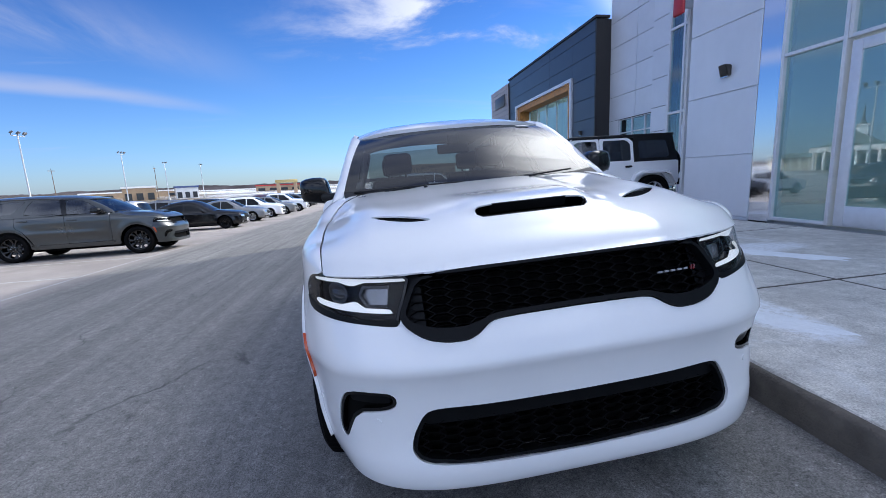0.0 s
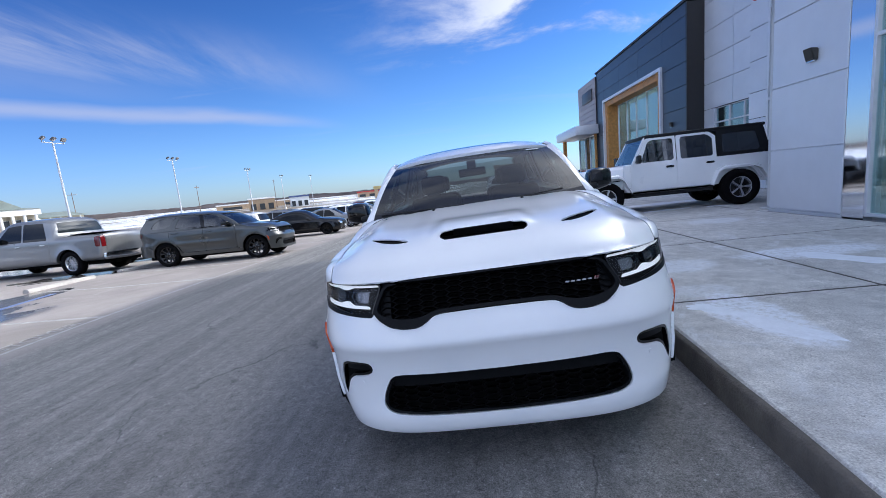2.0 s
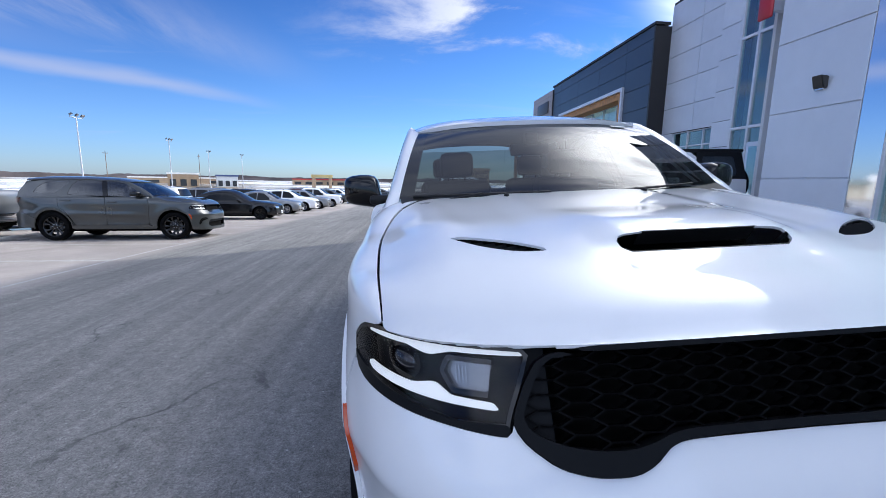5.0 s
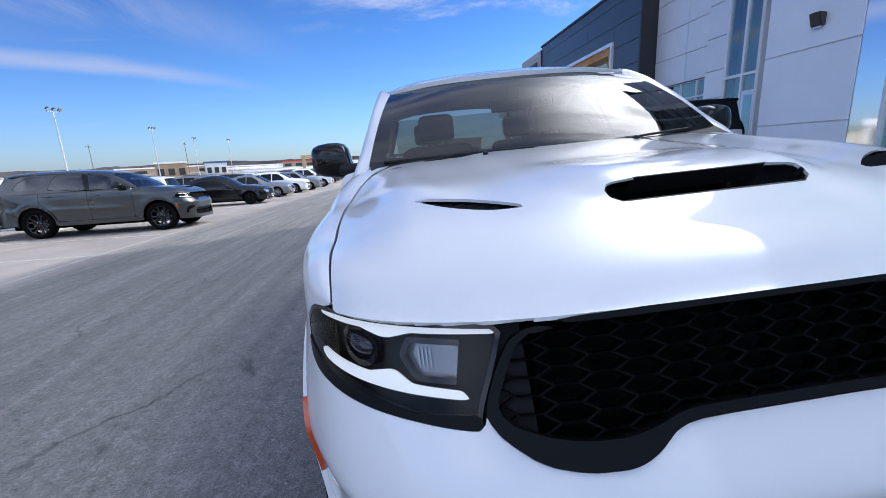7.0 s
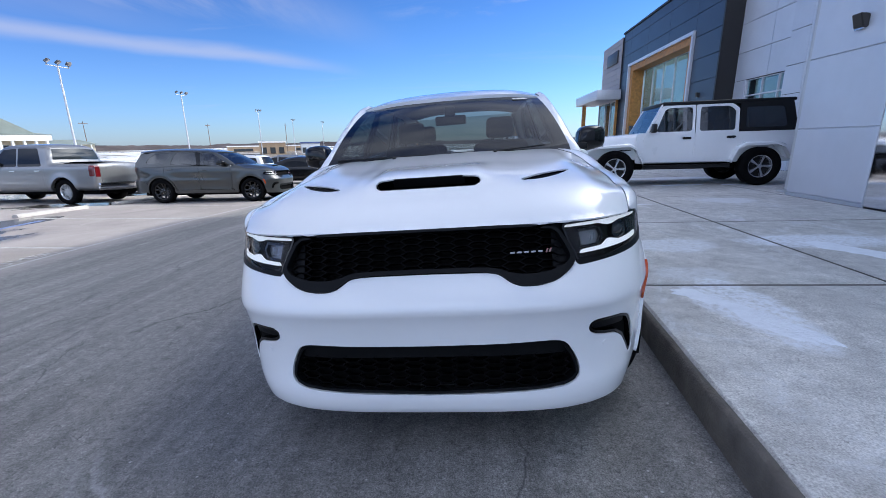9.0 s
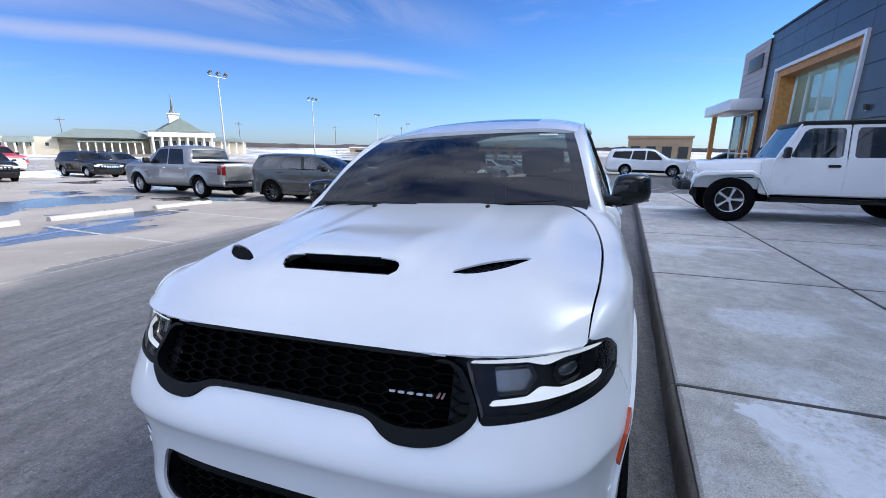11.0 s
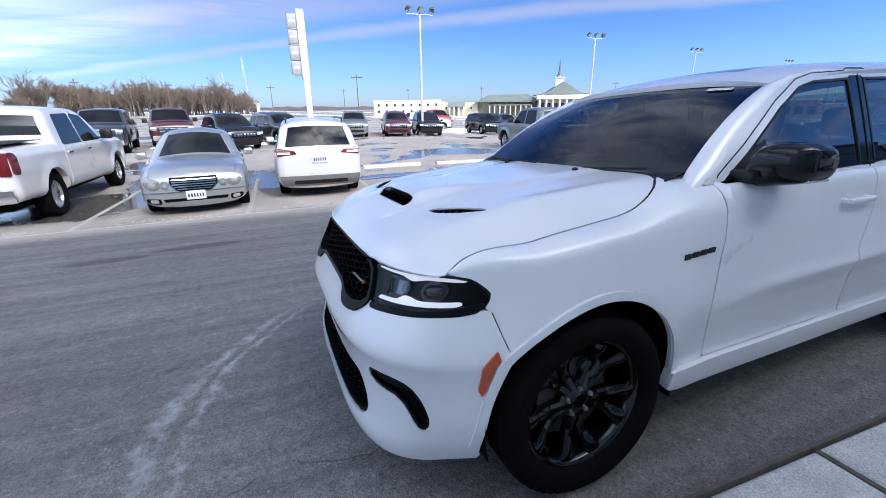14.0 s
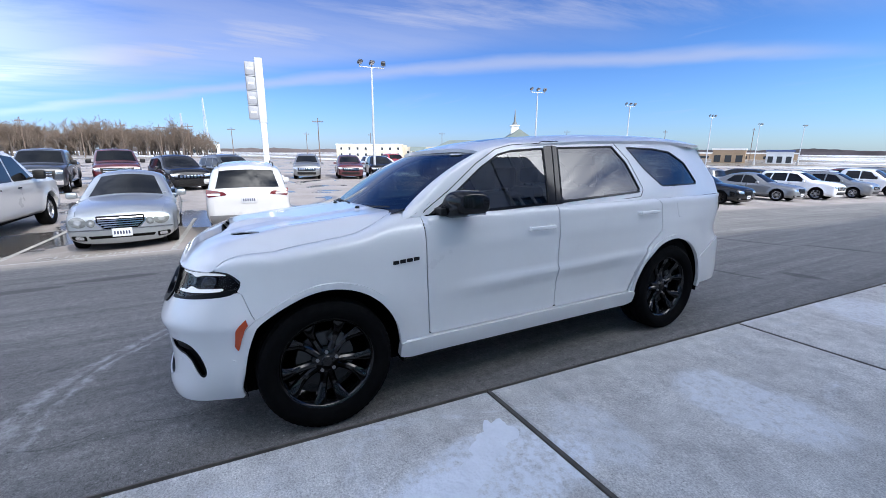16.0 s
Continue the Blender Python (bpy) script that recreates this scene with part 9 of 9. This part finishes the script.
def skyline():
    """Far low woods on the horizon all round, one ragged strip."""
    mat = material("far_woods", (0.10, 0.085, 0.085), 1.0, var=0.3, scale=0.05)
    vs, fs = [], []
    n = 1400
    for ring, (rad, hgt) in enumerate(((520, 4.0), (800, 9.0))):
        base = len(vs)
        for i in range(n):
            a = 2 * math.pi * i / n
            w = noise.fractal(Vector((math.cos(a) * 9 + ring * 5, math.sin(a) * 9, ring)), 1.0, 2.0, 4)
            j = noise.noise(Vector((math.cos(a) * 160, math.sin(a) * 160, 3 + ring)))
            h = max(0.3, hgt * (0.55 + 0.6 * w) + 0.9 * j)
            vs += [(rad * math.cos(a), rad * math.sin(a), -4), (rad * math.cos(a) * 1.0, rad * math.sin(a), -1.2 + h)]
        for i in range(n):
            k = (i + 1) % n
            fs.append((base + 2 * i, base + 2 * k, base + 2 * k + 1, base + 2 * i + 1))
    tagged(mesh_ob("backdrop", vs, fs, mat, smooth=False), "low brown woods along the far horizon", "woods", kind="structure")


skyline()


def snow_ridge(x, y, rx, ry, h, seed):
    n, m = 36, 8
    vs, fs = [], []
    for j in range(m + 1):
        q = j / m
        for i in range(n):
            a = 2 * math.pi * i / n
            rag = 1 + 0.35 * noise.fractal(Vector((math.cos(a) * 1.5 + seed, math.sin(a) * 1.5, seed)), 1.0, 2.0, 3)
            X, Y = x + rx * q * rag * math.cos(a), y + ry * q * rag * math.sin(a)
            z = h * (1 - q * q) * (0.7 + 0.6 * noise.noise(Vector((X * 0.9, Y * 0.9, seed))))
            vs.append((X, Y, float(gz(X, Y)) + (z if j < m else -0.05)))
    for j in range(m):
        for i in range(n):
            k = (i + 1) % n
            fs.append((j * n + i, (j + 1) * n + i, (j + 1) * n + k, j * n + k))
    tagged(mesh_ob("snow_bank", vs, fs, SNOW, sharp=0), "ploughed bank of white snow at the lot's edge", "snow", "snow banks")


for k, (x, y, rx, ry, h) in enumerate(((-32.0, 2.0, 1.6, 2.6, 0.7), (-33.5, 13.5, 1.2, 3.0, 0.5), (-24.5, -3.2, 1.2, 3.0, 0.6), (-36.0, 20.0, 1.5, 4.0, 0.5), (-38.0, 26.0, 1.5, 5.0, 0.6))):
    snow_ridge(x, y, rx, ry, h, 2.0 + 1.7 * k)
